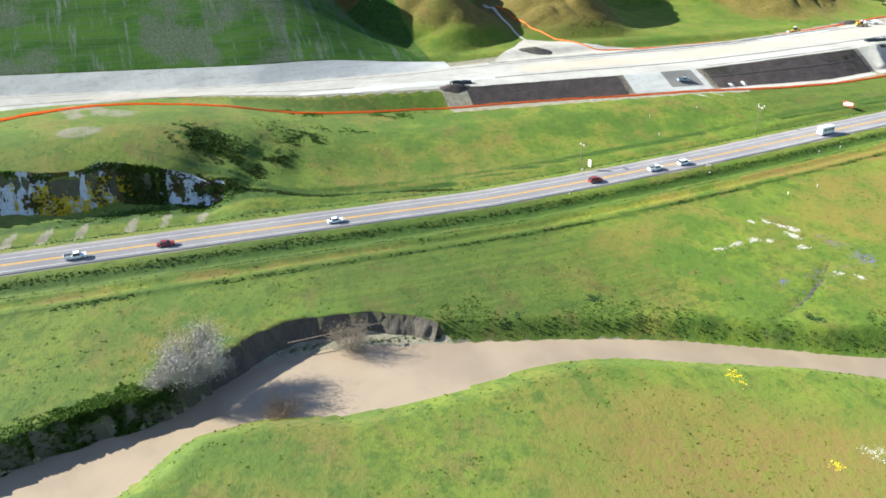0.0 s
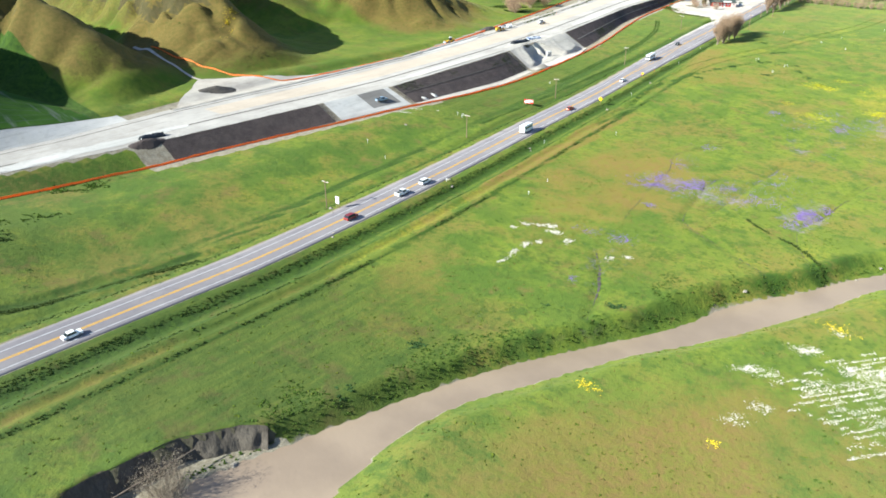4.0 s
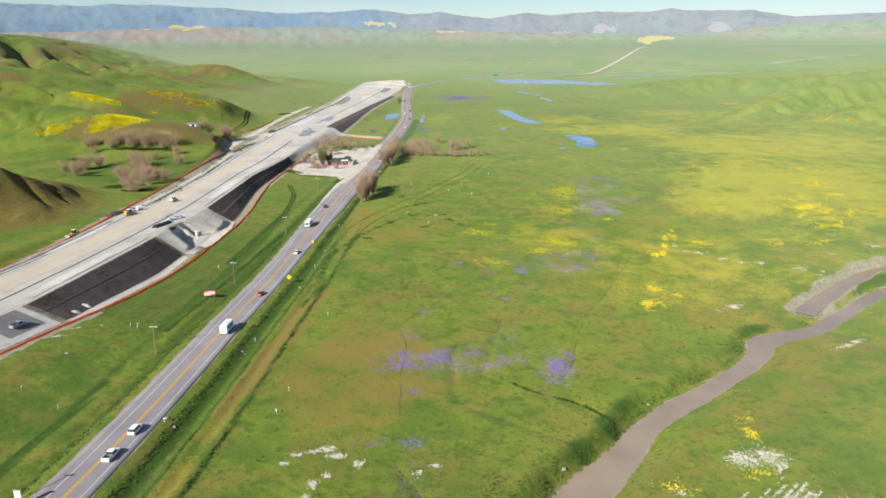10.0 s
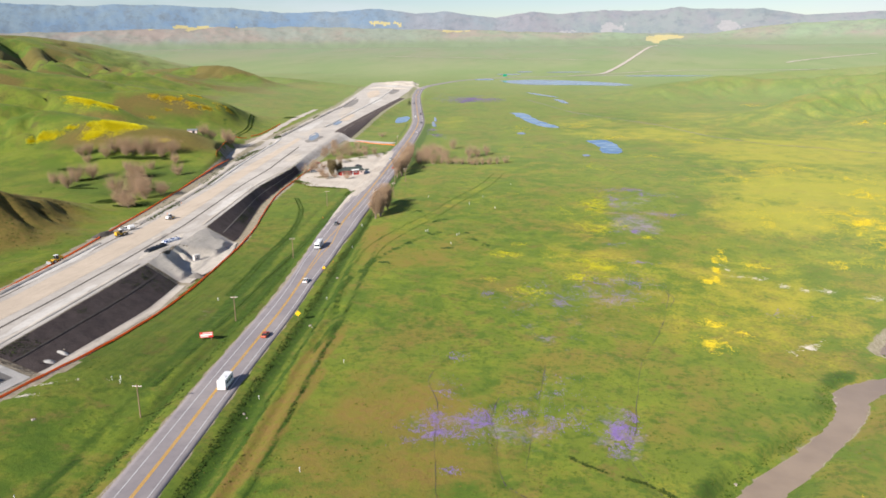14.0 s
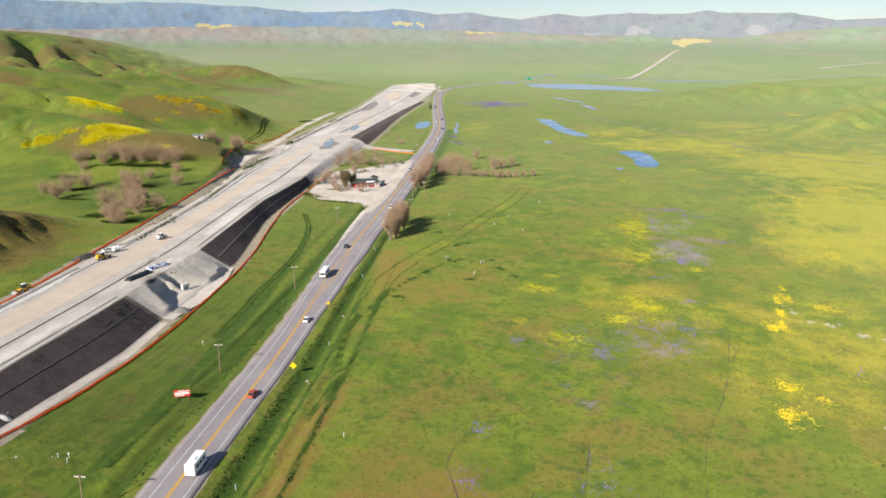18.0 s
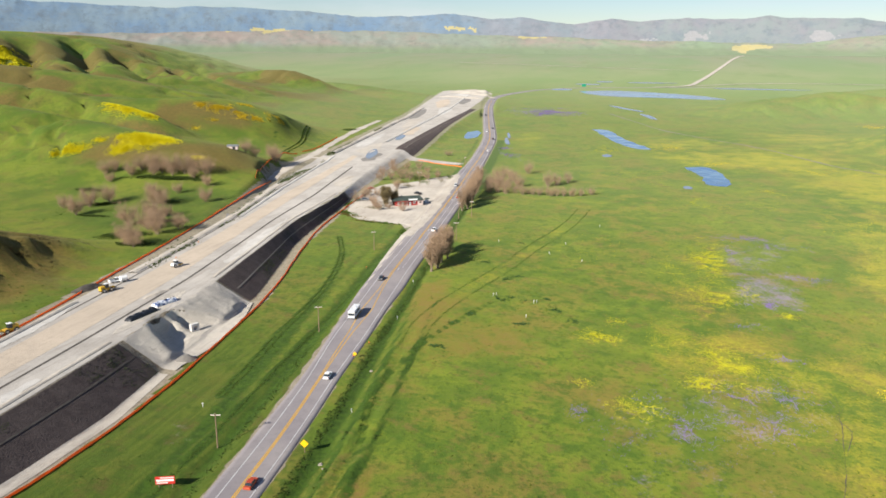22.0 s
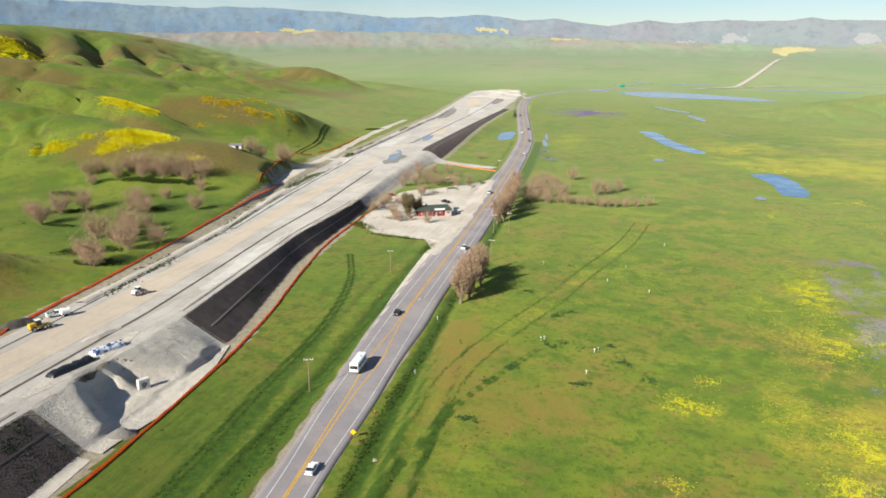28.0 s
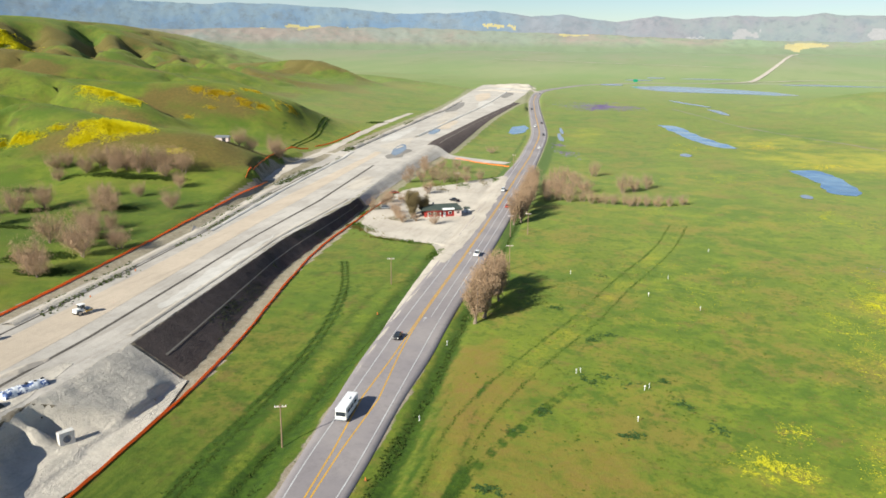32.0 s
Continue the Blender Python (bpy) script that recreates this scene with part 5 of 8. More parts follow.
def mountains(name, r0, r1, table, rough, mat, label, seed, patches=(), rows=44, cols=900, a0=-75.0, a1=50.0):
    """A range round part of the horizon: crest heights by bearing, with ridges and gullies down its flank."""
    az = np.radians(np.linspace(a0, a1, cols))
    t = np.linspace(0, 1, rows)
    R = r0 + (r1 - r0) * t[:, None]
    X, Y = R * np.sin(az)[None], R * np.cos(az)[None]
    top = np.interp(np.degrees(az), *zip(*table))[None]
    shape = np.interp(t, [0, 0.2, 0.75, 0.9, 1.0], [0, 0.10, 0.85, 1.0, 0.8])[:, None]
    n = fbm(X + seed, Y - seed, 420, 6)
    ridge = 1 - np.abs(fbm(X - seed, Y + seed, 170, 6)) * 6
    side = 1 - np.abs(fbm(X * 1.3 + seed, Y * 0.5, 120, 4)) * 5
    Z = 8 + shape * (top * (1 + 0.14 * n) + rough * (ridge - 0.5 + 0.5 * side) * (0.4 + t[:, None] * (1 - t[:, None]) * 3))
    Z[:2] = np.minimum(Z[:2], 4)
    Z[0] = -40
    verts = np.stack([X, Y, Z], -1).reshape(-1, 3)
    faces = [(i * cols + j, i * cols + j + 1, (i + 1) * cols + j + 1, (i + 1) * cols + j) for i in range(rows - 1) for j in range(cols - 1)]
    me = mesh_from(name, verts, faces, mat, False)
    me.materials.append(M_FARFLOWER)
    me.materials.append(M_SCAR)
    fi, fj = np.divmod(np.arange(len(faces)), cols - 1)
    pick = np.zeros(len(faces), np.int32)
    rag = fbm(X[fi, fj], Y[fi, fj], 60, 4)
    for bearing, level, da, dt, which in patches:
        r = np.hypot((np.degrees(az)[fj] - bearing) / da, (t[fi] - level) / dt)
        pick[r + 2.2 * rag < 0.85] = which
    me.polygons.foreach_set("material_index", pick)
    return tagged(new(name, me), label, "mountains", kind="structure")


mountains("backdrop_1", 3800, 4330, [(-75, 190), (-50, 150), (-37, 148), (-27, 166), (-19, 168), (-7, 142), (1, 124), (7, 112), (12, 112), (19, 160), (30, 200), (60, 220)], 7, M_FOOT, "foothills across the valley, paled by haze in their colour", 40.0,
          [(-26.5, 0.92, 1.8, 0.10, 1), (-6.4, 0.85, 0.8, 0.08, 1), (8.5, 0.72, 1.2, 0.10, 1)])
mountains("backdrop_2", 4300, 4690, [(-75, 340), (-52, 330), (-45, 325), (-38, 312), (-33, 308), (-28, 302), (-23, 290), (-19.5, 258), (-15.5, 262), (-12.4, 282), (-9.4, 252), (-7.4, 266), (-5.6, 246), (-3.5, 218), (-0.7, 246), (1.2, 230), (4.2, 250), (8, 250), (9.8, 268), (12.5, 246), (15.5, 243), (18, 204), (20.7, 214), (30, 232), (60, 260)], 5, M_RANGE, "mountain range on the skyline, blue distance haze in its colour", 900.0,
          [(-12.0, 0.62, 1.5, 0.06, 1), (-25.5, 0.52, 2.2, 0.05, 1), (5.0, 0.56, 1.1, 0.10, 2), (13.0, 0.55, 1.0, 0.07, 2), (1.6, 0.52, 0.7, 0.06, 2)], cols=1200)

# ---- plants and flowers ----
M_SCRUB = leafage("brown_green_scrub", (0.085, 0.075, 0.025), (0.13, 0.095, 0.03))


def tri_soup(name, centers, sizes, mat, flat=0.45, lean=0.6, blades=2, seed=3):
    """Many small clumps, each of a few crossed leaf faces, in one mesh."""
    r = np.random.default_rng(seed)
    n = len(centers)
    V, F = [], []
    for b in range(blades):
        ang = r.uniform(0, 2 * np.pi, n)
        w = sizes * r.uniform(0.6, 1.1, n)
        h = sizes * r.uniform(0.5, 1.0, n) * flat
        dx, dy = np.cos(ang) * w * 0.5, np.sin(ang) * w * 0.5
        lx, ly = -np.sin(ang) * w * lean * r.uniform(-1, 1, n), np.cos(ang) * w * lean * r.uniform(-1, 1, n)
        z0 = centers[:, 2] - 0.03
        quad = np.stack([
            np.stack([centers[:, 0] - dx, centers[:, 1] - dy, z0], 1),
            np.stack([centers[:, 0] + dx, centers[:, 1] + dy, z0], 1),
            np.stack([centers[:, 0] + dx * 0.7 + lx, centers[:, 1] + dy * 0.7 + ly, z0 + h * r.uniform(0.7, 1.2, n)], 1),
            np.stack([centers[:, 0] - dx * 0.6 + lx, centers[:, 1] - dy * 0.6 + ly, z0 + h], 1)], 1)
        V.append(quad)
    V = np.concatenate(V).reshape(-1, 3).astype(np.float32)
    me = bpy.data.meshes.new(name)
    k = len(V) // 4
    me.vertices.add(len(V))
    me.vertices.foreach_set("co", V.ravel())
    me.loops.add(len(V))
    me.loops.foreach_set("vertex_index", np.arange(len(V), dtype=np.int32))
    me.polygons.add(k)
    me.polygons.foreach_set("loop_start", np.arange(0, len(V), 4, dtype=np.int32))
    me.update(calc_edges=True)
    me.materials.append(mat)
    return me


def scatter(name, label, category, mat, spots, size, flat, lean, seed, patchy=0.0, patch=6.0, blades=2, streak=None, thick=2.2):
    """Clumps strewn over ovals (x, y, rx, ry, turn, count); patchy thins them by noise."""
    r = np.random.default_rng(seed)
    pts = []
    for cx, cy, rx, ry, turn, count in spots:
        count = int(count * thick)
        a, q = r.uniform(0, 2 * np.pi, count), np.sqrt(r.uniform(0, 1, count)) * (0.45 + 0.95 * r.random(count) ** 1.5)
        u, v = np.cos(a) * q * rx, np.sin(a) * q * ry
        far_r = max(rx, ry) * 0.6
        u, v = u + 0.8 * rx * fbm(u + cx, v + cy, far_r, 3), v + 0.8 * ry * fbm(u + cx + 71, v + cy - 33, far_r, 3)
        c, s = math.cos(radians(turn)), math.sin(radians(turn))
        pts.append(np.stack([cx + u * c - v * s, cy + u * s + v * c], 1))
    P = np.concatenate(pts)
    if patchy:
        n = fbm(P[:, 0] + seed * 31, P[:, 1] - seed * 17, patch, 3)
        if streak:
            e = math.radians(streak)
            along, over = P[:, 0] * math.cos(e) + P[:, 1] * math.sin(e), -P[:, 0] * math.sin(e) + P[:, 1] * math.cos(e)
            n = 0.75 * n + 0.85 * fbm(along * 0.12 + seed, over * 1.0, 1.3, 2)
        P = P[n > patchy - 0.15 * r.random(len(P))]
    z = ground_at(P[:, 0], P[:, 1])
    sizes = size * r.uniform(0.6, 1.5, len(P))
    me = tri_soup(name, np.c_[P, z], sizes, mat, flat, lean, blades, seed)
    return tagged(new(name, me), label, category, kind="stuff")


M_YFLOWER = leafage("yellow_petals", (0.80, 0.71, 0.012), (0.74, 0.67, 0.02))
M_OFLOWER = leafage("golden_petals", (0.72, 0.53, 0.025), (0.62, 0.50, 0.035))
M_LIME = leafage("yellow_green_bloom", (0.46, 0.43, 0.022), (0.38, 0.38, 0.022))
M_PURPLE = leafage("violet_petals", (0.185, 0.130, 0.33), (0.25, 0.185, 0.38))
M_STRAW = leafage("bleached_pale_straw", (0.60, 0.55, 0.47), (0.48, 0.44, 0.37))
M_WEED = leafage("dark_weed_leaves", (0.075, 0.140, 0.020), (0.115, 0.175, 0.026), thin=0.4)
M_TUFT = leafage("bright_grass_blades", (0.115, 0.175, 0.018), (0.165, 0.200, 0.022), thin=0.4)
M_TUFTDARK = leafage("mid_green_weed_leaves", (0.062, 0.118, 0.015), (0.088, 0.142, 0.018), thin=0.4)
M_DRYTUFT = leafage("dry_grass_blades", (0.20, 0.165, 0.045), (0.165, 0.135, 0.038), thin=0.4)

scatter("yellow_wildflowers", "dense yellow wildflowers blooming on the hillside", "wildflowers", M_YFLOWER,
        [(-239, 298, 14, 13, 15, 5200), (-226, 300, 10, 8, 20, 1600), (-247, 284, 8, 6, 0, 1200), (-283, 283, 11, 5, 10, 1400), (-292, 279, 4, 4, 10, 400), (-268, 292, 5, 3, 20, 200), (-255, 297, 5, 3, 0, 140), (-304, 384, 18, 10, 10, 4200), (-322, 392, 12, 7, 20, 1400), (-288, 378, 8, 5, 0, 800), (-430, 297, 12, 5, 5, 900), (-193, 288, 4, 3, 0, 120)], 0.6, 0.3, 0.9, 11, -0.2, 11, thick=4.5)
scatter("yellow_wildflowers", "scattered golden wildflowers on the far hillside", "wildflowers", M_OFLOWER,
        [(-263, 447, 12, 8, 38, 3600), (-278, 442, 7, 6, 30, 1200), (-251, 450, 6, 5, 46, 1300), (-236, 451, 14, 5, 43, 3400), (-254, 474, 7, 5, 40, 900), (-226, 474, 9, 6, 56, 1300), (-267, 410, 4, 3, 37, 200), (-261, 426, 5, 3, 28, 260), (-150, -82, 3, 11, 30, 300), (349, 828, 14, 20, 0, 300), (381, 543, 10, 9, 0, 260), (404, 536, 9, 8, 0, 200)], 0.5, 0.3, 0.9, 12, 0.02, 7, thick=2.6)
scatter("yellow_wildflowers", "broad yellow wildflower drift high on the distant hillside", "wildflowers", M_YFLOWER, [(-738, 726, 46, 30, 107, 6200), (-712, 690, 26, 20, 107, 2600)], 1.7, 0.3, 0.9, 112, -0.05, 20, thick=2.0)
scatter("yellow_wildflowers", "golden wildflower drifts in the valley meadow", "wildflowers", M_OFLOWER,
        [(160, 76, 4.5, 8, 0, 800), (165, 96, 2.2, 18, -10, 900), (172, 117, 2.8, 15, -8, 420), (152, 28, 5, 5, 0, 380), (147, 9, 3.6, 7, 0, 480), (153, 11, 3, 7, 0, 160), (160, 20, 5, 6, 0, 200), (138, -122, 5, 3, 0, 90), (166, -80, 6, 3, 40, 200), (163, -92, 3, 5, 20, 160), (103, -183, 4, 2, 0, 60), (131, -182, 1.5, 1.5, 0, 30), (160, -112, 4, 3, 0, 120),
         (282, 251, 16, 18, 0, 1300), (258, 192, 11, 22, 0, 2600), (262, 165, 24, 18, 0, 2600), (235, 191, 20, 50, 0, 900), (249, 330, 28, 20, 0, 1500), (217, 294, 50, 30, 0, 700), (290, 211, 22, 32, 0, 1200), (295, 176, 24, 14, 0, 1600), (258, 142, 14, 9, 0, 900), (207, 182, 10, 26, 0, 600), (184, 103, 8, 9, 0, 300), (221, 108, 6, 8, 0, 260), (241, 113, 11, 14, 0, 400), (340, 190, 30, 40, 0, 1600), (144, 496, 25, 16, 0, 700), (114, 596, 18, 36, 0, 600), (60, 560, 16, 40, 0, 500), (218, 475, 34, 18, 0, 500), (168, 380, 25, 22, 0, 350), (310, 300, 50, 30, 0, 900)], 0.36, 0.25, 0.9, 13, 0.03, 6, thick=2.4)
scatter("yellow_wildflowers", "yellow-green wildflowers spread through the meadow", "wildflowers", M_LIME,
        [(118, 203, 10, 26, -3, 5600), (115, 160, 9, 20, 0, 2600), (107, 152, 12, 26, 0, 800), (101, 190, 9, 28, 0, 400), (129, 163, 5, 8, 0, 600), (140, 140, 4, 4, 0, 500), (111, 92, 10, 15, 0, 1900), (104, 70, 6, 6, 0, 1300), (117, 85, 6, 5, 0, 800), (120, 69, 10, 9, 0, 400), (71, 97, 8, 6, 10, 1500), (77, 113, 4, 5, 0, 240), (85, 46, 8, 7, 0, 1100), (94, 106, 9, 16, 0, 350), (68, 59, 4, 4, 0, 160), (120, 240, 14, 14, 0, 500), (60, 210, 30, 40, 0, 500), (150, 330, 60, 30, 0, 1200), (90, 420, 50, 40, 0, 1200), (130, 560, 70, 50, 0, 1500)], 0.32, 0.25, 0.9, 14, -0.03, 3.5, thick=2.0)
scatter("purple_wildflowers", "violet wildflowers in drifts across the meadow", "wildflowers", M_PURPLE,
        [(61, -71, 8, 6, 10, 2000), (63, -65, 3, 8, 0, 900), (75, -60, 5, 7, 0, 1900), (71, -66, 7, 8, 0, 800), (63, -20, 5, 5, 0, 260), (64, -46, 5, 10, 0, 340), (85, -56, 4, 6, 0, 450), (96, -58, 8, 8, 0, 700), (96, -38, 11, 13, 0, 550), (112, -61, 3.4, 10, -18, 3600), (116, -50, 2, 5, 0, 300), (71, -87, 3, 2, 0, 160), (77, -147, 2, 3, 0, 160), (76, -115, 4, 4, 0, 300), (66, -118, 5, 4, 0, 140),
         (98, 39, 14, 14, 0, 1100), (122, 68, 14, 16, 0, 1800), (132, 97, 8, 4, 0, 600), (83, 38, 12, 16, 0, 400), (117, 49, 15, 11, 0, 1300), (108, 60, 16, 14, 0, 900), (96, 37, 2.5, 3, 0, 200), (69, 40, 4, 4, 0, 260), (92, 54, 12, 11, 0, 300), (124, 125, 6, 5, 0, 260),
         (138, 252, 17, 7, 10, 1600), (129, 226, 4, 12, 0, 600), (128, 196, 3, 12, 0, 500), (154, 240, 17, 7, 5, 1000), (156, 190, 10, 6, 5, 800), (135, 151, 11, 5, 5, 1700), (127, 170, 4, 11, 0, 350), (180, 45, 8, 6, 0, 160)], 0.30, 0.25, 0.9, 15, 0.02, 4, thick=1.7)
scatter("purple_wildflowers", "far violet wildflowers beside the highway", "wildflowers", M_PURPLE, [(-40, 930, 42, 60, 30, 2600), (-25, 520, 8, 40, 15, 160)], 1.2, 0.15, 0.9, 16, 0.02, 25)


def straw_rows(spots, seed, turn=60.0, gap=1.7):
    """Bleached straw raked into long thin rows that break up and thicken by patches."""
    r = np.random.default_rng(seed)
    e = math.radians(turn)
    pts = []
    for cx, cy, rx, ry, thick in spots:
        for row in np.arange(-ry, ry, gap):
            row = row + r.normal(0, 0.25)
            reach = rx * math.sqrt(max(0.0, 1 - (row / ry) ** 2)) * r.uniform(0.7, 1.15)
            n = int(2 * reach * 30 * thick)
            u = r.uniform(-reach, reach, n)
            v = row + r.normal(0, 0.12, n) * (1 + 3.0 * (fbm(u + cx, u * 0 + row * 3 + cy, 9, 2) > 0.10))
            x, y = cx + u * math.cos(e) - v * math.sin(e), cy + u * math.sin(e) + v * math.cos(e)
            ok = fbm(u * 0.35 + seed, v * 0 + row * 7.7, 1.6, 3) + 1.0 * fbm(x, y, 16, 3) > 0.0
            pts.append(np.stack([x, y], 1)[ok])
    P = np.concatenate(pts)
    me = tri_soup("straw_rows", np.c_[P, ground_at(P[:, 0], P[:, 1])], 0.34 * r.uniform(0.6, 1.6, len(P)), M_STRAW, 0.12, 1.2, 1, seed)
    return tagged(new("straw_rows", me), "bleached white straw lying in long raked rows", "straw", kind="stuff")


straw_rows([(161, -139, 32, 18, 1.3), (163, -124, 12, 8, 2.2), (174, -132, 18, 10, 1.5), (146, -142, 16, 7, 1.5), (152, -150, 14, 5, 1.3)], 17, 54.0)
scatter("straw_patches", "solid drifts of bleached white straw on the meadow", "straw", M_STRAW, [(158, -105, 6, 3.6, 30, 1700), (164, -102, 4.5, 4.5, 40, 1500), (166, -107, 4, 2, 54, 500), (152, -134, 4.5, 1.8, 40, 700), (146, -138, 3.6, 1.8, 30, 600), (135, -137, 4.2, 2.0, 15, 800), (129, -153, 5.5, 2.2, 15, 1100), (137, -152, 4.2, 1.8, 30, 700), (139, -124, 2, 1.8, 15, 200), (167, -120, 7, 4, 54, 900), (160, -129, 6, 2.4, 54, 600), (132, -172, 4, 2, 54, 300), (134, -165, 3, 2, 30, 250)], 0.36, 0.12, 1.2, 71, -0.02, 4, 1, 54, 2.4)
scatter("straw_patches", "patches of bleached pale straw in the meadow", "straw", M_STRAW,
        [(48, -131, 1.2, 1.0, 5, 90), (49.5, -127, 1.8, 1.2, 19, 130), (56, -123, 2.2, 1.5, 17, 240), (59, -126, 2.6, 1.4, 17, 280), (64, -128, 2.2, 2.0, 16, 260), (57, -138, 1.2, 1.7, 18, 120), (57, -144, 1.0, 2.2, 18, 120), (57.5, -150, 0.8, 2.6, -4, 90), (53, -125, 2, 0.8, 20, 60), (59, -134, 1.0, 1.0, 0, 60), (80, -129, 1.8, 1.3, 12, 130), (83, -125, 1.4, 1.0, 21, 80), (169, 95, 2.5, 7, 12, 400), (173, 88, 5, 2.6, 13, 380), (181, 86, 3.4, 2.6, 11, 260), (189, 77, 2.4, 3.6, 8, 180), (197, 74, 2.8, 3.2, 4, 200), (205, 73, 3.2, 2.6, 5, 220), (221, 66, 4, 4, 6, 260), (228, 61, 5, 5, 6, 420), (247, 91, 7, 2.2, 5, 380), (266, 105, 6, 5, 6, 420), (180, 14, 8, 2.2, 45, 900), (212, -20, 9, 1.6, 40, 300), (-40.5, -68, 9, 0.7, 40, 160), (-34, -63, 5, 0.6, 20, 80), (-44, -78, 3.5, 1.0, 30, 110)], 0.4, 0.12, 1.2, 18, 0.02, 5, 2)


def field_points(count, x0, x1, y0, y1, seed, keep):
    r = np.random.default_rng(seed)
    x, y = r.uniform(x0, x1, count), r.uniform(y0, y1, count)
    ok = keep(x, y, r)
    return x[ok], y[ok]


def open_ground(x, y):
    """Where grass can stand: off the roads, the works and the water."""
    d, _, side = near_line(x, y, ROAD)
    ok = d > np.where(y > 90, 10.5, 6.6)
    ok &= ~((x < by_y(FOOT, y) + 4) & (x > by_y(DECK_LEFT, y) - 8))
    dn, _, sn = near_line(x, y, RIVER_N)
    ds, _, ss = near_line(x, y, RIVER_S)
    ok &= ~((sn > 0) & (ss < 0)) & (dn > 1.2) & (ds > 0.8)
    return ok & ~((x < -26) & (x > -88) & (y > 228) & (y < 385)), d, side, dn, sn


def grow(name, label, mat, count, region, size, flat, lean, seed, rule, blades=3):
    def keep(x, y, r):
        ok, d, side, dn, sn = open_ground(x, y)
        return ok & rule(x, y, d, side, dn, sn, r)
    x, y = field_points(count, *region, seed, keep)
    r = np.random.default_rng(seed + 1)
    me = tri_soup(name, np.c_[x, y, ground_at(x, y)], size * r.uniform(0.5, 1.5, len(x)), mat, flat, lean, blades, seed)
    return tagged(new(name, me), label, "grass", kind="stuff")


NEAR = (-60, 215, -345, 240)
grow("grass_tufts", "bright green grass tufts across the meadow", M_TUFT, 34000, NEAR, 0.6, 0.22, 0.6, 21, lambda x, y, d, s, dn, sn, r: (x > 14) & (fbm(x, y, 14, 3) > -0.05 + 0.3 * (r.random(len(x)) - 0.5)), 2)
grow("dry_grass_tufts", "reddish dry grass tufts in the meadow", M_DRYTUFT, 26000, NEAR, 0.5, 0.2, 0.6, 22,
     lambda x, y, d, s, dn, sn, r: (x > 14) & (fbm(x + 90, y, 22, 3) + 0.25 * blob(x, y, 55, -75, 34, 60) + 0.35 * blob(x, y, 145, -200, 45, 55) > 0.06 + 0.25 * (r.random(len(x)) - 0.4)), 2)
grow("weed_clumps", "dark green weed clumps dotted over the meadow", M_TUFTDARK, 24000, NEAR, 0.55, 0.2, 0.8, 23, lambda x, y, d, s, dn, sn, r: fbm(x - 50, y + 20, 8, 3) + 0.12 * blob(x, y, 38, 125, 25, 40) > 0.17 + 0.10 * (r.random(len(x)) - 0.5), 3)
M_DITCH = leafage("dark_ditch_leaves", (0.056, 0.092, 0.018), (0.082, 0.118, 0.023), thin=0.4)
grow("ditch_shrubs", "dense dark green shrubs along the roadside ditch", M_DITCH, 230000, (-40, 50, -345, 300), 0.38, 0.42, 0.8, 24,
     lambda x, y, d, s, dn, sn, r: (((s > 0) & (np.abs(d - 9.6 - 2.5 * smooth(y, 60, 120)) < 1.1 + 1.8 * fbm(x, y, 11, 2))) | ((s < 0) & (y < 60) & (np.abs(d - 10.5) < 1.3) & (r.random(len(x)) < 0.5))
                                    | ((s > 0) & (y < 10) & ((np.abs(d - 15.9) < 0.6) | (np.abs(d - 23.4) < 0.6)) & (fbm(x, y, 9, 2) > -0.02))), 4)
grow("bank_reeds", "tall lush growth along the creek bank", M_WEED, 150000, (40, 215, -345, 100), 0.50, 0.28, 0.9, 25,
     lambda x, y, d, s, dn, sn, r: (sn < 0) & (dn < 15 - 12 * smooth(-y, 225, 245) + 10 * smooth(-y, 285, 300)) & ((fbm(x, y, 12, 3) > -0.06 + dn * 0.022) | (dn < 3.2) & (fbm(x, y, 5, 2) > -0.12)), 4)
# scrub added partly to stand for the tree shadows in the hollow
scatter("hollow_scrub", "dark low scrub under the hollow trees, added to deepen their shade", "scrub", M_DITCH, [(-196, 258, 24, 3, 12, 2600), (-203, 203, 7, 3, 20, 800), (-150, 148, 9, 5, 30, 1500), (-172, 214, 8, 3, 20, 800), (-150, 176, 8, 4, 30, 900), (-232, 232, 9, 3, 0, 600), (-190, 178, 8, 2, 0, 500), (-203, 600, 9, 5, 60, 1300), (-134, 134, 7, 4, 30, 900)], 0.6, 0.5, 0.7, 149, 0.0, 5, 3)
grow("hill_scrub", "low dark scrub in the hollows of the hills", M_TUFTDARK, 9000, (-330, -112, -160, 330), 0.8, 0.22, 0.6, 26, lambda x, y, d, s, dn, sn, r: fbm(x, y, 30, 3) > 0.12 + 0.1 * r.random(len(x)), 4)

ROSETTES = [(25, 104), (62, 109), (50, 130), (35, 155), (18, 171), (28, 209), (21, 71), (44, 100), (33, 124), (21, 94), (43, 125), (31, 150), (36, 127), (55, 118), (66, -197), (67, -220), (92, -150), (80, -160)]
scatter("weed_rosettes", "blue-green thistle rosettes clustered in the meadow", "weeds", leafage("blue_green_thistle", (0.055, 0.115, 0.032), (0.085, 0.15, 0.045), thin=0.4), [(x, y, 3.0, 2.0, 25 * (x % 7), 45) for x, y in ROSETTES], 0.6, 0.22, 0.9, 27, 0.02, 3, 3)


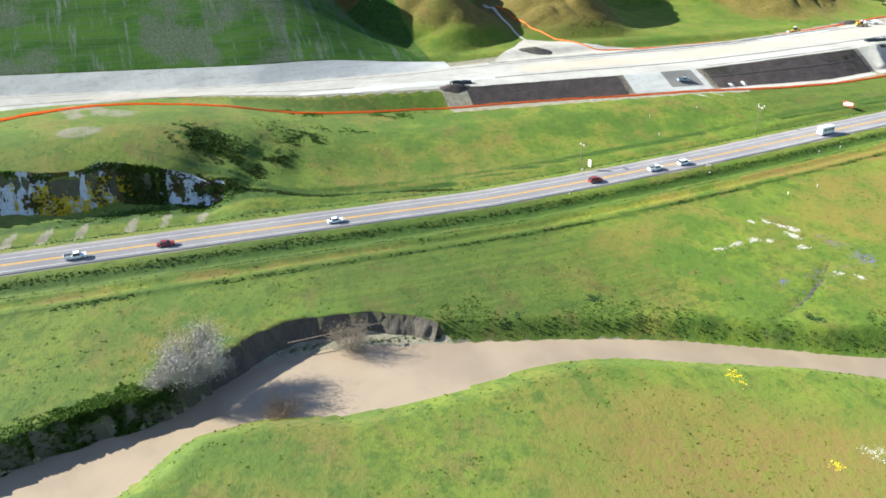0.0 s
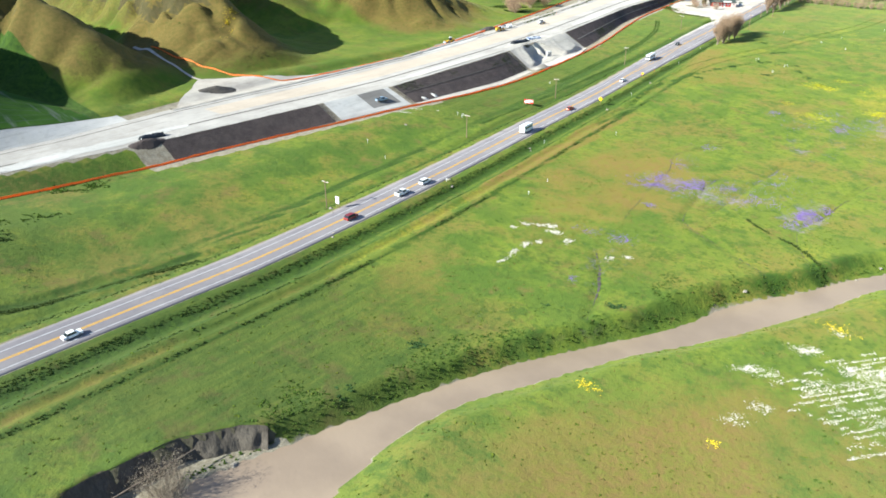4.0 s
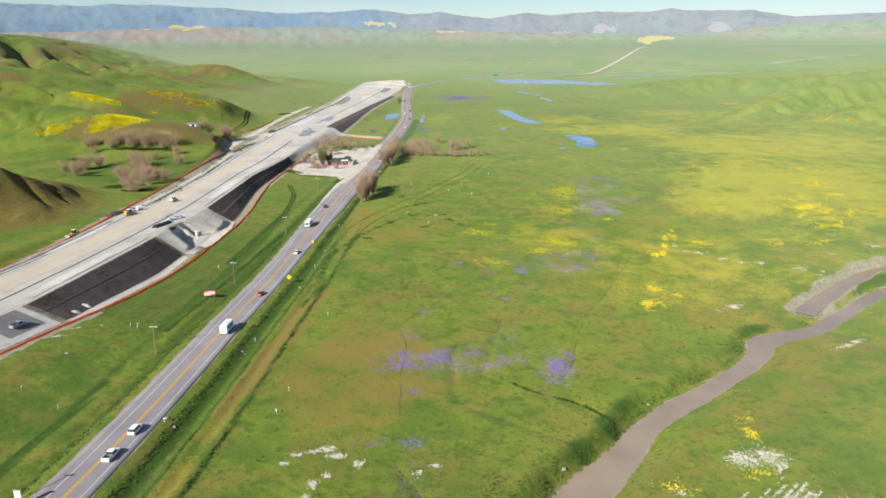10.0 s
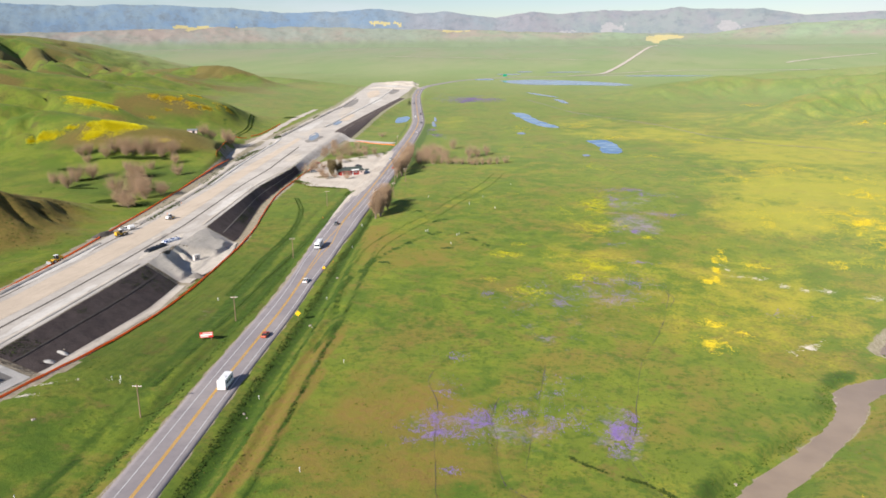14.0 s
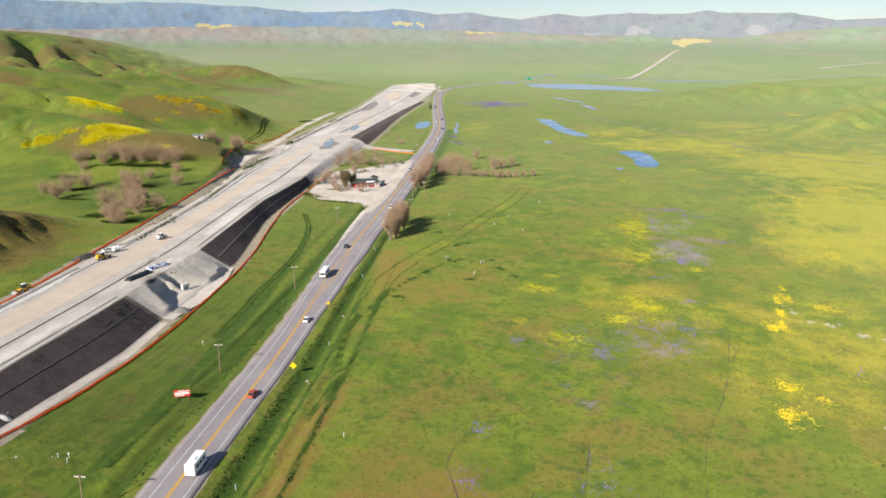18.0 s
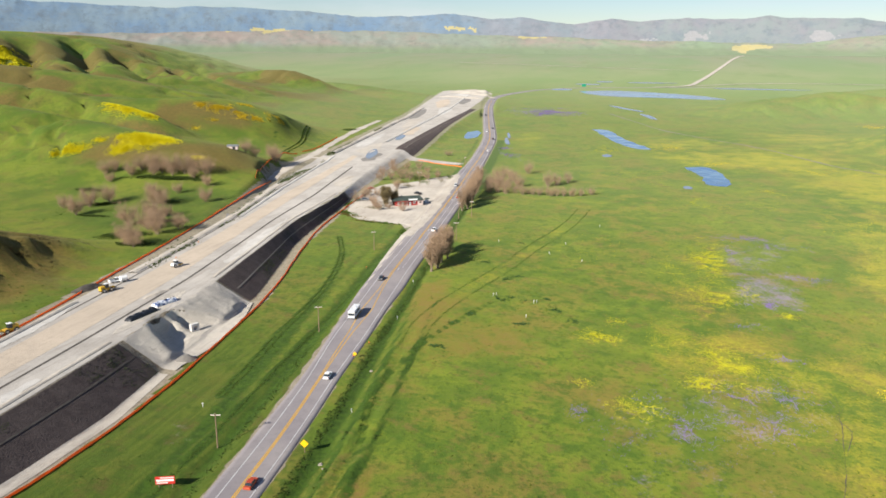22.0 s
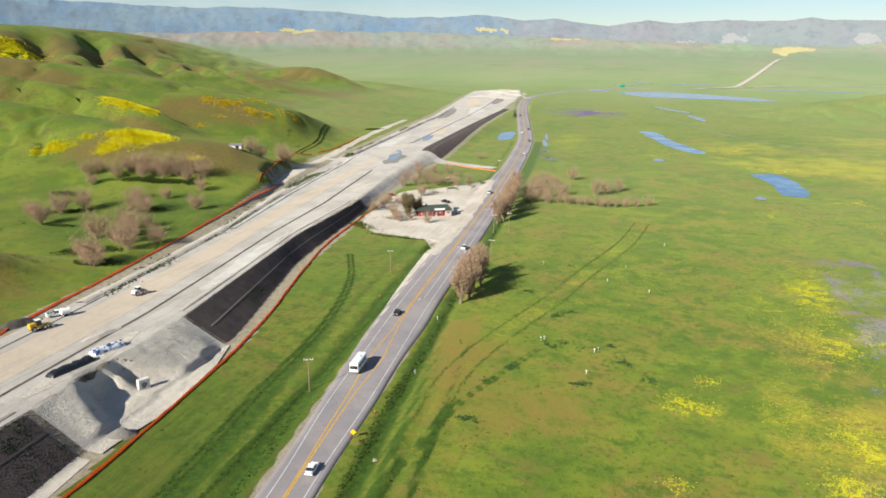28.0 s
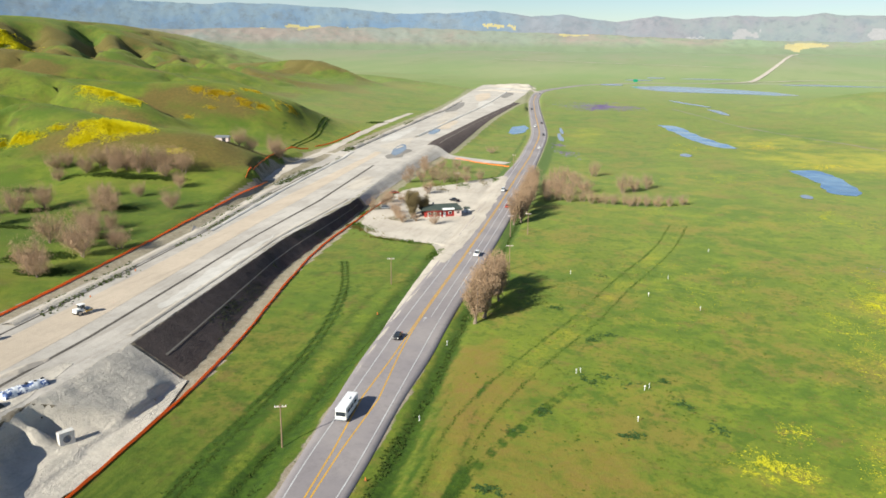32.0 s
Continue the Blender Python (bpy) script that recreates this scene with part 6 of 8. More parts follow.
def rut_weeds(line, gaps, per_metre, size, mat, label, seed):
    """Rank growth standing along wheel ruts."""
    r = np.random.default_rng(seed)
    c = dense(line, 0.5)
    k = r.integers(0, len(c), int(len(c) * 0.5 * per_metre))
    pts = np.concatenate([offset(c, np.full(len(c), g))[k] + r.normal(0, 0.28, (len(k), 2)) for g in gaps])
    pts = pts[fbm(pts[:, 0], pts[:, 1], 9, 3) > -0.34 + 0.24 * r.random(len(pts))]
    me = tri_soup("rut_weeds", np.c_[pts, ground_at(pts[:, 0], pts[:, 1])], size * r.uniform(0.6, 1.5, len(pts)), mat, 0.2, 0.9, 3, seed)
    return tagged(new("rut_weeds", me), label, "grass", kind="stuff")


M_RUT = leafage("rank_green_blades", (0.058, 0.100, 0.016), (0.085, 0.125, 0.020), thin=0.4)
rut_weeds(TRACKS[1][0], (-0.9, 0.9), 11, 0.40, M_RUT, "dark rank grass along a pair of wheel ruts", 211)
rut_weeds(TRACKS[0][0], (-3.5, 3.5), 7, 0.38, M_TUFTDARK, "dark grass along the edges of the worn meadow track", 212)
rut_weeds(TRACKS[0][0], (-1.2, 1.2), 2, 0.30, M_TUFTDARK, "short grass along the worn meadow track", 213)
rut_weeds(curve([(-187, 405), (-193, 424), (-197, 456), (-203, 479), (-209, 495), (-222, 535)], 8), (-1.5, 1.5), 14, 0.6, M_TUFTDARK, "dark growth along two ruts climbing the hill", 218)
rut_weeds(TRACKS[2][0], (0.0,), 9, 0.40, M_RUT, "dark rank grass along an old rut", 214)
rut_weeds(TRACKS[3][0], (-0.7, 0.7), 7, 0.30, M_TUFTDARK, "dark rank grass along the verge ruts", 215)
rut_weeds(curve([(-17.2, -279), (-15.6, -267), (-9.4, -249), (-8.3, -230), (-3.6, -206)], 6), (0.0, 0.7), 12, 0.6, M_DITCH, "dark weeds filling an old ditch", 216)
rut_weeds(curve([(98.7, -75.3), (104, -78.7), (111.7, -82), (119, -84.6), (128, -94)], 6), (0.0,), 14, 0.6, M_DITCH, "dark weeds along a shallow gully", 217)


def slope_points(count, y0, y1, lo, hi, seed):
    """Places on the fill slope between its crest and its foot."""
    r = np.random.default_rng(seed)
    y, f = r.uniform(y0, y1, count), r.uniform(lo, hi, count)
    return np.stack([by_y(CREST, y) * (1 - f) + by_y(FOOT, y) * f, y], 1)


def strew(name, label, category, mat, P, size, flat, seed, blades=2):
    r = np.random.default_rng(seed)
    me = tri_soup(name, np.c_[P, ground_at(P[:, 0], P[:, 1]) + 0.12], size * r.uniform(0.5, 1.6, len(P)), mat, flat, 0.7, blades, seed)
    return tagged(new(name, me), label, category, kind="stuff")


M_CLOD = leafage("black_brown_mulch_chips", (0.058, 0.045, 0.042), (0.095, 0.075, 0.068))
strew("mulch_chips", "coarse dark mulch chips spread on the slope", "mulch", M_CLOD, np.vstack([slope_points(n, a, b, 0.03, 0.97, k) for k, (n, a, b) in enumerate(((9000, -172, -104), (15000, -66, 31), (22000, 94, 285), (8000, 470, 900)))]), 0.26, 0.12, 41)
seedlings = np.vstack([slope_points(n, a, b, lo, hi, k + 50) for k, (n, a, b, lo, hi) in enumerate(((2600, -62, 31, 0.02, 0.4), (900, 10, 31, 0.0, 0.98), (2600, 130, 285, 0.45, 0.98), (1800, 180, 285, 0.0, 0.6), (900, 94, 140, 0.5, 0.98), (500, 470, 700, 0.6, 1.0)))])
seedlings = seedlings[fbm(seedlings[:, 0], seedlings[:, 1], 9, 3) > 0.10 + 0.12 * (np.random.default_rng(3).random(len(seedlings)) - 0.5)]
strew("seedlings", "thin green seedlings sprouting through the mulch", "grass", leafage("dull_seedling_leaves", (0.062, 0.085, 0.030), (0.085, 0.105, 0.036), thin=0.4), seedlings, 0.34, 0.4, 42)
edge_r = np.random.default_rng(43)
edge_y = edge_r.uniform(90, 700, 9000)
edge_f = edge_r.normal(0.0, 1.8, 9000)
edge = np.stack([by_y(DECK_LEFT, edge_y) + 3.2 + edge_f, edge_y], 1)
edge = edge[fbm(edge[:, 0], edge[:, 1] * 0.5, 12, 3) > 0.06]
scatter("knoll_scrub", "dark green scrub on the broken knoll", "scrub", M_WEED, [(-30, -276, 20, 9, 25, 160), (-44, -252, 14, 8, 0, 90), (-52, -230, 16, 5, 70, 120), (-72, -240, 9, 4, 60, 260), (-66, -205, 4, 12, -20, 200), (-14, -296, 3, 26, 0, 500)], 0.5, 0.6, 0.6, 47, 0.04, 5, 3)
scatter("bank_shrubs", "dense dark shrubs on the shaded creek bank", "shrubs", M_WEED, [(70, -307, 4.5, 6, 10, 3200), (72.5, -315, 5, 6, 10, 2600), (68, -300, 2.5, 3, 0, 700), (77, -325, 6, 8, 10, 1800)], 0.55, 0.45, 0.8, 147, -0.06, 3, 4)
scatter("knoll_scrub", "dark low scrub in the folds of the knoll", "scrub", M_DITCH, [(-36, -274, 9, 9, 0, 1500), (-40, -281, 8, 6, 0, 900), (-30, -256, 5, 7, 0, 500), (-43, -244, 6, 6, 0, 350), (-18, -278, 5, 10, 0, 900), (-25, -266, 6, 6, 0, 500)], 0.6, 0.35, 0.7, 148, 0.03, 5, 3)
scatter("yard_weeds", "low dry weeds round the gravel yard", "weeds", M_DRYTUFT, [(-66, 268, 9, 6, 20, 260), (-60, 288, 5, 4, 0, 90), (-74, 246, 14, 3, -30, 260), (-58, 234, 14, 2, -10, 200), (-84, 300, 3, 22, 0, 260), (-70, 345, 4, 14, 30, 200), (-52, 372, 3, 12, 20, 160)], 0.6, 0.4, 0.6, 49, 0.0, 5, 3)
scatter("yard_weeds", "green weeds at the edge of the gravel yard", "weeds", M_WEED, [(-76, 250, 12, 3, -30, 260), (-52, 232, 12, 2, -8, 220), (-84, 280, 3, 14, 0, 200), (-62, 360, 4, 16, 30, 260), (-48, 384, 3, 10, 10, 160), (-34, 218, 2, 9, 0, 120)], 0.55, 0.5, 0.6, 50, 0.0, 5, 3)
scatter("hill_scrub", "brown-green scrub on the folded hillside", "scrub", M_SCRUB, [(-150, 95, 12, 34, 20, 800), (-160, 70, 14, 26, 30, 500), (-175, 45, 16, 16, 0, 260), (-130, -78, 8, 20, 0, 160)], 0.6, 0.2, 0.6, 48, 0.05, 8, 3)
strew("ridge_weeds", "green weeds growing over the spoil ridge", "weeds", leafage("dull_spoil_weeds", (0.085, 0.12, 0.035), (0.12, 0.15, 0.045), thin=0.4), edge, 0.6, 0.6, 44)
stone_r = np.random.default_rng(45)
stones = np.stack([stone_r.uniform(-76, -50, 5200), stone_r.uniform(33, 93, 5200)], 1)
stones = stones[(stones[:, 0] > by_y(CREST, stones[:, 1])) & (stones[:, 0] < by_y(FOOT, stones[:, 1]) + 3)]
strew("loose_stones", "loose grey stones and clods on the spoil", "stones", leafage("grey_stones", (0.26, 0.23, 0.20), (0.40, 0.36, 0.31)), stones, 0.16, 0.6, 46)

M_BARK = two_tone("grey_brown_bark", (0.20, 0.15, 0.11), (0.29, 0.23, 0.18), 1.5, bump=0.5, dist=0.05)
M_TWIG = leafage("budding_pinkish_twigs", (0.41, 0.280, 0.178), (0.30, 0.205, 0.130))
M_TWIGTAN = leafage("thin_tan_twigs", (0.46, 0.310, 0.195), (0.33, 0.222, 0.140))
M_TWIGGREY = leafage("bare_grey_twigs", (0.33, 0.270, 0.195), (0.235, 0.19, 0.14))
M_TWIGPALE = leafage("pale_silvery_twigs", (0.42, 0.39, 0.35), (0.33, 0.30, 0.27))
M_CONIFER = leafage("dull_conifer_needles", (0.165, 0.130, 0.058), (0.235, 0.180, 0.095))


def part(name, me, parent, label=""):
    """Links a mesh as one part under its thing."""
    ob = new(name, me)
    ob.parent = parent
    if label:
        ob["label"] = label
    return ob


def limb(verts, faces, a, b, ra, rb, sides=6):
    """A tapered branch from a to b."""
    a, b = np.array(a, float), np.array(b, float)
    w = (b - a) / np.linalg.norm(b - a)
    u = np.cross(w, (0.3, 0.9, 0.1))
    u /= np.linalg.norm(u)
    v = np.cross(w, u)
    k = len(verts)
    for c, rr in ((a, ra), (b, rb)):
        for i in range(sides):
            t = 2 * math.pi * i / sides
            verts.append(tuple(c + rr * (u * math.cos(t) + v * math.sin(t))))
    for i in range(sides):
        j = (i + 1) % sides
        faces.append((k + i, k + j, k + sides + j, k + sides + i))
    faces.append(tuple(range(k + sides, k + 2 * sides)))


def bare_tree(seed, tall, wide, twigs, mat=None, stems=1, upright=0.5, name="tree", label="", category="tree"):
    """A leafless tree: trunk, forking limbs and a haze of fine twigs."""
    r = random.Random(seed)
    verts, faces, tips = [], [], []
    for s in range(stems):
        sx, sy = (r.uniform(-0.9, 0.9), r.uniform(-0.9, 0.9)) if stems > 1 else (0, 0)
        fork = (sx * 1.5 + r.uniform(-0.3, 0.3), sy * 1.5 + r.uniform(-0.3, 0.3), tall * r.uniform(0.1, 0.18))
        limb(verts, faces, (sx, sy, -0.3), fork, 0.045 * tall / math.sqrt(stems), 0.032 * tall / math.sqrt(stems), 7)
        for b in range(7 if stems == 1 else 4):
            ang = 2 * math.pi * b / (7 if stems == 1 else 4) + r.uniform(-0.4, 0.4) + s
            reach = wide * 0.5 * r.uniform(0.45, 0.85)
            mid = (fork[0] + math.cos(ang) * reach * 0.55, fork[1] + math.sin(ang) * reach * 0.55, tall * (r.uniform(0.34, 0.55) if stems == 1 else r.uniform(0.2, 0.48)))
            tips.append((fork, mid))
            limb(verts, faces, fork, mid, 0.022 * tall / math.sqrt(stems), 0.013 * tall / math.sqrt(stems), 5)
            for c in range(4):
                a2 = ang + r.uniform(-0.8, 0.8)
                end = (mid[0] + math.cos(a2) * reach * r.uniform(0.2, 0.7), mid[1] + math.sin(a2) * reach * r.uniform(0.2, 0.7), tall * (r.uniform(0.6, 0.97) if stems == 1 else r.uniform(0.36, 0.97)))
                limb(verts, faces, mid, end, 0.011 * tall / math.sqrt(stems), 0.004 * tall, 4)
                tips.append((mid, end))
    root = new(name, None)
    root.empty_display_size = 0.5
    part("trunk", mesh_from("trunk", verts, faces, M_BARK), root)
    rr = np.random.default_rng(seed)
    V = []
    twigs = int(twigs * 3.8)
    for k in range(twigs):
        mid, end = tips[rr.integers(len(tips))]
        f = rr.uniform(0.1, 1.2)
        c = np.array(mid) + (np.array(end) - np.array(mid)) * f + rr.normal(0, 0.085 * wide, 3) * (1, 1, 0.8)
        d = rr.normal(0, 1, 3)
        d[2] = abs(d[2]) * 0.9 + upright
        d /= np.linalg.norm(d)
        side = np.cross(d, rr.normal(0, 1, 3))
        side /= np.linalg.norm(side) + 1e-6
        ln, wd = rr.uniform(0.5, 1.2) * 0.09 * tall, rr.uniform(0.5, 1.0) * 0.0095 * tall
        V += [c - side * wd * 0.4, c + side * wd * 0.5 + d * ln * 0.4, c + d * ln, c - side * wd * 0.6 + d * ln * 0.5]
    F = [(4 * i, 4 * i + 1, 4 * i + 2, 4 * i + 3) for i in range(twigs)]
    part("crown", mesh_from("crown", V, F, mat or M_TWIG), root, "haze of fine budding twigs")
    return tagged(root, label, category)


def plant(protos, spots, group):
    """Copies of the prototypes on the ground; the first spots take the prototypes themselves."""
    r = random.Random(5)
    for k, (x, y, s) in enumerate(spots):
        m = Matrix.Translation((x, y, float(ground_at(x, y)) - 0.1)) @ Matrix.Rotation(r.uniform(0, 6.28), 4, "Z") @ Matrix.Diagonal((s * r.uniform(0.9, 1.1), s * r.uniform(0.9, 1.1), s, 1))
        if k < len(protos):
            ob = protos[k]
            ob.matrix_basis = m
        else:
            ob = copy_thing(protos[k % len(protos)], Matrix())
            ob.matrix_basis = m
        tagged(ob, group=group)


roadside = [bare_tree(s, 12.5, 7.8, 1050, label="tall leafless cottonwood with pinkish budding twigs by the highway") for s in (1, 2, 3)]
plant(roadside, [(-2.0, 151, 1.0), (-0.5, 156, 1.12), (-2.5, 161, 1.05), (-1.5, 167, 1.15), (0.5, 172, 0.95), (-2.5, 178, 1.05), (-3, 184, 0.9),
                 (-15, 274, 0.95), (-13, 281, 1.1), (-15, 289, 1.05), (-14, 298, 1.1), (-16, 306, 1.0), (-16, 316, 1.1), (-17, 326, 1.0), (-19, 338, 1.0), (-20, 350, 0.95), (-22, 362, 0.95)], "roadside cottonwoods")
hedge = [bare_tree(s, 7.8, 7.0, 560, M_TWIGTAN, stems=3, label="low leafless tree with tan twigs in a hedgerow") for s in (11, 12, 13)]
plant(hedge, [(-9, 330, 1.0), (-4, 333, 1.1), (2, 330, 1.0), (8, 333, 0.9), (13, 330, 0.9), (19, 331, 0.8), (24, 330, 0.85), (29, 331, 0.85), (34, 331, 0.9), (39, 332, 0.85), (44, 333, 0.85), (50, 335, 0.75), (56, 340, 0.8),
              (-12, 345, 1.2), (-6, 352, 1.2), (0, 348, 1.2), (7, 356, 1.1), (-13, 360, 1.1), (-8, 372, 1.1), (0, 372, 1.1), (-14, 385, 1.1), (-10, 398, 1.0), (6, 410, 1.25), (26, 362, 1.4), (31, 368, 1.2), (38, 378, 1.1), (-4, 392, 0.9), (16, 333, 0.6), (31.5, 329, 0.6), (-9, 358, 0.8), (4, 364, 0.7)], "hedgerow trees")
yard = [bare_tree(s, 8, 8.0, 620, M_TWIGTAN, 3, 0.35, label="slender leafless tree beside the gravel yard") for s in (21, 22)]
plant(yard, [(-71, 328, 1.0), (-60, 366, 0.9), (-55, 376, 0.8), (-73, 362, 1.2), (-79, 368, 1.2), (-68, 372, 1.0), (-84, 360, 1.0), (-90, 352, 0.9), (-80, 288, 1.0), (-81, 298, 0.95), (-48, 262, 0.75), (-62, 262, 0.7), (-66, 268, 0.7), (-70, 276, 0.8), (-57, 266, 0.5), (-75, 300, 0.7), (-96, 400, 0.9), (-86, 405, 1.0), (-77, 410, 0.9), (-68, 398, 0.7), (-100, 412, 0.8), (-92, 390, 0.8), (-83, 280, 0.8), (-95, 372, 0.9)], "trees round the yard")
hollow = [bare_tree(s, 11.0, 12.2, 1100, M_TWIGTAN, stems=3, label="leafless tan tree with thin twigs in the grassy hollow") for s in (31, 32, 33)]
HOLLOW = [(-239, 256, 0.8), (-234, 261, 0.7), (-220, 255, 0.85), (-217, 262, 0.95), (-211, 263, 1.05), (-204, 265, 1.1), (-197, 264, 1.15), (-190, 268, 1.1), (-185, 270, 1.0), (-176, 270, 1.05), (-166, 253, 0.65), (-150, 221, 0.75), (-205, 197, 1.0), (-199, 207, 0.95), (-189, 230, 0.6), (-174, 210, 1.0), (-167, 208, 0.9), (-159, 164, 1.0), (-137, 132, 1.0), (-131, 130, 0.85), (-145, 160, 0.9), (-135, 152, 1.0), (-146, 172, 0.95), (-158, 181, 0.9), (-130, 164, 0.75), (-200, 178, 0.9),
          (-181, 329, 0.85), (-176, 334, 0.75), (-173, 357, 1.0), (-169, 352, 0.8), (-175, 234, 0.6), (-206, 259, 0.7), (-181, 263, 0.7), (-215, 190, 0.7), (-152, 186, 0.6), (-228, 246, 0.6)]
plant(hollow, HOLLOW, "trees in the hollow")
bank_tree = bare_tree(41, 10.5, 15.5, 6500, M_TWIGPALE, 4, 0.3, label="large bare grey-brown tree leaning over the creek bank")
plant([bank_tree], [(65.5, -293, 0.88)], "creek trees")
second = bare_tree(44, 6.5, 7.5, 1800, M_TWIGPALE, 3, 0.3, label="pale bare tree at the creek edge")
plant([second], [(67.5, -299.5, 0.85)], "creek trees")
drift = [bare_tree(s, 5.0, 8.0, 1700, mat, 5, 0.2, "bush", "bare pinkish bush standing in the creek", "bush") for s, mat in ((51, M_TWIGGREY), (52, M_TWIG))]
plant(drift, [(60.5, -259, 1.35), (77, -277.5, 0.95)], "creek bushes")
lone = bare_tree(61, 3.6, 7.0, 900, M_TWIG, 5, 0.4, "bush", "round reddish bush in the grass between the roads", "bush")
plant([lone], [(-73, 486, 1.3)], "single bushes")


def hang(name, label, category, mat, count, y0, y1, t0, t1, size, seed, patch):
    """Clumps growing on the cliff face between two levels."""
    r = np.random.default_rng(seed)
    j, i = r.integers(0, nc, count), (r.uniform(t0, t1, count) * (rows - 1)).astype(int)
    ok = (cy[j] > y0) & (cy[j] < y1) & (fbm(cy[j] + seed, i * 0.3, patch, 3) > 0.02)
    i, j = i[ok], j[ok]
    C = np.c_[CX[i, j] + 0.1, cy[j], CZ[i, j]]
    me = tri_soup(name, C, size * r.uniform(0.6, 1.6, len(C)), mat, 0.9, 0.6, 3, seed)
    return tagged(new(name, me), label, category, kind="stuff")


hang("cliff_scrub", "brown-green scrub clinging to the broken cliff", "scrub", M_SCRUB, 2600, -356, -274, 0.0, 1.0, 0.7, 61, 4.0)
hang("cliff_scrub", "dark scrub covering the end of the cliff", "scrub", M_DITCH, 9000, -303, -274, 0.0, 1.0, 0.8, 66, 30.0)
hang("cliff_scrub", "dark green scrub along the lip of the cliff", "scrub", M_WEED, 900, -356, -274, 0.85, 1.0, 0.7, 62, 5.0)
hang("yellow_wildflowers", "golden wildflowers hanging on the broken cliff", "wildflowers", M_OFLOWER, 4500, -332, -300, 0.0, 0.7, 0.55, 63, 5.0)
hang("yellow_wildflowers", "golden wildflowers at the foot of the cliff", "wildflowers", M_OFLOWER, 2500, -324, -306, 0.0, 0.35, 0.55, 64, 3.0)

# ---- vehicles ----
M_TYRE, M_RIM = plain("black_rubber", (0.025, 0.025, 0.027), 0.85), plain("grey_alloy", (0.45, 0.45, 0.46), 0.35, 0.8)
M_GLASS = Mat("dark_car_glass", 0.08, spec=0.6)
M_GLASS.color((0.020, 0.026, 0.032))
M_GLASS = M_GLASS.m
M_LAMP, M_TAIL = plain("clear_lamp", (0.75, 0.75, 0.72), 0.2), plain("red_lamp", (0.45, 0.02, 0.015), 0.3)
PAINT = {n: plain(n + "_car_paint", c, 0.3, 0.0, 0.6, 0.08) for n, c in (("white", (0.78, 0.78, 0.77)), ("silver", (0.50, 0.52, 0.55)), ("dark_red", (0.19, 0.018, 0.020)), ("black", (0.022, 0.022, 0.026)), ("grey", (0.16, 0.17, 0.19)), ("blue_grey", (0.20, 0.28, 0.36)), ("orange_red", (0.40, 0.06, 0.02)))}


def box(name, size, at, mat, bevel=0.0, taper=(1.0, 1.0), shift=0.0, parent=None, label=""):
    """A block with its top drawn in and its edges rounded, as one part."""
    bm = bmesh.new()
    bmesh.ops.create_cube(bm, size=1.0)
    for v in bm.verts:
        top = v.co.z > 0
        v.co.x = v.co.x * size[0] * (taper[0] if top else 1) + (shift if top else 0)
        v.co.y *= size[1] * (taper[1] if top else 1)
        v.co.z *= size[2]
        v.co += Vector(at)
    if bevel:
        bmesh.ops.bevel(bm, geom=bm.edges[:], offset=bevel, segments=2, affect="EDGES", profile=0.6)
    me = bpy.data.meshes.new(name)
    bm.to_mesh(me)
    bm.free()
    me.materials.append(mat)
    return part(name, me, parent, label) if parent else me


def disc(name, radius, width, at, mat, parent, axis="Y", sides=18, bevel=0.0):
    bm = bmesh.new()
    bmesh.ops.create_cone(bm, cap_ends=True, segments=sides, radius1=radius, radius2=radius, depth=width)
    if bevel:
        bmesh.ops.bevel(bm, geom=[e for e in bm.edges if e.is_boundary is False and len(e.link_faces) == 2 and min(len(f.verts) for f in e.link_faces) == 4 and max(len(f.verts) for f in e.link_faces) > 4], offset=bevel, segments=1, affect="EDGES")
    turn = {"Y": Matrix.Rotation(math.pi / 2, 4, "X"), "X": Matrix.Rotation(math.pi / 2, 4, "Y"), "Z": Matrix()}[axis]
    bmesh.ops.transform(bm, matrix=Matrix.Translation(at) @ turn, verts=bm.verts)
    me = bpy.data.meshes.new(name)
    bm.to_mesh(me)
    bm.free()
    me.materials.append(mat)
    return part(name, me, parent)


def wheels(root, xs, half, radius, width=0.24):
    for x in xs:
        for s in (-1, 1):
            w = disc("wheel", radius, width, (x, s * half, radius), M_TYRE, root, bevel=0.03)
            disc("rim", radius * 0.6, width + 0.02, (x, s * half, radius), M_RIM, w, sides=12)


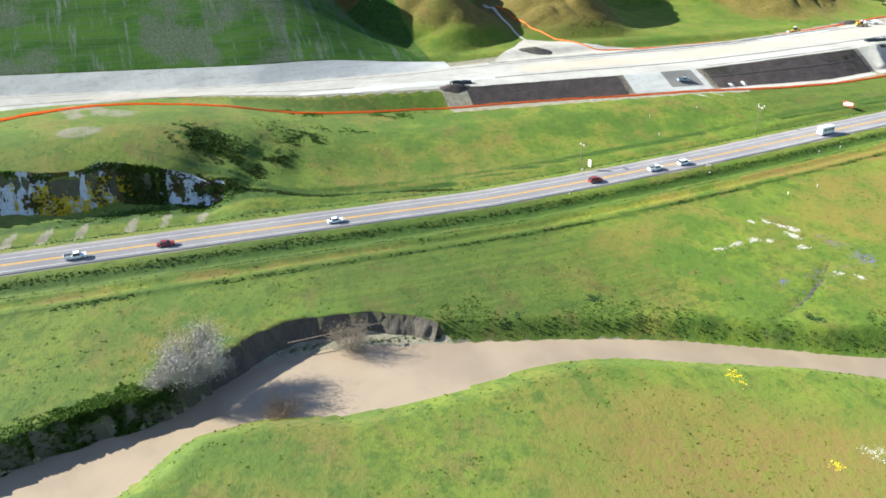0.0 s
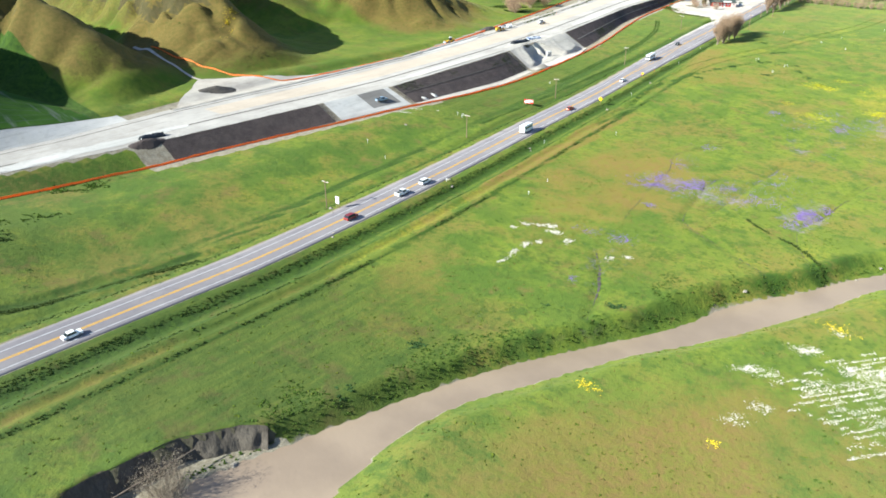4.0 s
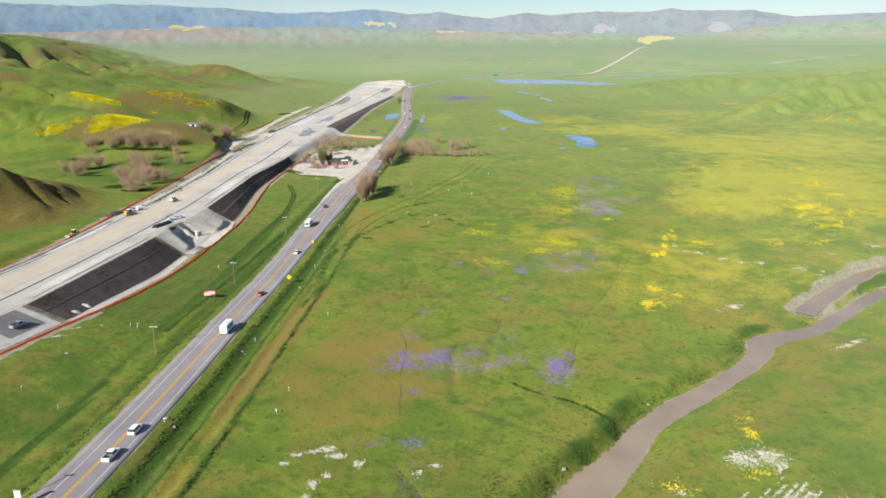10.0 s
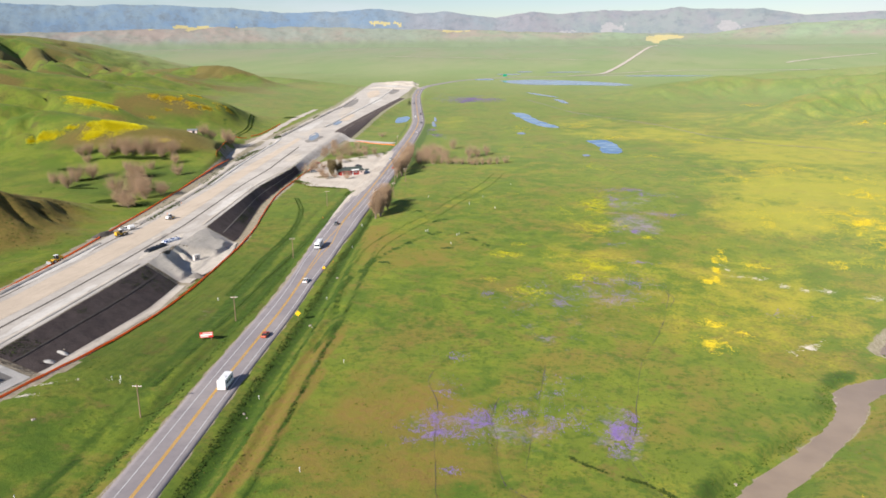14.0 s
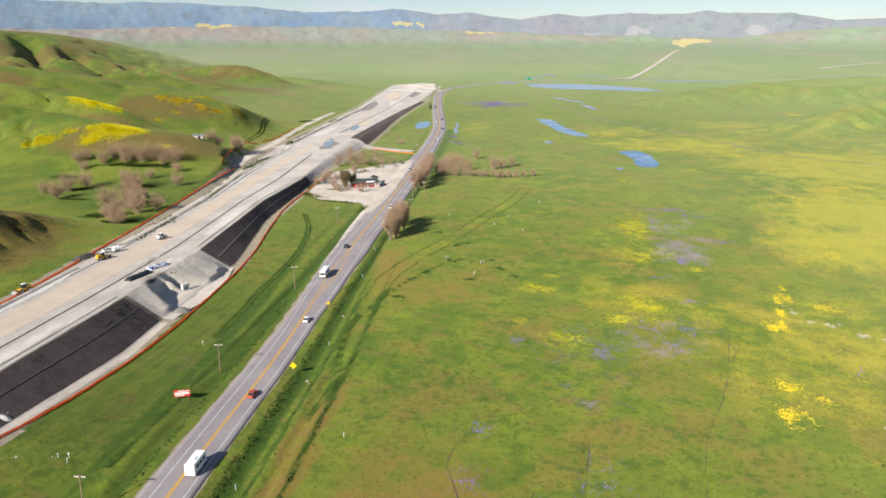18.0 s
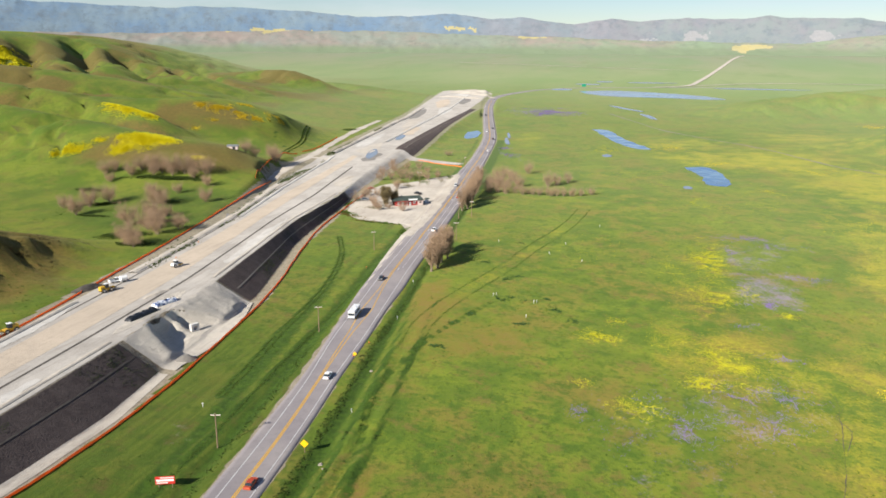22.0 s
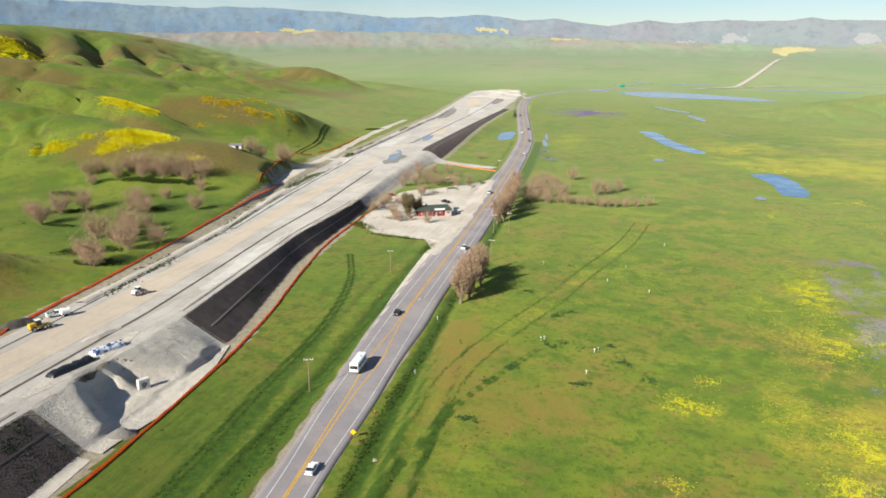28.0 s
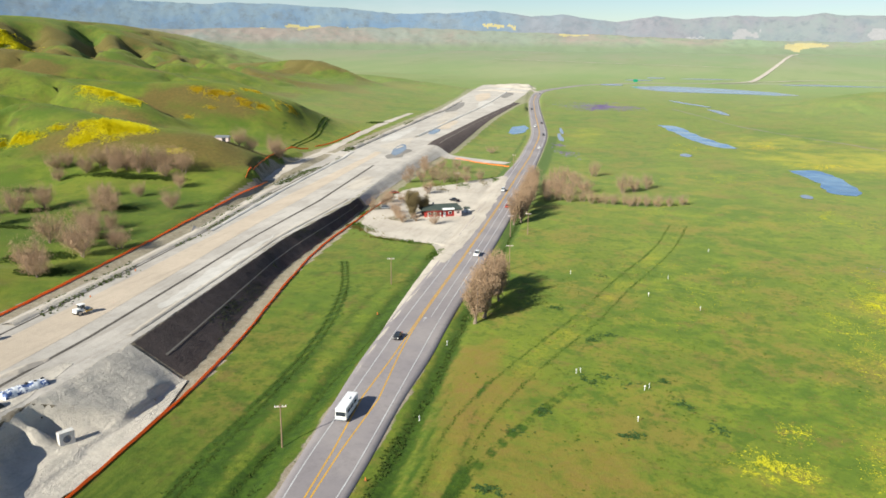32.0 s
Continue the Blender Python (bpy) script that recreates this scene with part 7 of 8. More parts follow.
def car(paint, style, label):
    """A car of 4.6 m pointing along +x."""
    root = new("car", None)
    body = PAINT[paint]
    if style == "pickup":
        box("body", (5.5, 1.92, 0.62), (0, 0, 0.72), body, 0.10, (0.98, 0.94), parent=root)
        box("cabin", (1.9, 1.75, 0.72), (0.35, 0, 1.36), M_GLASS, 0.08, (0.72, 0.86), parent=root, label="dark windows")
        box("roof", (1.35, 1.5, 0.10), (0.35, 0, 1.74), body, 0.04, parent=root)
        box("bed_side", (1.9, 0.10, 0.34), (-1.7, 0.88, 1.18), body, 0.02, parent=root)
        box("bed_side", (1.9, 0.10, 0.34), (-1.7, -0.88, 1.18), body, 0.02, parent=root)
        box("tailgate", (0.10, 1.8, 0.34), (-2.65, 0, 1.18), body, 0.02, parent=root)
        box("bed_floor", (1.85, 1.68, 0.05), (-1.7, 0, 1.045), M_TYRE, parent=root, label="dark bed liner")
        xs, hw, rad, nose = (1.75, -1.75), 0.85, 0.39, 2.72
    elif style == "suv":
        box("body", (4.7, 1.9, 0.72), (0, 0, 0.76), body, 0.14, (0.97, 0.93), parent=root)
        box("cabin", (3.3, 1.74, 0.66), (-0.45, 0, 1.40), M_GLASS, 0.10, (0.80, 0.86), -0.08, parent=root, label="dark windows")
        box("roof", (2.55, 1.50, 0.09), (-0.53, 0, 1.75), body, 0.04, parent=root)
        xs, hw, rad, nose = (1.45, -1.40), 0.83, 0.37, 2.32
    else:
        box("body", (4.6, 1.82, 0.60), (0, 0, 0.62), body, 0.15, (0.97, 0.92), parent=root)
        box("cabin", (2.7, 1.62, 0.56), (-0.25, 0, 1.17), M_GLASS, 0.10, (0.62, 0.82), -0.05, parent=root, label="dark windows")
        box("roof", (1.6, 1.34, 0.07), (-0.30, 0, 1.46), body, 0.03, parent=root)
        xs, hw, rad, nose = (1.40, -1.38), 0.80, 0.33, 2.27
    wheels(root, xs, hw, rad)
    for s in (-1, 1):
        box("headlight", (0.10, 0.36, 0.15), (nose, s * 0.62, 0.80), M_LAMP, 0.03, parent=root)
        box("tail_light", (0.08, 0.22, 0.22), (-nose + 0.02, s * 0.74, 0.84), M_TAIL, 0.02, parent=root)
        box("mirror", (0.14, 0.20, 0.13), (0.85, s * 0.98, 1.10), body, 0.03, parent=root)
    return tagged(root, label, "pickup" if style == "pickup" else "car", "cars on the highway")


def on_road(ob, y, side, lift=0.13):
    """Stands a vehicle in its lane: side +1 drives up the valley, -1 comes down it."""
    k = int(np.argmin(np.abs(RY - y)))
    a, b = road_line[max(k - 2, 0)], road_line[min(k + 2, len(RY) - 1)]
    t = math.atan2(b[1] - a[1], b[0] - a[0])
    d = (1.9 if y < 60 else 3.7) if side > 0 else (-1.8 if y < 60 else -3.2)
    x, yy = road_line[k] + np.array((math.sin(t), -math.cos(t))) * d
    ob.matrix_basis = Matrix.Translation((x, yy, float(ground_at(x, yy)) + lift)) @ Matrix.Rotation(t + (0 if side > 0 else math.pi), 4, "Z")


PROTOS = {}
for y, side, paint, style, label in (
        (-316, 1, "white", "pickup", "white pickup driving along the grey highway"),
        (-294, 1, "dark_red", "sedan", "dark red car driving along the grey highway"), (-249, 1, "white", "sedan", "white car driving along the grey highway"),
        
        (-163, 1, "dark_red", "suv", "dark red car driving along the grey highway"), (-138, 1, "white", "pickup", "white pickup driving along the grey highway"), (-126, 1, "white", "suv", "white car driving along the grey highway"),
        (-21, 1, "orange_red", "sedan", "bright red car driving along the grey highway"), (38, 1, "white", "sedan", "white car driving along the grey highway"),
        (133, -1, "black", "sedan", "black car driving along the grey highway"), (219, 1, "white", "pickup", "white pickup driving along the grey highway"),
        (307, 1, "orange_red", "sedan", "bright red car driving along the grey highway"), (346, -1, "silver", "suv", "silver car driving along the grey highway"), (520, 1, "white", "sedan", "white car driving along the grey highway"),
        (602, 1, "black", "suv", "black car driving along the grey highway"), (668, -1, "white", "pickup", "white pickup driving along the grey highway"), (696, 1, "black", "suv", "black car driving along the grey highway"), (848, -1, "black", "suv", "black car driving along the grey highway"), (1124, 1, "grey", "suv", "grey car on the far bend of the highway")):
    key = (paint, style)
    if key in PROTOS:
        ob = copy_thing(PROTOS[key], Matrix())
        tagged(ob, label)
    else:
        ob = PROTOS[key] = car(paint, style, label)
    on_road(ob, y, side)


def van(length, tall, label, name, category):
    """A boxy white coach or lorry pointing along +x."""
    root = new(name, None)
    white = PAINT["white"]
    box("body", (length, 2.45, tall - 0.55), (0, 0, 0.55 + (tall - 0.55) / 2), white, 0.14, (0.985, 0.95), parent=root)
    box("windscreen", (0.08, 2.1, 0.95), (length / 2 - 0.02, 0, tall * 0.62), M_GLASS, 0.03, parent=root, label="dark windscreen")
    for s in (-1, 1):
        for k in range(3):
            box("window", (length * 0.2, 0.05, 0.7), (length * (0.28 - 0.26 * k), s * 1.20, tall * 0.66), M_GLASS, 0.02, parent=root)
        box("headlight", (0.08, 0.34, 0.2), (length / 2, s * 0.9, 0.95), M_LAMP, 0.03, parent=root)
        box("tail_light", (0.06, 0.2, 0.3), (-length / 2, s * 1.0, 1.1), M_TAIL, 0.02, parent=root)
    box("roof_unit", (1.2, 0.9, 0.22), (-length * 0.1, 0, tall + 0.10), white, 0.05, parent=root)
    box("bumper", (0.2, 2.3, 0.3), (length / 2 - 0.02, 0, 0.6), PAINT["grey"], 0.05, parent=root)
    wheels(root, (length * 0.32, -length * 0.28), 1.08, 0.46, 0.3)
    return tagged(root, label, category, "vans on the highway")


coach = van(8.6, 3.1, "white motor coach with a flat roof on the highway", "motor_coach", "coach")
on_road(coach, 90, -1)
lorry = van(6.8, 3.2, "white box lorry on the highway", "lorry", "lorry")
on_road(lorry, -58, 1)


def stand(ob, x, y, turn=0.0, lift=0.0):
    ob.matrix_basis = Matrix.Translation((x, y, float(ground_at(x, y)) + lift)) @ Matrix.Rotation(radians(turn), 4, "Z")
    return ob


def parked(paint, style, x, y, turn, label, lift=0.16):
    ob = copy_thing(PROTOS[paint, style], Matrix()) if (paint, style) in PROTOS else car(paint, style, label)
    PROTOS.setdefault((paint, style), ob)
    ob["group"] = "parked cars"
    return tagged(stand(ob, x, y, turn, lift), label)


parked("black", "pickup", -52.5, 313, 150, "black pickup parked on the gravel yard")
parked("orange_red", "sedan", -86, 318, 40, "bright red car parked at the edge of the yard")
parked("grey", "suv", -78, 284, 20, "dark grey car parked under bare trees")
parked("white", "pickup", -107, 83, 60, "white pickup parked beside the construction fence", 0.2)
parked("blue_grey", "pickup", -56.5, -78, 80, "blue-grey pickup parked on the bare slope", 0.2)

# ---- the roadside house ----
M_REDWALL = two_tone("red_painted_boards", (0.36, 0.035, 0.030), (0.28, 0.03, 0.028), 0.8, 0.7, bump=0.2)
M_GREENROOF = two_tone("dark_green_roofing", (0.045, 0.062, 0.055), (0.07, 0.085, 0.075), 0.6, 0.7, bump=0.3)
M_PALEWALL = two_tone("pale_pink_boards", (0.62, 0.50, 0.46), (0.55, 0.45, 0.41), 0.8, 0.7)
M_SIGNWHITE, M_SIGNRED = plain("white_sign_board", (0.80, 0.80, 0.79), 0.5), plain("red_sign_paint", (0.52, 0.035, 0.025), 0.5)
M_WOOD = two_tone("weathered_pole_wood", (0.22, 0.15, 0.10), (0.30, 0.21, 0.14), 2.0, stretch=(1, 1, 0.1))
M_SIGNYELLOW, M_SIGNGREEN = plain("yellow_sign_face", (0.75, 0.46, 0.01), 0.45), plain("green_sign_face", (0.01, 0.28, 0.16), 0.45)
M_STEEL, M_CONC = plain("galvanised_steel", (0.42, 0.43, 0.44), 0.45, 0.7), two_tone("pale_concrete", (0.62, 0.60, 0.57), (0.50, 0.48, 0.45), 0.6)


def gable(name, length, depth, eave, ridge, over, mat, parent, hip=1.5):
    """A pitched roof with overhanging eaves and hipped ends, with thickness."""
    l, d = length / 2 + over, depth / 2 + over
    low = [(-l, -d), (l, -d), (l, d), (-l, d)]
    verts = [(x, y, eave) for x, y in low] + [(-l + hip, 0, ridge), (l - hip, 0, ridge)] + [(x * 0.99, y * 0.99, eave - 0.18) for x, y in low]
    faces = [(0, 1, 5, 4), (2, 3, 4, 5), (1, 2, 5), (3, 0, 4), (0, 6, 7, 1), (1, 7, 8, 2), (2, 8, 9, 3), (3, 9, 6, 0), (9, 8, 7, 6)]
    return part(name, mesh_from(name, verts, faces, mat), parent)


house = new("roadside_cafe", None)
box("wall", (15.5, 7.5, 3.2), (0, 0, 1.6), M_REDWALL, parent=house, label="red painted board walls")
box("wall", (3.4, 7.7, 3.1), (7.3, -0.1, 1.55), M_PALEWALL, parent=house, label="pale pink end wall")
gable("roof", 17.6, 7.8, 3.25, 5.3, 0.7, M_GREENROOF, house)
box("fascia_board", (5.6, 0.15, 0.95), (2.6, -4.75, 3.75), M_SIGNWHITE, 0.03, parent=house, label="blank white fascia board")
box("door", (1.1, 0.12, 2.1), (1.0, -3.80, 1.05), M_SIGNWHITE, 0.02, parent=house, label="white panelled door")
for x in (-6, -3.6, 3.6, 7.4):
    w = box("window", (1.5, 0.10, 1.1), (x, -3.86, 1.75), M_SIGNWHITE, 0.02, parent=house)
    box("pane", (1.25, 0.06, 0.85), (x, -3.92, 1.75), M_GLASS, parent=w)
box("porch", (6.5, 2.0, 0.25), (-4.2, -4.7, 0.12), M_CONC, 0.03, parent=house, label="concrete porch")
for x in (-7, -4.2, -1.4):
    box("porch_post", (0.16, 0.16, 2.9), (x, -5.4, 1.45), M_SIGNWHITE, parent=house)
box("porch_roof", (7.2, 2.4, 0.14), (-4.2, -4.6, 2.95), M_REDWALL, 0.02, parent=house, label="red porch roof")
box("chimney", (0.7, 0.7, 1.3), (-3, 1.2, 5.2), M_CONC, 0.03, parent=house)
tagged(stand(house, -50.5, 281, 32, 0.1), "red board cafe with a dark green hipped roof", "house")
shed = new("shed", None)
box("wall", (2.6, 2.2, 2.1), (0, 0, 1.05), M_SIGNWHITE, parent=shed)
gable("roof", 2.6, 2.2, 2.1, 2.7, 0.2, M_GREENROOF, shed, 0.3)
box("door", (0.8, 0.06, 1.8), (0, -1.12, 0.9), M_STEEL, parent=shed)
tagged(stand(shed, -41.0, 293, 20, 0.12), "small white shed beside the cafe", "shed")
barn = new("barn", None)
box("wall", (7, 4, 2.3), (0, 0, 1.15), M_PALEWALL, parent=barn)
gable("roof", 7, 4, 2.3, 3.2, 0.4, M_STEEL, barn, 0.2)
box("door", (2.0, 0.1, 1.9), (1, -2.04, 0.95), M_TYRE, parent=barn, label="dark open doorway")
tagged(stand(barn, -185, 320, 15, -0.2), "small pale barn on the grassy hillside", "barn")

conifers = [bare_tree(71, 11.5, 6.5, 3600, M_CONIFER, 1, 0.7, "conifer", "tall dull olive conifer beside the cafe"), bare_tree(72, 9.0, 5.5, 2600, M_CONIFER, 1, 0.7, "conifer", "tall dull olive conifer beside the cafe")]
plant(conifers, [(-61, 272, 1.0), (-57, 277, 1.0), (-63, 278, 0.9)], "conifers by the cafe")


# ---- poles, signs and markers ----
def utility_pole(tall):
    root = new("utility_pole", None)
    verts, faces = [], []
    limb(verts, faces, (0, 0, -0.3), (0, 0, tall), 0.17, 0.11, 8)
    part("pole", mesh_from("pole", verts, faces, M_WOOD), root)
    box("crossarm", (2.4, 0.14, 0.16), (0, 0.14, tall - 0.6), M_PALEWALL, 0.01, parent=root, label="pale sun-bleached crossarm")
    for x in (-1.05, -0.45, 0.45, 1.05):
        disc("insulator", 0.07, 0.2, (x, 0.14, tall - 0.42), M_SIGNWHITE, root, "Z", 8)
    return tagged(root, "weathered wooden utility pole with one crossarm", "utility pole", "utility poles")


first_pole = utility_pole(9.3)
POLES = [(-21.8, 73.5, 25), (-15.8, -5.5, 12), (-36.5, 177, 25), (-11.7, -77.2, 5), (-2.8, -159.7, 5), (-6, 258, 20), (-12.5, 254, 20), (-60, 345, 10), (-44, 420, 12), (-3, 205, 15)]
stand(first_pole, *POLES[0])
for x, y, turn in POLES[1:]:
    stand(copy_thing(first_pole, Matrix()), x, y, turn)


def board_sign(name, w, h, leg, mat, label, bars=(), diamond=False):
    root = new(name, None)
    face = box("board", (w, 0.08, h), (0, 0, leg + h / 2), mat, 0.01)
    if diamond:
        face.transform(Matrix.Translation((0, 0, leg + h / 2)) @ Matrix.Rotation(math.pi / 4, 4, "Y") @ Matrix.Translation((0, 0, -leg - h / 2)))
    b = part("board", face, root)
    for x, z, bw, bh, m in bars:
        box("bar", (bw, 0.02, bh), (x, -0.052, leg + h / 2 + z), m, parent=b)
    for x in ((0,) if diamond else (-w * 0.35, w * 0.35)):
        box("post", (0.12, 0.12, leg + h), (x, 0.12, (leg + h) / 2 - 0.15), M_WOOD, 0.01, parent=root)
    return tagged(root, label, "sign", "roadside signs")


stand(board_sign("road_sign", 1.5, 1.5, 1.7, M_SIGNYELLOW, "yellow diamond warning sign on a wooden post", diamond=True), 6.2, -3.5, 10)
stand(board_sign("billboard", 4.2, 1.9, 0.9, M_SIGNRED, "red and white roadside billboard in the grass", [(0, 0.0, 3.8, 0.45, M_SIGNWHITE), (-0.6, -0.6, 2.4, 0.22, M_SIGNWHITE), (0.4, 0.62, 3.0, 0.2, M_SIGNWHITE)]), -17.5, -25, 20)
stand(board_sign("road_sign", 1.3, 2.3, 1.6, M_SIGNWHITE, "tall white road sign beside the highway"), 1.0, -158.6, 8)
stand(board_sign("road_sign", 1.0, 1.0, 1.0, M_SIGNYELLOW, "small yellow sign at the road edge", diamond=True), -1.4, 53, 10)
stand(board_sign("road_sign", 9, 5, 3, M_SIGNGREEN, "large green direction sign by the far bend"), -20, 1500, 25)


def marker_post(tall=1.1):
    root = new("marker_post", None)
    disc("post", 0.06, tall, (0, 0, tall / 2), M_SIGNWHITE, root, "Z", 8)
    box("cap", (0.34, 0.10, 0.30), (0, 0, tall), M_SIGNWHITE, 0.02, parent=root)
    return tagged(root, "white marker post standing in the grass", "marker post", "marker posts")


marker = marker_post()
stand(marker, 44.5, 192.5)
for x, y in ((50.3, 213.5), (29.5, 126.5), (30.4, 127.6), (45.8, 123), (46.8, 124.5), (45, 107), (0.6, 92), (-5, 133), (18, 207.5), (60, 185), (14.5, -62), (13, -120), (31, -35), (-30, 12), (-31.6, -112), (-18, -117), (38, -108), (-26, -62), (-27, -60), (-29, -61), (37, -95), (65, 255), (9.5, 20)):
    stand(copy_thing(marker, Matrix()), x, y, random.uniform(0, 90))

M_STONE = two_tone("pale_rock", (0.36, 0.32, 0.27), (0.25, 0.22, 0.18), 1.2)


def boulder(seed, size):
    bm = bmesh.new()
    bmesh.ops.create_icosphere(bm, subdivisions=2, radius=size)
    for v in bm.verts:
        v.co *= 0.75 + 0.5 * noise.noise(v.co * (1.3 / size) + Vector((seed, 0, 0)))
        v.co.z *= 0.6
    me = bpy.data.meshes.new("rock")
    bm.to_mesh(me)
    bm.free()
    me.materials.append(M_STONE)
    return tagged(new("rock", me), "pale weathered rock lying in the grass", "rock", "loose rocks")


BANK_ROCKS = [(177, -24), (178, -20), (178.6, -19), (211, 28), (212.5, 31), (213, 34.5), (220.5, 46), (221.5, 48), (226, 53), (231, 59), (138, -74), (134, -84), (133, -86), (113, -115), (61, -259), (60.5, -262), (62, -255), (64, -249), (66, -243)]
rocks = [boulder(k, 0.75) for k in range(3)]
for k, (x, y) in enumerate(((12.8, -8.5), (11.5, -6.5), (13.8, -71), (15.2, -72.5), (12.5, -118), (16, -121), (2.5, -162), (-0.5, -160), (13.5, -172), (15, -174), (14.5, -200), (6, 47), (131, -100), (128, -103), (130, -92), (-34, -88), (-52, -48), (147, -78), *BANK_ROCKS, (64, -246), (66, -244), (68.5, -243))):
    ob = rocks[k] if k < 3 else copy_thing(rocks[k % 3], Matrix())
    stand(ob, x, y, 70 * k, 0.05)
    ob.matrix_basis = ob.matrix_basis @ Matrix.Scale(0.45 + 0.75 * ((k * 37) % 10) / 10, 4)

fallen = new("fallen_pole", None)
verts, faces = [], []
limb(verts, faces, (0, 0, 0), (22, 0, 0.6), 0.16, 0.10, 7)
part("pole", mesh_from("pole", verts, faces, M_BARK), fallen)
fallen.matrix_basis = Matrix.Translation((57.6, -272, -3.0)) @ Matrix.Rotation(radians(88), 4, "Z")
tagged(fallen, "long pale fallen pole lying along the creek bank", "pole")


# ---- the works ----
def heap(cx, cy, rx, ry, tall, turn, mat, label, name="earth_mound", category="heap"):
    """A loose heap with a rough crest and slumped foot."""
    n = 34
    u = np.linspace(-1.25, 1.25, n)
    U, V = np.meshgrid(u, u)
    c, s = math.cos(radians(turn)), math.sin(radians(turn))
    X, Y = cx + U * rx * c - V * ry * s, cy + U * rx * s + V * ry * c
    r = np.hypot(U, V) + 0.35 * fbm(X, Y, 4, 3)
    H = tall * np.clip(1.05 - r, 0, 0.8) / 0.8 + 0.5 * fbm(X, Y, 2.2, 3) * (r < 1.0)
    Z = ground_at(X, Y) + np.where(r < 1.1, H + 0.15, -0.4)
    faces = [(i * n + j, i * n + j + 1, (i + 1) * n + j + 1, (i + 1) * n + j) for i in range(n - 1) for j in range(n - 1)]
    return tagged(new(name, mesh_from(name, np.stack([X, Y, Z], -1).reshape(-1, 3), faces, mat, False)), label, category, "earth heaps")


# the dark grey colour carries the shade on this heap
heap(-52.0, 39.5, 3.2, 2.2, 1.7, 30, M_DAMPSHADE, "small earth heap by the fence, its shade put into the colour")
for k, (x, y, rx, ry, h) in enumerate(((-205, 1225, 26, 16, 3.5), (-228, 1255, 22, 20, 3.0), (-190, 1268, 16, 22, 3.2), (-215, 1290, 30, 14, 2.6), (-172, 1180, 9, 26, 2.2), (-178, 1100, 7, 24, 1.8), (-212, 1120, 8, 30, 2.0))):
    heap(x, y, rx, ry, h, 15 * k, M_GRAVEL, "broad low heap of pale spoil at the road end")
heap(-84, 74, 6, 1.5, 0.5, 80, M_GRAVEL, "low ridge of loose gravel")
heap(-112, 74, 6.5, 2.4, 1.6, 70, M_SEAM, "dark damp earth heap beside the fence")
heap(-74, -176, 6, 2.4, 1.2, 80, M_MULCH, "low heap of black mulch")
heap(-111, -120, 8, 3, 1.2, 70, M_SEAM, "dark earth heap at the gully mouth")
for k, (x, y) in enumerate(((-51, -50), (-50.5, -57))):
    heap(x, y, 1.6, 1.1, 0.5, 40 * k, M_GREYCUT, "small spill of grey gravel below the slope")


def covered_stack(x, y, length, turn, mat, label):
    """A long stack under a sagging plastic sheet weighed down with tyres."""
    n, m = 40, 14
    t, a = np.meshgrid(np.linspace(-0.5, 0.5, n), np.linspace(0, np.pi, m), indexing="ij")
    w = 1.5 + 0.5 * fbm(t * length, a, 1.7, 3)
    h = (1.35 + 0.9 * fbm(t * length + 40, a * 0.5, 1.5, 3)) * np.clip((0.5 - np.abs(t)) * 14, 0, 1) ** 0.5
    V = np.stack([t * length, np.cos(a) * w, np.sin(a) ** 0.7 * h], -1).reshape(-1, 3)
    faces = [(i * m + j, i * m + j + 1, (i + 1) * m + j + 1, (i + 1) * m + j) for i in range(n - 1) for j in range(m - 1)]
    root = new("covered_stack", None)
    part("sheet", mesh_from("sheet", V, faces, mat, False), root)
    for k in range(6):
        disc("tyre", 0.38, 0.22, (length * (k / 5 - 0.5) * 0.85, random.uniform(-0.4, 0.4), 1.25), M_TYRE, root, "Z", 12)
    return tagged(stand(root, x, y, turn, 0.08), label, "stack", "covered stacks")


M_BLACKSHEET = plain("black_plastic_sheet", (0.018, 0.02, 0.024), 0.35)
M_BLUESHEET = Mat("white_and_blue_plastic_sheet", 0.4)
M_BLUESHEET.color(M_BLUESHEET.mix(M_BLUESHEET.band(M_BLUESHEET.noise(0.7, 3), 0.5, 0.56), (0.68, 0.70, 0.74), (0.06, 0.10, 0.24)))
M_BLUESHEET = M_BLUESHEET.m
covered_stack(-75.4, 52.5, 13, 82, M_BLACKSHEET, "long stack under black plastic sheeting")
covered_stack(-75.2, 65.5, 9.5, 74, M_BLUESHEET, "long stack under white and blue plastic sheeting")
covered_stack(-77.5, -172, 9, 82, M_BLACKSHEET, "low stack under black plastic sheeting")

culvert = new("culvert_box", None)
bm = bmesh.new()
ring = [[bm.verts.new((r * math.cos(a) if r < 1 else 1.45 * max(-1, min(1, 1.42 * math.cos(a))), y, 1.45 + (r * math.sin(a) if r < 1 else 1.45 * max(-1, min(1, 1.42 * math.sin(a)))))) for a in [2 * math.pi * k / 24 for k in range(24)]] for r, y in ((0.8, -0.7), (2, -0.7), (2, 0.7), (0.8, 0.7))]
for a, b in zip(ring, ring[1:] + ring[:1]):
    for k in range(24):
        bm.faces.new((a[k], a[(k + 1) % 24], b[(k + 1) % 24], b[k]))
bmesh.ops.recalc_face_normals(bm, faces=bm.faces[:])
me = bpy.data.meshes.new("body")
bm.to_mesh(me)
bm.free()
me.materials.append(M_CONC)
part("body", me, culvert)
tagged(stand(culvert, -61.4, 60.6, 62, 0.1), "white concrete culvert section with a round opening", "culvert")

M_MACHINE = plain("worn_yellow_machine_paint", (0.62, 0.36, 0.03), 0.5)


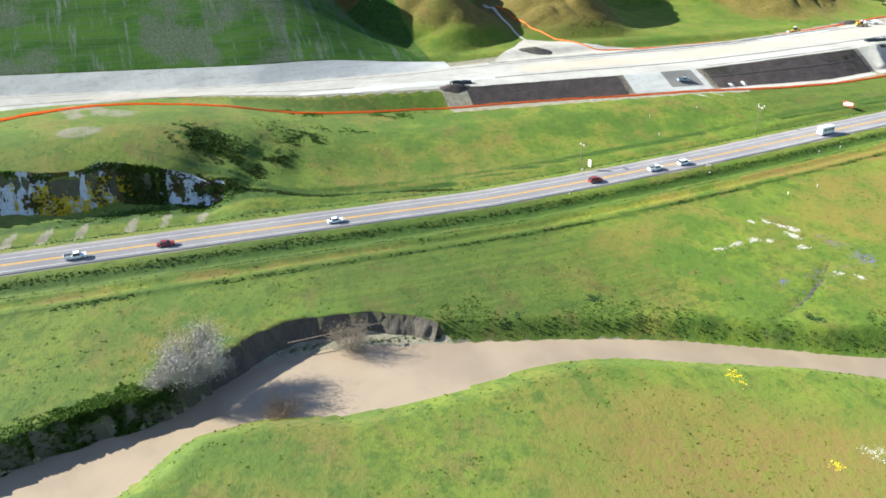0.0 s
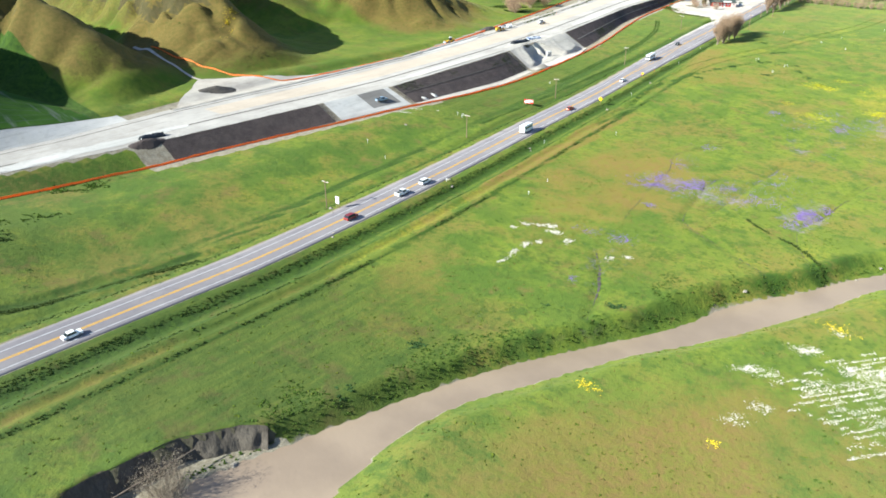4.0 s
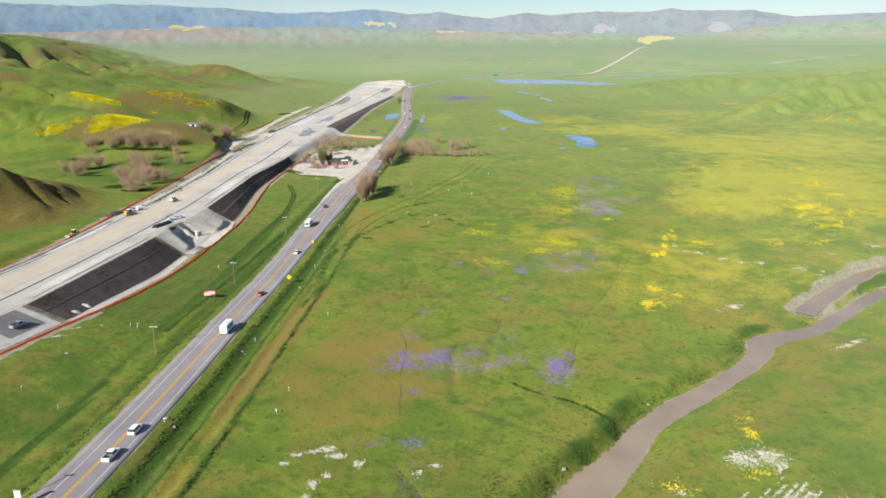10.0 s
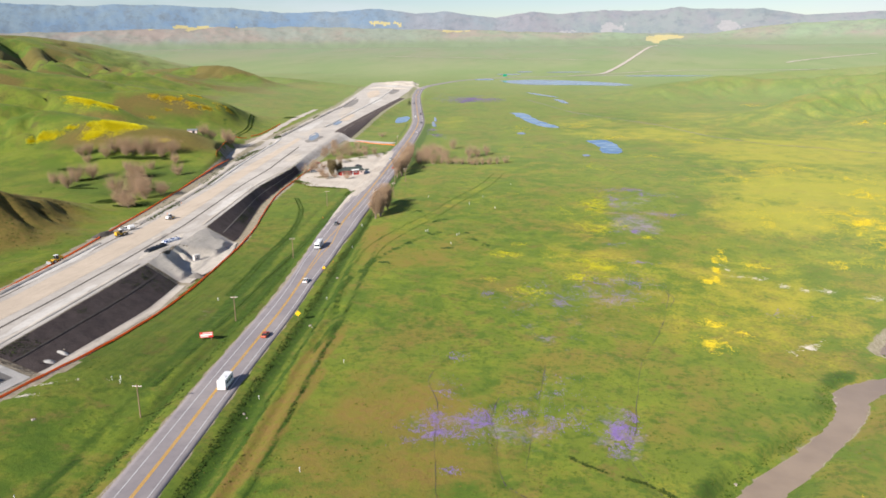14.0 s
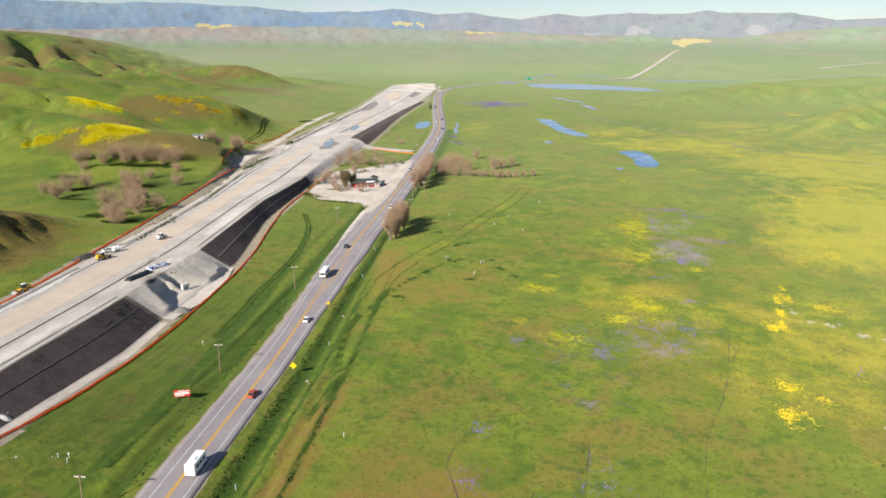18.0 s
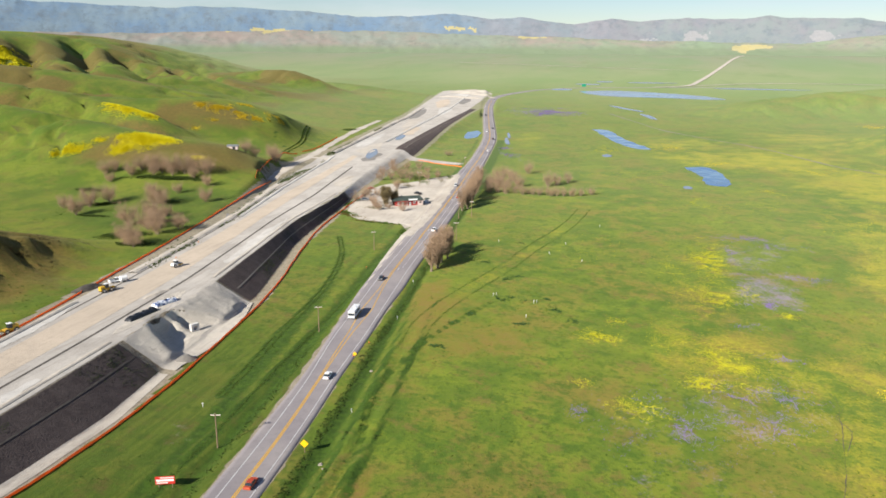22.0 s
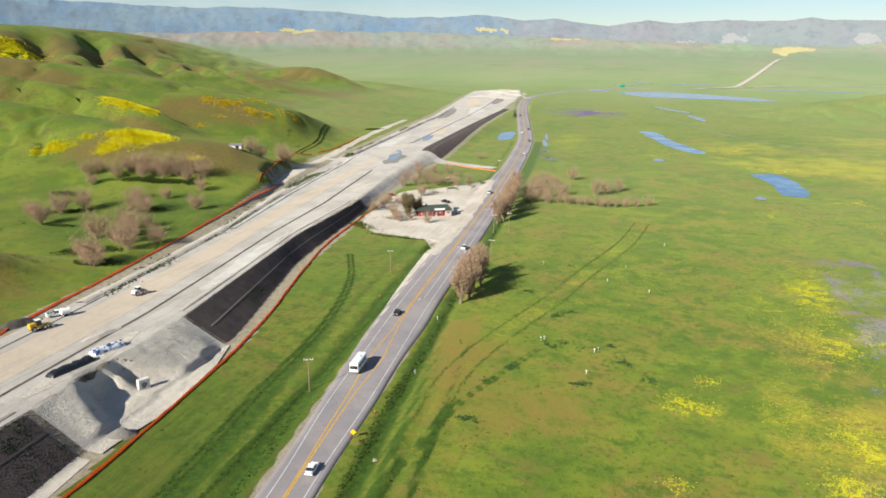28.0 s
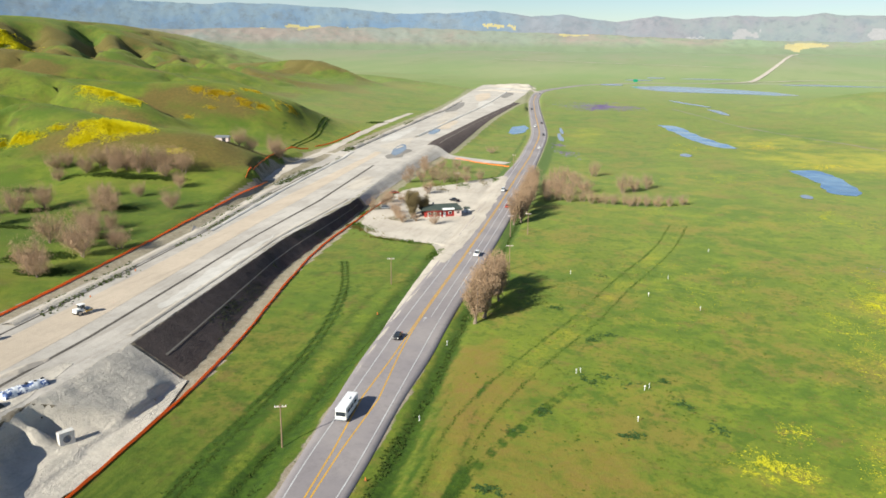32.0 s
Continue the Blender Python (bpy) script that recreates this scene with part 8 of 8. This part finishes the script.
def loader():
    root = new("wheel_loader", None)
    box("chassis", (4.6, 1.7, 0.7), (-0.3, 0, 1.1), M_MACHINE, 0.08, parent=root)
    box("engine_hood", (2.0, 1.6, 0.9), (-1.7, 0, 1.85), M_MACHINE, 0.12, (0.9, 0.85), parent=root)
    cab = box("cab", (1.4, 1.4, 1.5), (0.0, 0, 2.2), M_GLASS, 0.06, (0.9, 0.9), parent=root, label="dark glazed cab")
    box("cab_roof", (1.5, 1.5, 0.12), (0, 0, 3.0), M_SIGNWHITE, 0.04, parent=cab)
    for s in (-1, 1):
        box("arm", (2.6, 0.22, 0.3), (2.1, s * 0.5, 1.2), M_MACHINE, 0.04, parent=root)
    box("bucket", (0.9, 2.6, 0.9), (3.6, 0, 0.6), M_STEEL, 0.05, (0.4, 1.0), -0.2, parent=root, label="worn steel bucket")
    wheels(root, (1.3, -1.6), 0.95, 0.72, 0.5)
    return tagged(root, "yellow wheel loader on the graded earth", "wheel loader")


def roller():
    root = new("road_roller", None)
    box("body", (2.4, 1.7, 1.0), (-1.0, 0, 1.25), M_SIGNWHITE, 0.12, (0.9, 0.9), parent=root)
    cab = box("cab", (1.3, 1.5, 1.3), (-0.1, 0, 2.0), M_GLASS, 0.05, parent=root, label="dark glazed cab")
    box("cab_roof", (1.6, 1.7, 0.12), (-0.1, 0, 2.7), M_SIGNWHITE, 0.04, parent=cab)
    for s in (-1, 1):
        box("yoke", (2.0, 0.14, 0.3), (1.4, s * 1.1, 0.85), M_MACHINE, 0.03, parent=root)
    disc("drum", 0.75, 2.0, (1.9, 0, 0.75), M_STEEL, root, "Y", 24, 0.04)
    wheels(root, (-1.3,), 0.9, 0.7, 0.5)
    return tagged(root, "white road roller with a steel drum", "road roller")


def tank():
    root = new("water_tank", None)
    disc("barrel", 1.0, 2.6, (0, 0, 1.5), M_SIGNWHITE, root, "X", 24, 0.12)
    for x in (-0.8, 0.8):
        box("cradle", (0.2, 1.7, 0.7), (x, 0, 0.4), M_STEEL, 0.02, parent=root)
    disc("lid", 0.28, 0.12, (0, 0, 2.53), M_STEEL, root, "Z", 14)
    return tagged(root, "white water tank on a steel cradle", "water tank")


stand(loader(), -103.0, 72, 70, 0.2)
stand(roller(), -97.0, 107.5, 75, 0.2)
stand(tank(), -104.5, 84, 60, 0.15)
stand(copy_thing(next(o for o in scene.objects if o.name == "wheel_loader"), Matrix()), -106.5, 30, 250, 0.2)

cone = new("traffic_cone", None)
bm = bmesh.new()
bmesh.ops.create_cone(bm, cap_ends=True, segments=14, radius1=0.2, radius2=0.04, depth=0.7, matrix=Matrix.Translation((0, 0, 0.39)))
me = bpy.data.meshes.new("body")
bm.to_mesh(me)
bm.free()
me.materials.append(M_ORANGE)
part("body", me, cone)
box("foot", (0.45, 0.45, 0.05), (0, 0, 0.025), M_TYRE, parent=cone)
tagged(cone, "orange traffic cone at the road edge", "traffic cone", "traffic cones")
stand(cone, -2.4, 54.2, 0, 0.1)
for x, y in ((-1.2, 66), (-31, 150), (-105, 120), (-110, 146)):
    stand(copy_thing(cone, Matrix()), x, y, 0, 0.1)
